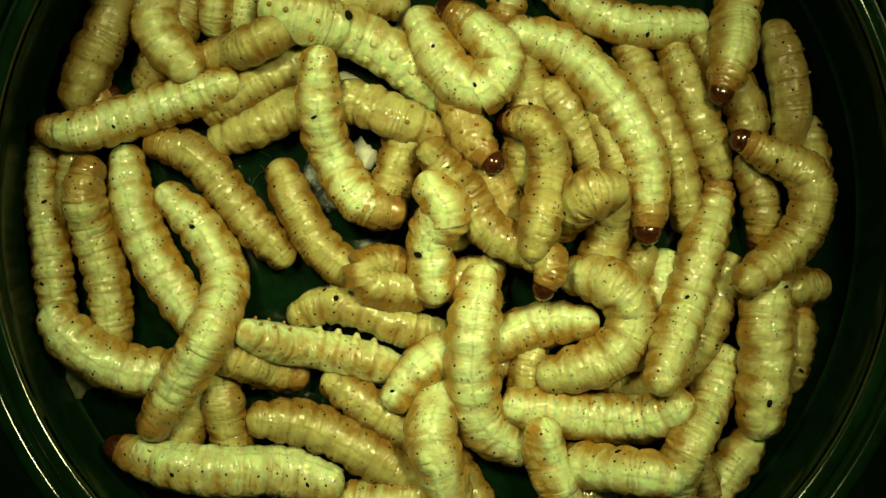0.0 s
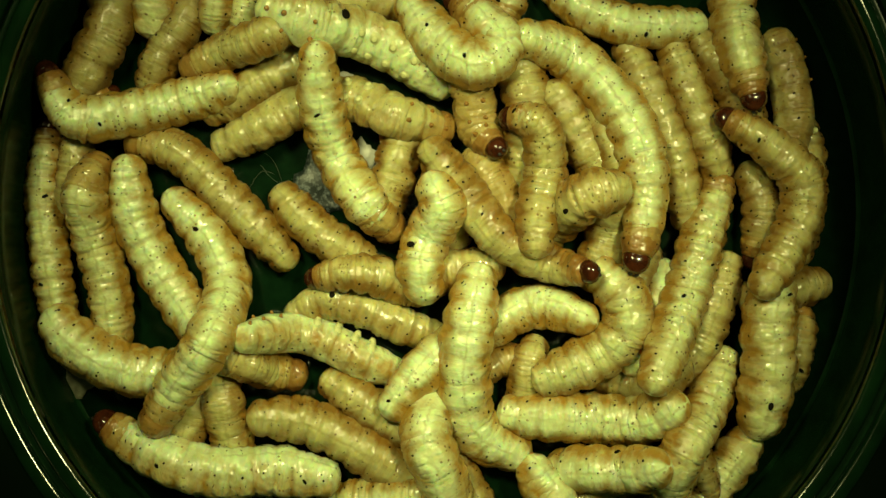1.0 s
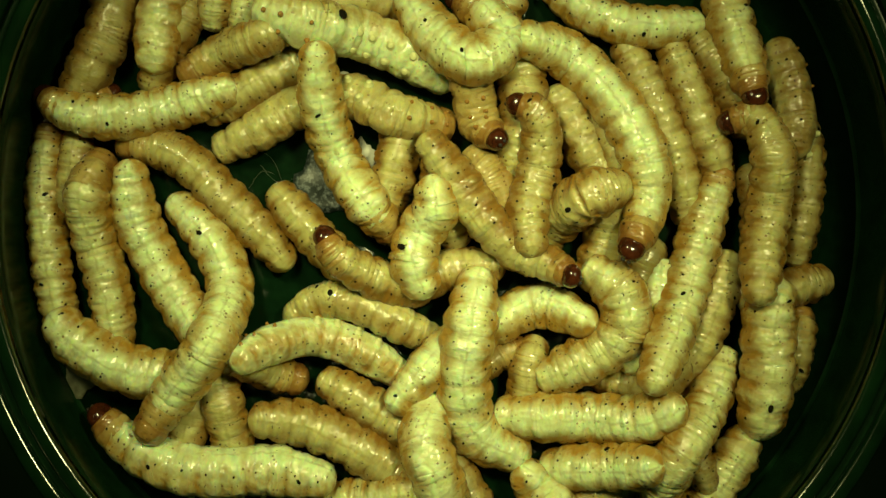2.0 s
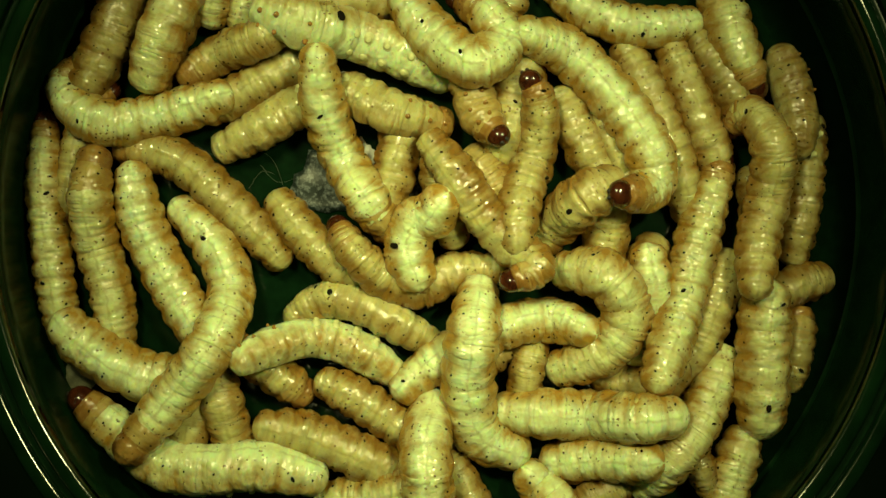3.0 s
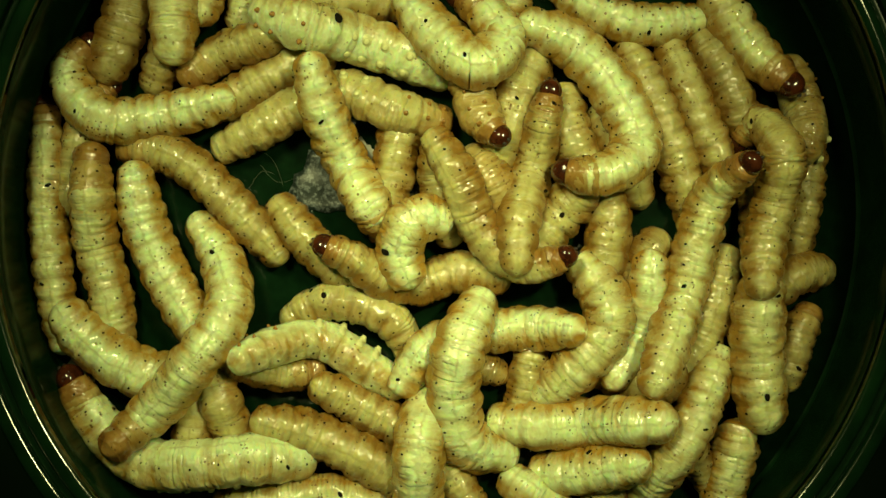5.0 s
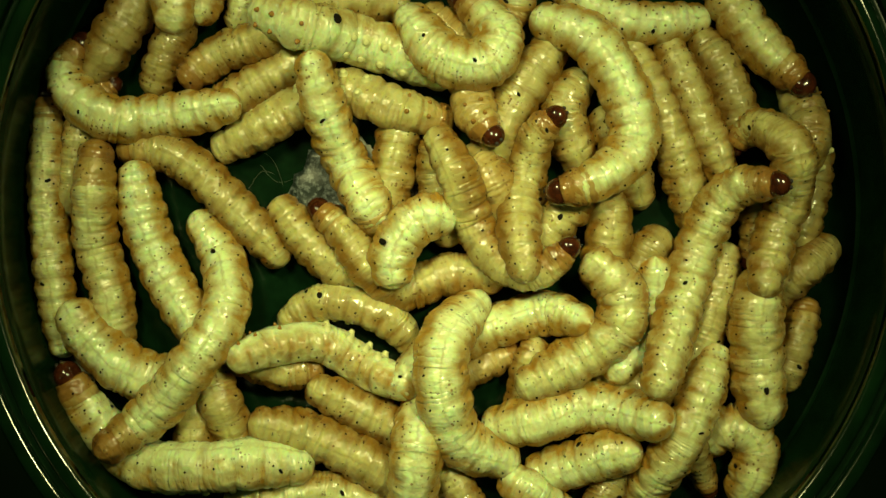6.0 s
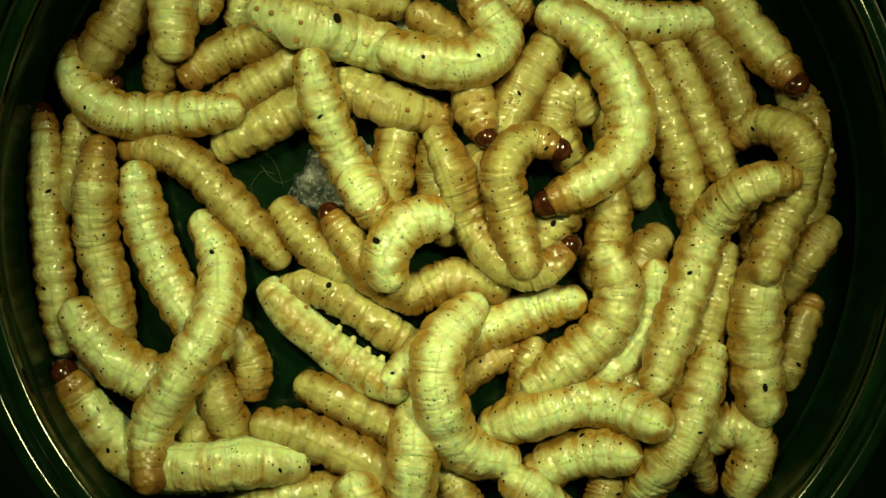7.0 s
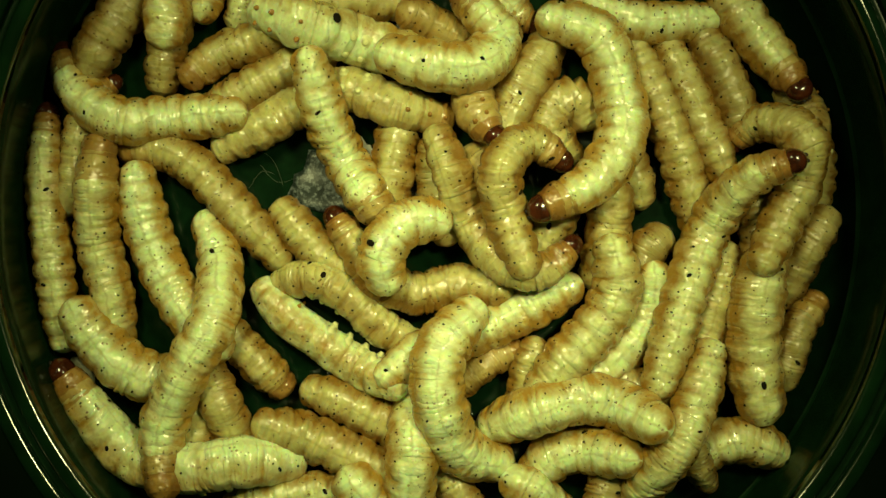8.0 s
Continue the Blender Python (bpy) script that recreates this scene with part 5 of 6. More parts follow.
    crawl(larvae["42"],
          (0, (-9.1, -30.8, 1.8), (-7.1, -33.6, 2.9), (-5.3, -36.5, 1.8)),
          (6.5, (-9.0, -29.3, 3.0), (-7.1, -33.0, 2.9), (-5.3, -36.5, 1.8)),
          (7, (-10.1, -24.6, 4.5), (-8.9, -27.6, 4.9), (-6.5, -32.7, 1.8)),
          (8, (-10.7, -23.9, 5.0), (-8.9, -26.4, 4.7), (-5.8, -31.0, 3.4)))
    crawl(larvae["44"],
          (0, (12.7, -23.6, 1.7), (17.0, -23.8, 5.1), (20.9, -23.9, 7.6), (25.6, -24.6, 8.2)),
          (1, (12.0, -24.4, 1.7), (16.4, -24.0, 5.0), (19.9, -23.9, 6.1), (23.5, -22.8, 9.8)),
          (1.5, (11.1, -24.5, 1.7), (15.8, -24.3, 4.8), (19.3, -23.9, 5.9), (22.8, -23.0, 9.5)),
          (3, (11.1, -23.9, 1.7), (16.0, -23.1, 2.8), (19.5, -22.9, 4.7), (23.2, -22.8, 7.6)),
          (4.5, (10.1, -24.8, 1.7), (15.2, -24.6, 4.0), (18.7, -23.9, 5.6), (22.1, -23.0, 8.4)),
          (6, (9.5, -25.1, 1.7), (14.1, -24.0, 2.8), (17.7, -22.5, 4.3), (21.1, -21.9, 5.9)),
          (8, (9.2, -25.8, 1.7), (12.6, -22.8, 2.7), (16.5, -22.2, 3.6), (20.9, -22.6, 7.1)))
    crawl(larvae["49"],
          (0, (36.0, -2.1, 3.8), (35.2, -8.0, 4.5), (35.3, -12.9, 4.4), (34.4, -20.4, 4.1)),
          (1.5, (36.4, -3.0, 4.9), (35.6, -8.6, 4.7), (35.6, -13.5, 4.7), (34.5, -20.4, 3.9)),
          (3, (35.4, -3.6, 5.0), (35.1, -8.6, 4.3), (35.0, -13.6, 4.1), (35.0, -20.4, 3.2)),
          (4.5, (35.1, -3.0, 5.1), (34.4, -7.9, 4.7), (34.6, -13.6, 3.9), (35.2, -20.1, 4.1)),
          (6, (35.0, -2.4, 4.4), (34.1, -7.3, 4.9), (34.5, -13.0, 3.8), (35.1, -19.2, 4.3)),
          (8, (35.7, 0.1, 4.1), (34.2, -6.1, 4.5), (34.2, -12.4, 3.7), (35.2, -19.0, 4.0)))
    crawl(larvae["63"],
          (0, (24.7, -0.3, 1.4), (24.5, -4.3, 2.2), (23.6, -8.1, 2.2), (20.5, -13.0, 3.9)),
          (1.5, (24.5, -1.8, 1.4), (24.1, -5.6, 2.2), (23.0, -9.3, 2.3), (20.1, -13.5, 4.6)),
          (3, (22.2, 0.4, 4.7), (22.9, -4.3, 4.2), (23.0, -8.1, 2.2), (20.4, -12.4, 2.9)),
          (4.5, (22.4, 0.1, 4.8), (22.1, -4.9, 4.3), (21.4, -10.0, 2.4), (18.0, -15.4, 4.0)),
          (6, (23.2, -1.1, 4.3), (23.4, -5.6, 2.4), (22.0, -9.7, 2.4), (18.3, -14.1, 4.4)),
          (8, (23.0, -1.5, 4.1), (22.9, -5.9, 2.4), (20.7, -10.3, 2.6), (15.9, -14.9, 3.2)))
    crawl(larvae["64"],
          (0, (13.5, -2.8, 2.4), (17.8, -3.6, 5.6), (20.5, -7.3, 5.2), (18.1, -11.6, 5.5), (10.6, -14.2, 4.2)),
          (1.5, (17.2, -1.8, 5.5), (20.1, -5.5, 5.4), (19.6, -9.1, 5.6), (16.4, -11.7, 4.3), (10.0, -14.8, 4.0)),
          (2.8, (12.6, -2.4, 2.4), (17.2, -2.7, 6.0), (19.9, -6.7, 5.4), (18.0, -10.7, 4.5), (12.0, -13.8, 1.9)),
          (3, (12.6, -2.4, 2.4), (17.2, -2.7, 6.0), (19.9, -6.7, 5.5), (18.0, -10.7, 4.5), (12.0, -13.8, 1.9)),
          (3.5, (12.0, -3.1, 2.1), (16.9, -3.0, 5.8), (19.4, -6.7, 5.4), (17.6, -11.0, 5.2), (11.7, -14.1, 1.9)),
          (4.5, (14.2, -1.2, 2.4), (17.1, -5.5, 4.3), (17.3, -9.2, 4.7), (15.2, -12.6, 4.4), (11.4, -17.2, 1.8)),
          (6, (15.7, -0.9, 5.3), (19.3, -4.5, 5.2), (18.9, -8.5, 5.3), (15.2, -11.7, 4.4), (8.4, -15.4, 4.4)),
          (8, (18.1, 1.3, 5.6), (19.0, -4.2, 4.8), (16.7, -8.6, 4.6), (13.9, -11.7, 4.6), (10.0, -16.1, 3.9)))
    crawl(larvae["72"],
          (0, (-2.4, -2.3, 3.0), (-6.2, -1.3, 3.2), (-8.8, -2.4, 4.5), (-6.5, -4.4, 3.6), (-1.5, -4.3, 2.4), (6.6, -1.8, 2.8)),
          (0.3, (-7.3, 1.6, 4.8), (-8.3, 0.1, 4.3), (-7.7, -2.7, 4.1), (-5.3, -4.3, 2.7), (-0.3, -3.7, 2.4), (6.6, -1.8, 2.8)),
          (0.6, (-11.8, -0.9, 6.4), (-8.8, -1.5, 5.5), (-5.9, -2.7, 3.2), (-2.8, -4.0, 2.5), (1.0, -3.1, 2.4), (6.6, -1.8, 2.8)),
          (1, (-15.2, -3.4, 3.2), (-10.7, -2.7, 4.5), (-7.1, -3.0, 3.6), (-3.4, -4.0, 2.6), (1.0, -2.4, 2.4), (6.6, -1.8, 2.8)),
          (1.5, (-14.4, 1.3, 6.4), (-11.9, -1.5, 5.9), (-8.3, -3.0, 4.1), (-4.0, -4.0, 2.6), (1.0, -2.1, 2.6), (6.6, -1.8, 2.8)),
          (3, (-12.1, 3.5, 3.3), (-9.8, -0.2, 4.9), (-6.5, -3.2, 3.0), (-2.4, -4.2, 2.5), (1.0, -2.8, 2.4), (6.6, -2.1, 2.4)),
          (4.5, (-13.9, 0.4, 6.6), (-10.0, -1.5, 5.7), (-6.2, -3.7, 3.0), (-1.8, -3.7, 2.5), (2.3, -2.6, 2.4), (7.5, -3.7, 3.1)),
          (5.8, (-14.3, 3.1, 6.0), (-11.0, 1.3, 5.0), (-8.0, -2.1, 3.9), (-4.0, -4.3, 2.6), (1.0, -2.6, 2.4), (6.6, -3.1, 2.8)),
          (6, (-14.7, 5.4, 3.1), (-11.1, 1.9, 4.0), (-8.0, -2.1, 3.8), (-4.0, -4.4, 2.6), (1.0, -2.8, 2.4), (6.6, -3.4, 2.8)),
          (6.5, (-14.9, 6.0, 3.1), (-11.1, 1.9, 3.9), (-8.0, -2.4, 3.9), (-4.0, -4.6, 2.6), (1.0, -2.8, 2.4), (7.2, -3.7, 3.2)),
          (7, (-13.3, 5.1, 3.1), (-10.5, 1.0, 4.2), (-7.7, -2.7, 3.8), (-3.4, -4.9, 2.6), (1.0, -3.4, 2.4), (7.2, -4.6, 3.1)),
          (8, (-12.7, 4.7, 3.1), (-10.2, 1.0, 3.8), (-7.4, -3.0, 3.5), (-2.8, -4.9, 2.5), (1.6, -4.0, 2.4), (7.5, -4.9, 3.3)))
    crawl(larvae["17"],
          (0, (10.2, -5.4, 7.6), (11.6, -1.6, 7.6), (9.0, 0.1, 5.6), (5.0, 2.2, 5.4), (2.2, 6.5, 5.0), (-1.8, 11.3, 7.1)),
          (0.5, (12.2, -4.2, 7.8), (12.0, -1.3, 7.6), (9.0, -0.2, 5.4), (5.3, 1.9, 5.5), (2.2, 6.5, 5.0), (-1.8, 11.3, 6.9)),
          (1, (16.4, -2.6, 9.4), (12.4, -1.8, 4.6), (9.3, -0.6, 4.7), (5.6, 1.9, 5.6), (2.2, 6.5, 5.0), (-1.8, 11.6, 6.4)),
          (1.5, (18.2, -2.9, 9.4), (12.4, -1.5, 4.7), (9.0, -0.6, 4.7), (5.3, 2.2, 5.6), (1.9, 6.8, 4.9), (-2.1, 12.2, 6.2)),
          (2.8, (6.2, -3.9, 7.8), (10.2, -2.0, 7.2), (7.2, 0.6, 5.5), (4.2, 4.0, 6.1), (1.7, 7.7, 6.6), (-1.8, 12.3, 6.2)),
          (3, (6.1, -3.8, 7.8), (10.1, -2.0, 7.2), (7.2, 0.6, 5.5), (4.2, 4.0, 6.0), (1.7, 7.7, 6.6), (-1.8, 12.3, 6.1)),
          (3.5, (5.2, -3.6, 7.8), (9.8, -2.0, 7.2), (7.0, 0.6, 5.5), (4.2, 4.0, 6.1), (1.7, 7.7, 6.6), (-1.8, 12.3, 6.0)),
          (4, (10.9, -5.2, 7.8), (10.2, -1.8, 7.0), (6.8, 0.4, 5.4), (4.0, 3.7, 5.9), (1.7, 7.7, 6.6), (-1.7, 12.4, 6.0)),
          (4.5, (14.0, -1.7, 8.5), (9.5, -1.5, 6.4), (6.5, 0.1, 5.3), (3.7, 3.4, 5.6), (1.7, 7.7, 6.6), (-1.5, 12.6, 5.9)),
          (6, (14.5, 1.0, 7.6), (10.1, -2.4, 6.1), (5.9, -0.9, 4.8), (3.3, 3.1, 4.5), (1.6, 8.0, 6.6), (-0.9, 12.9, 5.5)),
          (8, (15.0, 1.3, 5.2), (10.4, -2.4, 6.0), (5.9, -0.9, 5.0), (2.9, 3.5, 3.7), (1.0, 8.3, 5.5), (-0.9, 13.3, 4.9)))
    crawl(larvae["19"],
          (0, (-4.3, 3.8, 3.9), (-8.9, 5.3, 4.5), (-12.1, 10.1, 2.9), (-13.4, 15.4, 5.7), (-13.2, 21.4, 7.7)),
          (0.7, (-5.0, 1.9, 2.2), (-8.9, 5.6, 4.4), (-11.8, 10.4, 2.9), (-13.2, 15.9, 5.8), (-13.4, 21.7, 8.7)),
          (1.5, (-5.0, 1.3, 2.1), (-8.6, 5.3, 4.6), (-11.6, 10.1, 2.9), (-13.2, 15.9, 5.8), (-13.4, 21.7, 8.9)),
          (3, (-5.3, 1.3, 2.2), (-8.6, 5.9, 4.5), (-11.2, 10.4, 2.9), (-13.0, 15.9, 5.9), (-13.4, 21.5, 8.7)),
          (4.5, (-5.9, 1.3, 2.1), (-8.3, 5.3, 4.8), (-10.7, 9.7, 2.8), (-13.1, 15.1, 5.5), (-14.4, 20.7, 7.6)),
          (6, (-5.9, 1.3, 2.1), (-8.1, 5.0, 4.8), (-10.6, 9.4, 2.8), (-12.8, 15.1, 5.5), (-14.2, 20.8, 7.8)),
          (8, (-5.8, 2.5, 3.7), (-8.1, 5.6, 4.9), (-10.7, 9.7, 2.8), (-13.0, 15.1, 5.4), (-14.6, 21.3, 7.8)))
    crawl(larvae["30"],
          (0, (-37.0, -21.4, 3.4), (-31.8, -23.2, 4.0), (-27.3, -24.0, 4.8), (-22.4, -24.3, 4.8), (-17.7, -24.6, 3.1), (-11.4, -26.0, 3.8)),
          (1, (-38.2, -18.3, 3.3), (-34.1, -21.1, 3.6), (-29.2, -23.3, 4.8), (-23.7, -24.5, 4.4), (-18.3, -24.5, 3.3), (-11.7, -25.4, 3.6)),
          (1.5, (-38.3, -18.3, 3.3), (-34.4, -21.4, 3.5), (-29.6, -23.7, 4.5), (-24.1, -24.5, 4.2), (-18.3, -24.5, 3.3), (-12.0, -25.4, 3.7)),
          (2.8, (-40.1, -15.5, 3.3), (-35.4, -20.5, 3.5), (-29.9, -23.7, 4.4), (-24.3, -24.3, 4.4), (-19.5, -24.1, 3.9), (-12.6, -25.9, 4.2)),
          (3, (-41.0, -15.5, 3.3), (-36.0, -19.8, 3.4), (-30.9, -23.5, 3.8), (-25.2, -24.1, 4.5), (-19.7, -23.8, 4.2), (-13.0, -25.4, 3.8)),
          (3.5, (-41.0, -14.9, 3.3), (-37.0, -18.9, 3.4), (-31.9, -23.2, 3.5), (-26.1, -24.0, 4.8), (-20.0, -23.5, 4.5), (-13.9, -25.3, 4.2)),
          (4.5, (-41.8, -13.0, 3.3), (-37.9, -18.9, 3.4), (-32.9, -23.3, 3.3), (-26.7, -23.4, 5.1), (-20.6, -22.8, 4.8), (-14.4, -23.5, 1.9)),
          (6, (-41.9, -12.3, 4.4), (-38.5, -18.3, 3.4), (-33.6, -23.3, 3.2), (-26.7, -23.8, 5.0), (-20.6, -23.4, 4.9), (-14.5, -23.9, 3.5)),
          (8, (-42.9, -12.1, 3.4), (-38.8, -17.7, 3.4), (-34.5, -22.7, 3.1), (-27.9, -23.9, 4.8), (-21.8, -23.2, 5.0), (-15.6, -23.8, 2.0)))
    crawl(larvae["33"],
          (0, (-21.4, -8.7, 8.0), (-17.5, -10.3, 4.5), (-13.4, -11.1, 2.7), (-9.0, -12.1, 2.6), (-4.0, -13.8, 1.6)),
          (1, (-21.9, -9.5, 8.4), (-17.6, -9.1, 3.8), (-13.4, -9.9, 2.7), (-9.0, -12.1, 2.5), (-4.4, -14.1, 1.6)),
          (1.5, (-22.0, -11.9, 8.9), (-18.1, -9.9, 5.1), (-13.4, -9.6, 2.7), (-9.0, -11.2, 2.5), (-4.0, -14.4, 1.6)),
          (3, (-22.5, -12.3, 7.4), (-18.1, -10.3, 4.6), (-13.4, -9.8, 2.7), (-9.0, -11.3, 2.5), (-4.7, -14.4, 1.6)),
          (4.5, (-22.5, -12.2, 8.2), (-18.1, -10.4, 4.8), (-13.4, -9.9, 2.7), (-9.0, -12.5, 2.5), (-4.7, -16.0, 1.6)),
          (6, (-22.9, -12.0, 7.2), (-18.1, -10.4, 4.9), (-13.0, -10.4, 3.0), (-8.4, -13.1, 2.6), (-3.3, -15.3, 5.4)),
          (6.3, (-19.1, -10.0, 2.0), (-17.6, -11.1, 4.2), (-13.3, -12.4, 3.3), (-9.0, -13.7, 3.1), (-3.9, -15.3, 5.1)),
          (6.5, (-15.1, -4.6, 4.5), (-17.6, -8.0, 3.6), (-14.6, -12.4, 3.4), (-9.6, -13.6, 3.7), (-3.9, -15.3, 5.2)),
          (6.8, (-19.4, -4.6, 2.3), (-17.1, -8.7, 2.7), (-13.7, -11.8, 2.9), (-8.9, -13.9, 3.6), (-3.9, -15.5, 5.6)),
          (7, (-19.7, -3.7, 2.1), (-16.5, -7.4, 2.8), (-12.8, -10.6, 2.6), (-9.0, -13.4, 2.6), (-4.2, -15.6, 5.4)),
          (8, (-20.5, -3.7, 1.8), (-17.1, -7.4, 2.7), (-13.1, -10.4, 2.6), (-9.0, -13.1, 2.6), (-4.2, -15.3, 5.4)))
    crawl(larvae["35"],
          (0, (-5.9, -17.2, 4.8), (-2.7, -13.3, 4.0), (1.0, -11.0, 3.2), (5.3, -10.2, 3.4), (11.0, -8.3, 3.2), (16.7, -8.0, 4.7)),
          (0.7, (-6.4, -18.1, 5.1), (-2.7, -13.8, 4.6), (1.0, -10.8, 3.3), (4.8, -9.3, 2.7), (10.4, -6.8, 2.6), (16.5, -7.9, 5.9)),
          (1.5, (-5.8, -18.0, 5.3), (-2.4, -13.7, 5.4), (1.0, -10.2, 3.6), (5.1, -8.1, 2.7), (10.4, -5.9, 2.6), (16.2, -7.9, 6.0)),
          (3, (-5.2, -16.1, 3.8), (-0.9, -12.7, 3.0), (3.8, -9.9, 3.6), (7.8, -8.3, 3.5), (12.2, -7.9, 3.0), (16.2, -9.1, 6.4)),
          (4.5, (-4.9, -15.8, 3.7), (-2.1, -11.4, 4.1), (1.6, -9.5, 4.4), (6.0, -9.3, 3.4), (10.3, -9.2, 4.3), (14.6, -9.0, 7.3)),
          (6, (-5.2, -15.6, 5.0), (-1.5, -11.8, 3.9), (2.9, -9.6, 2.7), (7.3, -8.1, 2.6), (11.6, -7.1, 2.7), (15.6, -7.9, 6.3)),
          (8, (-6.9, -14.7, 5.2), (-3.0, -11.7, 4.5), (1.0, -10.2, 2.9), (5.4, -8.6, 2.7), (9.7, -6.5, 2.8), (15.0, -3.7, 3.4)))
    crawl(larvae["43"],
          (0, (6.7, -17.0, 4.0), (12.2, -17.9, 3.3), (17.2, -18.5, 2.9), (22.0, -18.5, 4.2), (26.3, -16.5, 7.6)),
          (1.5, (6.0, -18.4, 2.7), (10.9, -18.6, 3.5), (16.6, -18.7, 2.9), (21.4, -18.8, 4.2), (25.3, -16.5, 8.1)),
          (3, (5.7, -17.8, 2.3), (10.9, -18.1, 3.8), (16.5, -18.3, 3.4), (20.8, -18.1, 7.8), (25.8, -17.7, 7.8)),
          (3.5, (6.1, -18.7, 2.8), (10.9, -18.5, 3.6), (16.6, -18.4, 2.9), (21.4, -18.5, 4.1), (25.4, -17.9, 8.2)),
          (4.5, (5.3, -18.8, 2.1), (10.9, -19.5, 3.4), (16.5, -19.5, 3.6), (20.7, -18.6, 8.9), (24.7, -18.0, 9.8)),
          (6, (4.8, -19.7, 2.0), (10.0, -18.8, 3.9), (15.4, -17.4, 3.0), (19.9, -17.8, 4.1), (23.6, -18.4, 9.2)),
          (8, (4.5, -20.0, 2.0), (9.9, -17.6, 5.6), (15.1, -16.2, 5.1), (19.7, -17.2, 5.3), (23.2, -18.8, 10.7)))
    crawl(larvae["50"],
          (0, (31.2, 12.3, 6.0), (35.0, 10.5, 5.3), (39.4, 8.0, 5.2), (39.9, 4.0, 5.3), (37.6, 0.1, 4.8), (31.7, -3.9, 7.8)),
          (0.5, (30.1, 13.9, 5.4), (34.3, 11.7, 5.8), (39.0, 8.3, 5.3), (39.6, 4.0, 5.3), (37.6, -0.2, 4.8), (32.8, -4.1, 8.2)),
          (1, (29.5, 14.8, 5.4), (34.1, 11.9, 6.4), (38.7, 7.7, 5.5), (38.7, 3.4, 5.3), (36.7, -0.5, 5.9), (33.6, -4.7, 8.4)),
          (1.5, (29.2, 14.4, 5.8), (33.9, 13.8, 6.2), (35.4, 9.5, 6.3), (35.5, 4.7, 5.2), (34.8, 0.1, 6.1), (33.6, -5.9, 8.5)),
          (2.8, (31.6, 12.0, 1.5), (33.5, 14.6, 4.2), (35.6, 10.7, 6.7), (35.5, 5.6, 5.1), (34.3, 0.7, 5.6), (33.1, -5.0, 8.3)),
          (3, (31.3, 12.4, 1.5), (33.4, 14.8, 4.3), (35.4, 11.0, 6.7), (35.4, 5.9, 5.1), (34.1, 1.0, 5.6), (33.1, -5.0, 8.3)),
          (4.5, (32.5, 11.1, 1.5), (34.8, 14.0, 3.9), (36.0, 10.1, 6.8), (35.5, 5.0, 5.1), (34.3, 0.4, 5.7), (33.6, -5.0, 8.3)),
          (6, (31.6, 10.5, 1.5), (34.1, 13.4, 4.1), (37.1, 10.6, 7.7), (37.6, 5.9, 5.5), (36.1, 1.3, 4.7), (34.1, -4.8, 7.7)),
          (8, (31.3, 11.1, 1.5), (34.7, 13.8, 4.1), (38.5, 11.8, 7.5), (38.3, 6.5, 6.1), (36.3, 2.5, 6.1), (33.8, -2.4, 7.6)))
    crawl(larvae["51"],
          (0, (31.0, 8.9, 1.5), (30.3, 4.8, 1.8), (28.2, -0.9, 4.0), (26.2, -6.7, 5.2), (22.6, -14.8, 9.6)),
          (1.5, (31.6, 9.8, 1.5), (30.0, 5.7, 2.4), (28.1, 0.1, 3.1), (26.0, -6.1, 4.5), (21.7, -14.8, 9.7)),
          (3, (31.2, 11.0, 2.6), (29.6, 6.0, 2.9), (27.9, 0.4, 3.2), (26.0, -6.1, 4.5), (22.5, -14.9, 8.8)),
          (3.5, (31.1, 11.4, 3.1), (29.6, 6.3, 3.1), (27.9, 0.5, 3.2), (26.0, -6.1, 4.5), (22.5, -14.9, 8.7)),
          (4, (31.1, 11.5, 9.6), (29.0, 6.5, 4.8), (27.8, 0.7, 3.3), (26.0, -6.1, 4.5), (22.0, -15.1, 9.8)),
          (4.5, (32.0, 10.4, 10.2), (29.2, 6.5, 4.9), (27.8, 1.0, 3.6), (26.0, -5.8, 4.4), (21.6, -15.3, 10.4)),
          (5.8, (34.9, 8.3, 11.5), (31.0, 5.9, 5.4), (28.2, 0.7, 4.1), (26.2, -5.5, 4.7), (22.6, -15.2, 8.3)),
          (6, (36.2, 6.8, 10.8), (31.5, 6.5, 6.1), (28.6, 1.9, 3.9), (26.3, -4.9, 4.4), (22.4, -15.4, 9.2)),
          (6.5, (36.3, 7.0, 10.9), (31.5, 6.2, 6.1), (28.6, 1.6, 4.0), (26.3, -5.2, 4.5), (22.9, -15.5, 6.4)),
          (7, (39.5, 7.9, 7.3), (32.7, 6.7, 8.3), (29.2, 2.5, 3.9), (26.6, -4.3, 4.5), (22.6, -15.5, 6.3)),
          (8, (38.1, 9.6, 10.5), (32.9, 7.6, 7.7), (29.5, 2.9, 3.8), (26.6, -4.3, 4.6), (22.9, -15.8, 6.2)))
    crawl(larvae["55"],
          (0, (11.4, 29.7, 1.5), (16.4, 26.1, 2.4), (21.9, 24.6, 2.8), (29.3, 24.9, 1.7)),
          (3, (11.7, 29.7, 1.5), (16.7, 26.1, 2.4), (22.0, 24.6, 2.6), (28.6, 25.2, 2.2)),
          (6, (12.7, 29.7, 1.5), (17.3, 26.4, 2.4), (22.3, 25.0, 2.5), (29.4, 25.6, 1.6)),
          (8, (13.6, 30.3, 1.5), (17.6, 26.7, 2.4), (22.6, 25.1, 2.5), (30.6, 25.6, 1.7)))
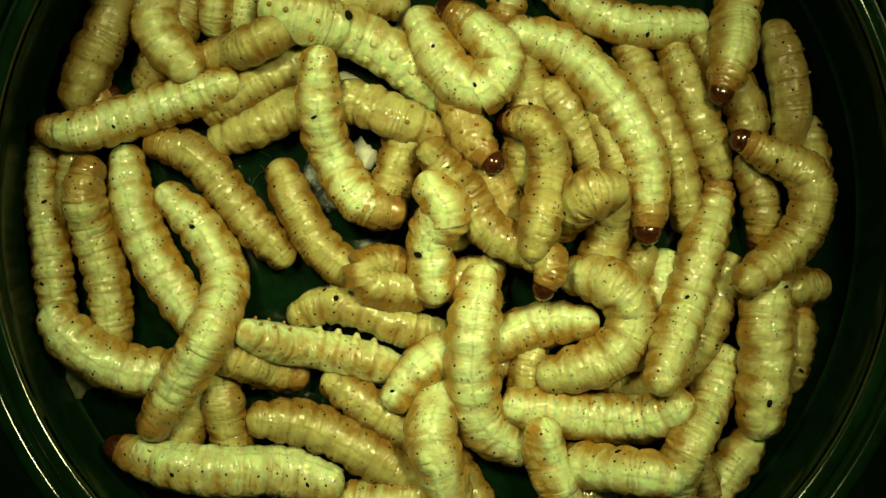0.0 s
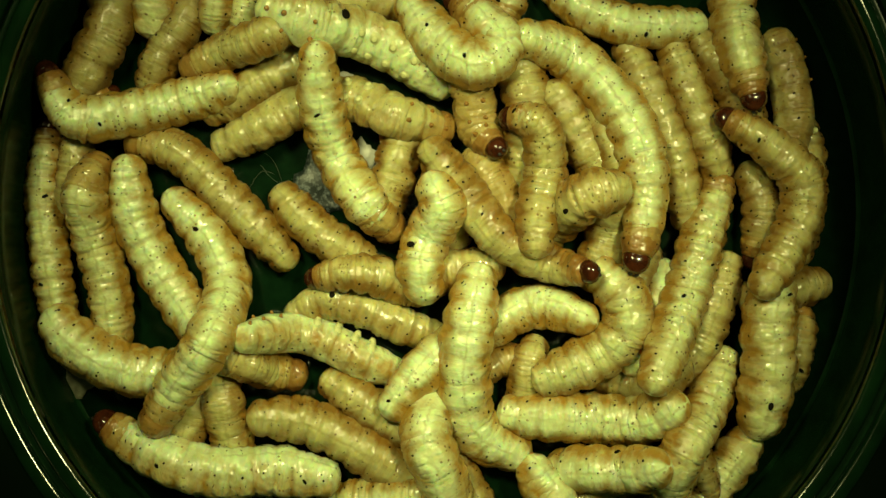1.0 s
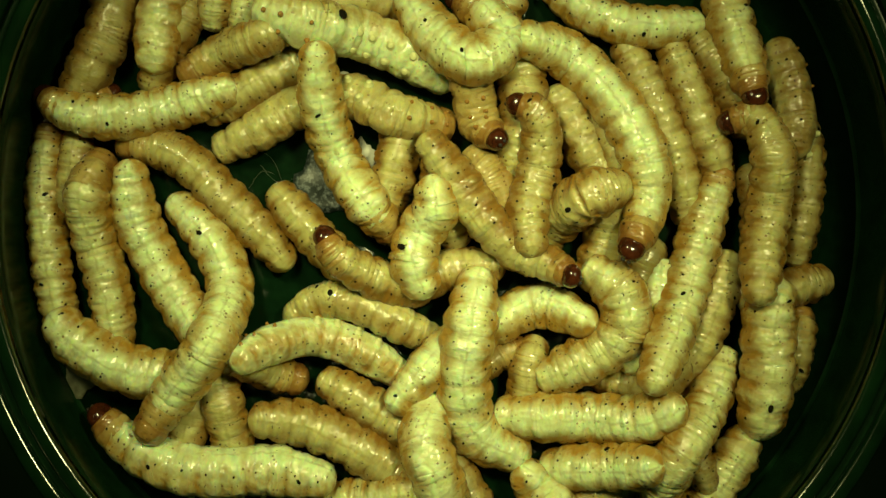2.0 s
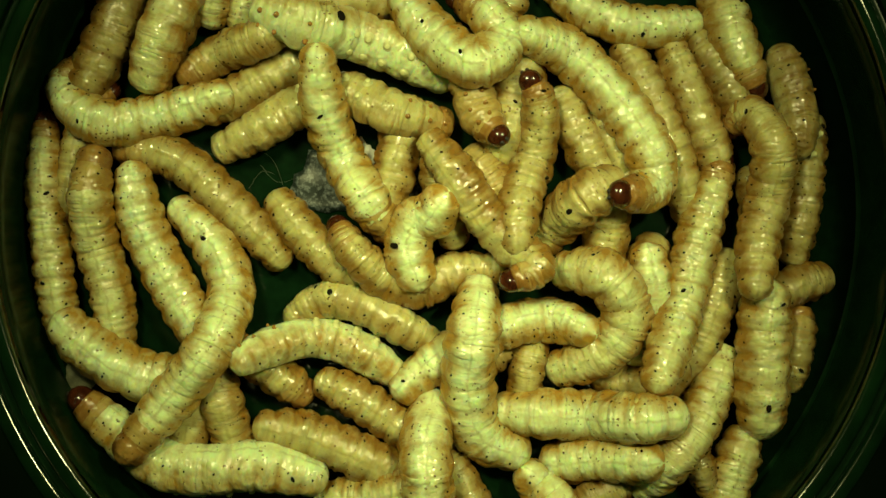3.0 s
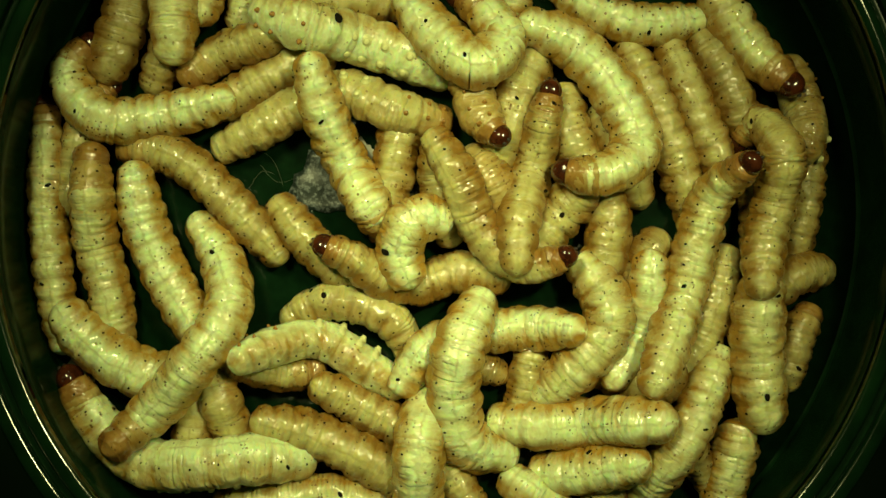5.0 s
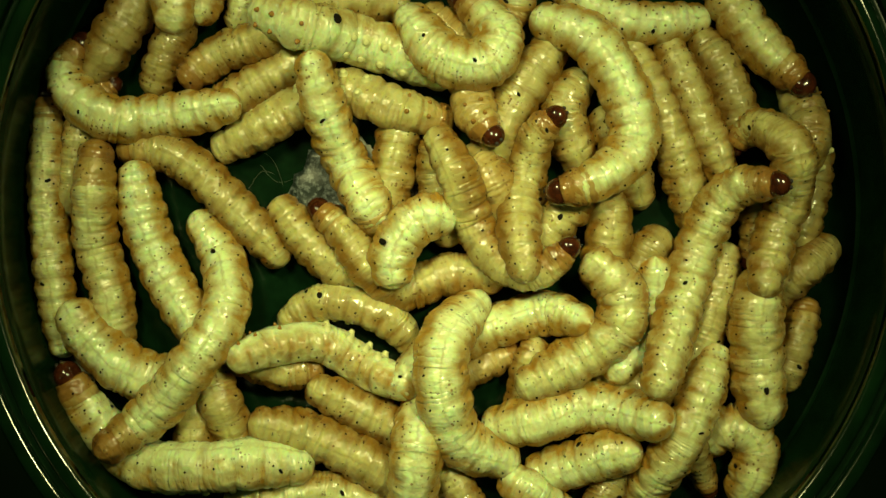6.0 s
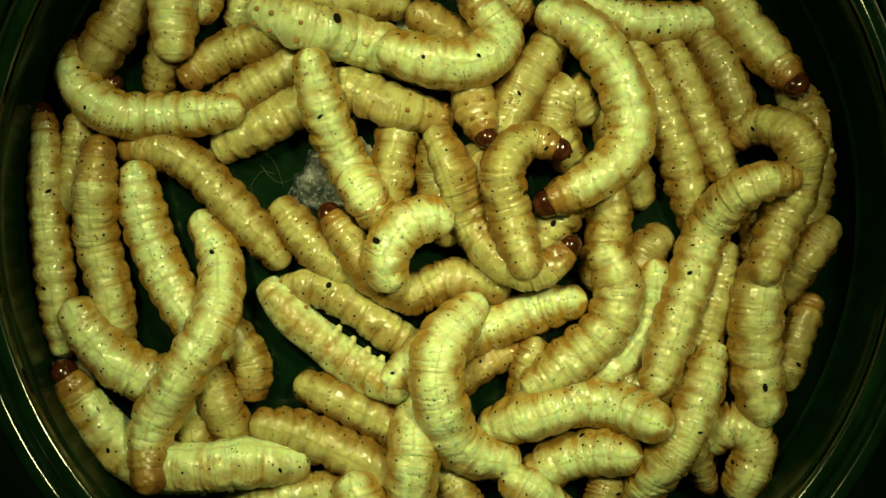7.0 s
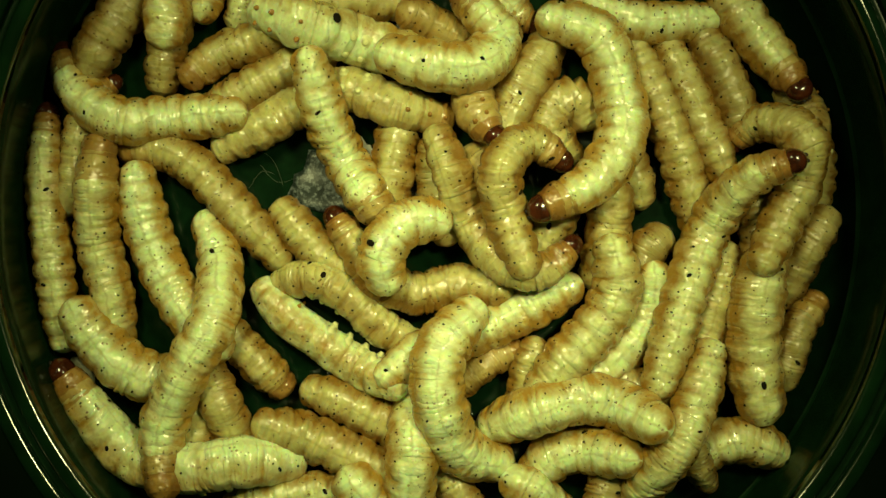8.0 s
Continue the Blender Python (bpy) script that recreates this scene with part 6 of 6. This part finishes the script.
    crawl(larvae["70"],
          (0, (-0.7, -5.8, 4.6), (-1.2, -1.2, 4.5), (-1.2, 1.9, 5.4), (0.4, 4.0, 7.2), (-2.1, 7.9, 7.2)),
          (0.7, (-1.8, -5.8, 4.6), (-2.1, -1.8, 5.2), (-1.5, 1.3, 4.9), (0.1, 4.3, 7.0), (-1.4, 7.9, 7.5)),
          (1.5, (-1.8, -5.5, 4.3), (-2.8, -1.5, 5.3), (-1.8, 1.9, 5.0), (-0.5, 4.9, 6.6), (-1.8, 8.0, 6.2)),
          (3, (-2.4, -4.2, 5.2), (-3.8, -0.2, 4.7), (-3.0, 2.8, 5.2), (-1.2, 3.7, 6.0), (0.4, 5.8, 8.4)),
          (4.5, (-2.7, -3.9, 5.3), (-4.4, -0.6, 4.8), (-3.9, 2.5, 6.2), (-1.8, 3.4, 5.6), (0.4, 2.5, 5.0)),
          (6, (-5.4, -3.9, 5.6), (-5.4, -0.6, 5.6), (-3.6, 2.4, 6.0), (-1.2, 3.6, 5.8), (0.8, 3.0, 5.0)),
          (8, (-5.7, -4.5, 5.7), (-6.6, -0.8, 6.9), (-4.6, 2.4, 6.7), (-1.6, 3.2, 5.8), (0.4, 2.4, 5.2)))
    crawl(larvae["2"],
          (0, (-45.2, 13.4, 3.8), (-39.9, 12.8, 5.1), (-34.8, 14.5, 3.5), (-29.3, 16.4, 2.8), (-22.5, 18.3, 4.2)),
          (0.5, (-43.9, 18.3, 5.5), (-40.1, 14.1, 5.5), (-34.7, 14.6, 3.7), (-29.3, 16.3, 2.8), (-22.6, 18.1, 4.3)),
          (1, (-43.6, 20.3, 5.5), (-40.1, 14.5, 5.3), (-34.6, 14.9, 3.9), (-29.3, 16.2, 2.9), (-22.6, 18.0, 4.4)),
          (1.5, (-45.4, 15.1, 4.6), (-40.5, 14.5, 5.0), (-35.0, 14.8, 3.9), (-29.6, 16.0, 2.9), (-22.6, 18.0, 4.4)),
          (2.8, (-40.8, 21.9, 3.1), (-41.0, 17.0, 4.7), (-36.8, 14.0, 4.1), (-30.9, 14.8, 2.8), (-23.4, 17.0, 4.5)),
          (3, (-38.7, 21.3, 2.7), (-41.8, 17.9, 2.9), (-37.6, 14.0, 4.4), (-31.2, 14.7, 2.8), (-23.2, 17.0, 4.6)),
          (3.5, (-39.3, 21.8, 1.7), (-42.0, 18.6, 2.2), (-38.0, 14.0, 4.1), (-31.5, 14.4, 2.8), (-23.4, 17.0, 4.5)),
          (4.5, (-37.7, 23.6, 3.1), (-41.0, 19.4, 3.3), (-37.7, 14.3, 4.2), (-31.2, 14.7, 2.8), (-23.2, 16.7, 4.7)),
          (6, (-38.9, 23.8, 3.1), (-41.5, 19.0, 3.7), (-37.1, 14.6, 4.2), (-30.9, 14.6, 2.8), (-22.4, 15.8, 4.9)),
          (6.5, (-39.8, 24.7, 3.1), (-41.3, 19.4, 3.4), (-37.1, 14.6, 4.2), (-30.9, 14.4, 2.8), (-22.4, 15.5, 4.8)),
          (7, (-40.0, 24.0, 1.5), (-40.7, 19.4, 3.3), (-36.7, 15.2, 4.4), (-30.9, 14.7, 2.9), (-22.1, 15.2, 4.7)),
          (8, (-42.6, 23.1, 1.5), (-40.7, 18.1, 3.2), (-35.7, 14.2, 4.7), (-29.6, 14.4, 3.0), (-21.7, 14.9, 4.5)))
    crawl(larvae["16"],
          (0, (6.0, 14.0, 3.8), (10.1, 13.1, 6.7), (11.6, 8.7, 4.9), (10.6, 3.7, 8.1), (9.4, -1.1, 8.0)),
          (1.5, (6.4, 14.7, 5.8), (10.2, 13.7, 6.6), (10.8, 8.7, 5.0), (9.8, 3.7, 5.7), (10.0, -0.5, 7.2)),
          (3, (8.8, 19.1, 7.1), (10.5, 15.4, 5.6), (10.0, 10.3, 3.4), (8.3, 5.0, 5.5), (7.9, -0.5, 7.5)),
          (4.5, (11.1, 19.3, 5.8), (11.1, 14.8, 5.5), (10.0, 9.4, 3.0), (8.3, 3.7, 5.9), (7.6, -2.0, 8.2)),
          (6, (13.1, 14.9, 6.8), (10.5, 12.7, 4.9), (9.1, 8.2, 3.2), (8.2, 2.5, 5.9), (8.8, -3.2, 8.0)),
          (6.5, (13.4, 13.4, 6.7), (9.6, 12.1, 4.8), (8.0, 7.1, 6.1), (8.3, 1.9, 6.2), (9.4, -3.2, 8.0)),
          (7, (13.8, 10.3, 6.2), (9.2, 11.7, 5.6), (6.4, 8.5, 7.5), (7.4, 3.1, 6.4), (9.1, -2.9, 8.1)),
          (8, (14.0, 8.8, 5.5), (9.2, 11.5, 6.2), (6.1, 8.2, 7.9), (7.0, 3.1, 6.6), (9.1, -2.9, 8.2)))
    crawl(larvae["9"],
          (0, (-0.6, 27.1, 3.5), (3.3, 24.0, 5.4), (6.2, 20.5, 5.9), (4.0, 17.2, 5.8), (0.1, 20.0, 5.0), (-3.1, 26.2, 3.1)),
          (0.5, (0.4, 28.1, 3.4), (3.7, 24.3, 5.4), (6.0, 21.1, 5.9), (3.4, 18.9, 6.3), (-0.6, 21.9, 5.1), (-4.0, 27.1, 3.6)),
          (1.5, (0.4, 28.4, 3.4), (4.1, 25.6, 5.0), (6.2, 22.7, 5.7), (3.4, 20.4, 7.0), (-0.6, 23.1, 5.1), (-4.0, 28.1, 3.2)),
          (3, (0.4, 28.4, 3.4), (4.5, 25.7, 5.2), (6.2, 22.4, 5.6), (3.4, 20.0, 7.2), (-1.2, 23.3, 5.0), (-4.9, 28.4, 3.5)),
          (4.5, (0.4, 28.7, 3.4), (4.2, 26.2, 4.8), (6.4, 22.4, 5.6), (3.4, 19.9, 7.3), (-0.9, 23.3, 5.2), (-4.6, 28.4, 3.3)),
          (5.8, (0.4, 28.7, 3.3), (4.1, 26.1, 4.0), (6.2, 22.7, 5.4), (4.0, 19.8, 6.5), (-0.2, 21.8, 5.6), (-4.3, 27.7, 3.7)),
          (6.1, (1.0, 28.7, 3.3), (3.8, 26.1, 3.9), (5.9, 23.1, 5.3), (4.6, 20.2, 6.0), (-0.2, 20.5, 6.0), (-4.3, 25.0, 3.3)),
          (6.5, (1.9, 29.0, 3.3), (4.4, 26.3, 4.2), (6.1, 23.2, 4.4), (3.7, 20.5, 6.1), (-1.2, 20.4, 6.4), (-6.3, 22.3, 6.0)),
          (8, (0.7, 29.3, 3.4), (3.9, 25.9, 4.8), (5.9, 22.9, 4.2), (3.7, 19.9, 6.3), (-1.2, 19.8, 6.5), (-7.0, 21.4, 6.1)))
    crawl(larvae["15"],
          (0, (22.1, 0.4, 5.7), (22.3, 6.2, 5.3), (21.3, 11.4, 5.1), (18.4, 16.6, 4.3), (13.5, 21.8, 3.0), (7.1, 23.8, 4.7)),
          (1, (20.3, -2.8, 7.9), (21.8, 4.9, 5.8), (21.2, 11.1, 5.6), (18.6, 16.4, 4.3), (13.8, 21.4, 3.0), (7.6, 23.2, 6.0)),
          (1.5, (20.0, -2.9, 8.7), (21.8, 4.3, 5.7), (21.3, 10.1, 5.9), (18.7, 15.8, 4.8), (14.0, 21.0, 3.1), (7.8, 22.9, 6.4)),
          (3, (17.5, 5.7, 10.7), (22.3, 6.5, 6.1), (22.3, 10.8, 5.4), (18.6, 16.6, 4.1), (13.8, 21.6, 3.1), (7.8, 23.5, 6.5)),
          (3.5, (16.9, 8.1, 9.9), (22.3, 7.4, 6.1), (22.1, 12.3, 5.7), (18.6, 17.3, 4.5), (13.8, 21.9, 3.1), (8.0, 23.8, 6.3)),
          (4.5, (12.2, 9.2, 6.3), (17.3, 8.2, 7.3), (21.2, 10.8, 5.2), (19.0, 16.2, 4.0), (14.0, 21.9, 3.2), (8.0, 24.4, 6.0)),
          (6, (11.0, 5.8, 6.7), (16.1, 7.3, 7.2), (20.5, 11.1, 5.4), (19.7, 17.0, 5.1), (16.1, 22.9, 4.4), (10.0, 25.5, 3.5)),
          (6.5, (10.5, 4.6, 7.0), (15.8, 7.3, 7.0), (20.3, 11.4, 5.4), (19.9, 17.2, 5.3), (16.1, 23.2, 4.7), (10.3, 26.0, 3.7)),
          (7, (9.8, 4.2, 6.5), (16.5, 7.7, 6.6), (20.1, 11.7, 5.5), (19.4, 17.9, 4.9), (15.8, 23.5, 4.6), (10.6, 26.1, 4.1)),
          (8, (9.0, 3.6, 8.6), (16.1, 7.3, 7.0), (19.3, 12.3, 5.6), (18.9, 18.0, 4.3), (16.7, 23.2, 4.6), (10.5, 25.4, 4.6)))
    crawl(larvae["27"],
          (0, (-32.2, -20.3, 4.8), (-28.6, -14.6, 6.0), (-24.9, -9.0, 7.9), (-23.9, -3.4, 3.6), (-26.5, 1.9, 2.6), (-31.1, 6.6, 3.1)),
          (1.5, (-31.8, -19.8, 5.5), (-28.6, -14.9, 6.2), (-24.5, -9.5, 8.4), (-23.5, -4.3, 3.7), (-25.6, 1.0, 2.6), (-30.2, 5.7, 1.6)),
          (3, (-34.4, -22.6, 7.2), (-29.2, -16.1, 6.2), (-24.7, -10.2, 7.5), (-23.3, -4.6, 3.5), (-25.4, 0.7, 2.6), (-29.9, 5.1, 1.6)),
          (4.5, (-35.6, -21.8, 7.2), (-31.4, -17.5, 4.7), (-26.2, -11.7, 7.7), (-23.1, -6.3, 6.2), (-24.5, -1.2, 2.7), (-27.7, 3.5, 1.6)),
          (6, (-36.8, -22.0, 7.2), (-31.8, -18.0, 5.5), (-26.5, -12.0, 7.2), (-23.5, -6.4, 5.8), (-24.3, -1.2, 2.7), (-27.5, 3.7, 1.6)),
          (6.5, (-32.5, -25.0, 7.2), (-31.2, -19.6, 5.4), (-27.5, -13.3, 7.2), (-24.3, -7.2, 6.5), (-24.3, -1.5, 2.8), (-27.0, 3.8, 1.6)),
          (7, (-31.6, -26.0, 7.2), (-31.5, -19.5, 5.5), (-27.8, -13.3, 7.2), (-24.5, -7.2, 6.6), (-24.5, -1.5, 2.9), (-27.2, 3.8, 1.6)),
          (8, (-29.9, -26.6, 7.2), (-30.3, -19.5, 5.5), (-27.4, -12.9, 7.3), (-24.5, -7.2, 7.0), (-24.6, -1.2, 3.0), (-26.7, 3.8, 1.6)))
    crawl(larvae["36"],
          (0, (4.4, -2.1, 4.4), (3.4, -7.9, 6.2), (3.1, -13.4, 5.5), (4.4, -19.2, 3.3), (9.5, -22.9, 1.8)),
          (1.5, (3.8, -1.8, 4.7), (2.8, -7.5, 6.3), (1.9, -14.0, 5.5), (3.2, -19.9, 3.3), (9.1, -23.4, 2.8)),
          (2.8, (4.1, -3.7, 4.1), (3.4, -9.0, 7.0), (2.9, -14.7, 5.3), (4.1, -19.8, 3.6), (9.1, -23.0, 2.8)),
          (3, (4.0, -3.6, 4.2), (3.3, -9.0, 7.1), (2.7, -14.7, 5.3), (4.1, -20.2, 3.2), (9.1, -23.0, 2.8)),
          (4.5, (4.4, -4.6, 4.6), (2.5, -10.5, 7.3), (1.7, -16.2, 5.2), (3.2, -21.4, 3.4), (7.9, -22.6, 1.8)),
          (6, (4.1, -5.6, 2.5), (0.4, -9.6, 6.9), (-0.1, -15.0, 7.5), (1.9, -20.8, 5.0), (7.9, -23.7, 2.9)),
          (6.5, (3.8, -5.6, 2.5), (-0.2, -10.2, 7.5), (-0.4, -15.6, 7.9), (2.2, -21.3, 4.4), (8.4, -23.5, 3.6)),
          (8, (3.8, -6.1, 4.4), (-0.1, -10.8, 7.3), (-0.4, -16.5, 7.7), (1.9, -21.8, 4.9), (7.3, -24.0, 2.7)))
    crawl(larvae["45"],
          (0, (10.7, -18.3, 6.4), (11.1, -22.1, 4.9), (12.4, -25.8, 4.6), (14.2, -31.3, 2.5)),
          (0.5, (10.6, -20.0, 4.5), (11.1, -23.2, 5.3), (12.4, -26.5, 4.6), (14.1, -31.2, 2.5)),
          (1, (9.4, -22.9, 4.0), (10.6, -25.4, 3.9), (12.4, -27.7, 4.4), (14.8, -32.0, 1.9)),
          (1.5, (8.4, -23.7, 4.5), (10.3, -26.4, 3.4), (12.4, -28.4, 4.4), (14.8, -32.0, 1.9)),
          (3, (8.7, -24.1, 4.0), (10.7, -26.2, 2.7), (12.4, -28.0, 4.4), (14.8, -32.0, 2.0)),
          (4.5, (7.0, -25.1, 1.6), (9.4, -26.8, 3.1), (11.9, -28.7, 2.9), (14.7, -31.8, 3.0)),
          (8, (6.6, -24.7, 4.2), (9.3, -26.2, 4.5), (12.0, -28.7, 2.6), (14.9, -32.1, 1.5)))
    crawl(larvae["56"],
          (0, (29.7, 15.6, 6.0), (31.6, 21.6, 5.0), (32.4, 25.7, 2.8), (33.5, 30.9, 1.7)),
          (0.5, (31.9, 15.5, 6.7), (32.0, 21.0, 5.0), (32.4, 25.4, 2.8), (32.5, 30.9, 1.7)),
          (1, (34.0, 15.0, 5.8), (32.6, 21.1, 4.4), (32.2, 25.4, 2.8), (31.9, 30.9, 1.7)),
          (1.5, (33.8, 14.8, 7.7), (32.7, 21.1, 4.2), (31.9, 25.7, 2.8), (31.2, 30.9, 1.7)),
          (3, (34.9, 16.5, 3.4), (32.3, 21.8, 3.7), (31.3, 25.7, 2.8), (30.1, 30.9, 1.7)),
          (4, (36.0, 15.9, 6.2), (33.3, 21.2, 3.5), (31.3, 25.1, 2.8), (29.7, 30.9, 1.7)),
          (4.5, (37.5, 16.8, 6.7), (33.6, 21.2, 3.6), (31.3, 25.4, 2.8), (29.0, 30.9, 1.7)),
          (6, (40.2, 16.9, 5.4), (36.1, 21.2, 3.6), (33.2, 25.1, 2.8), (29.7, 30.9, 1.7)),
          (7, (39.1, 16.8, 6.1), (36.1, 20.9, 3.6), (32.9, 25.1, 2.8), (29.0, 30.9, 1.7)),
          (8, (39.4, 16.2, 6.1), (36.4, 20.9, 3.6), (33.8, 24.7, 2.8), (29.7, 30.9, 1.7)))
    crawl(larvae["3"],
          (0, (-28.6, 36.3, 1.7), (-30.4, 30.1, 2.8), (-31.3, 24.2, 4.2), (-27.0, 18.8, 4.8)),
          (0.5, (-29.2, 37.2, 1.7), (-30.9, 31.9, 2.8), (-31.7, 26.3, 3.1), (-30.4, 20.4, 4.9)),
          (1, (-29.5, 39.7, 1.7), (-30.9, 34.4, 2.8), (-31.6, 29.4, 2.8), (-32.3, 23.7, 1.7)),
          (1.5, (-29.5, 37.9, 1.7), (-30.7, 32.6, 2.8), (-31.3, 27.5, 2.9), (-31.2, 21.2, 4.5)),
          (3, (-27.3, 33.4, 1.7), (-28.4, 28.5, 4.2), (-30.6, 23.4, 5.2), (-32.7, 17.5, 3.6)),
          (4.5, (-29.9, 36.0, 1.7), (-29.7, 30.6, 3.0), (-29.2, 24.6, 5.5), (-29.5, 19.1, 4.9)),
          (6, (-30.2, 40.4, 1.7), (-29.9, 35.1, 2.8), (-29.7, 29.8, 3.9), (-29.2, 23.8, 4.8)),
          (6.5, (-30.5, 41.9, 1.7), (-30.2, 36.9, 2.8), (-30.1, 31.8, 3.2), (-29.9, 25.6, 4.2)),
          (7, (-30.4, 37.2, 1.7), (-30.0, 31.9, 2.8), (-29.4, 26.5, 5.0), (-29.3, 20.7, 5.0)),
          (8, (-30.2, 38.8, 1.7), (-30.1, 33.5, 2.8), (-30.1, 27.9, 4.1), (-30.4, 22.1, 4.8)))


motions()
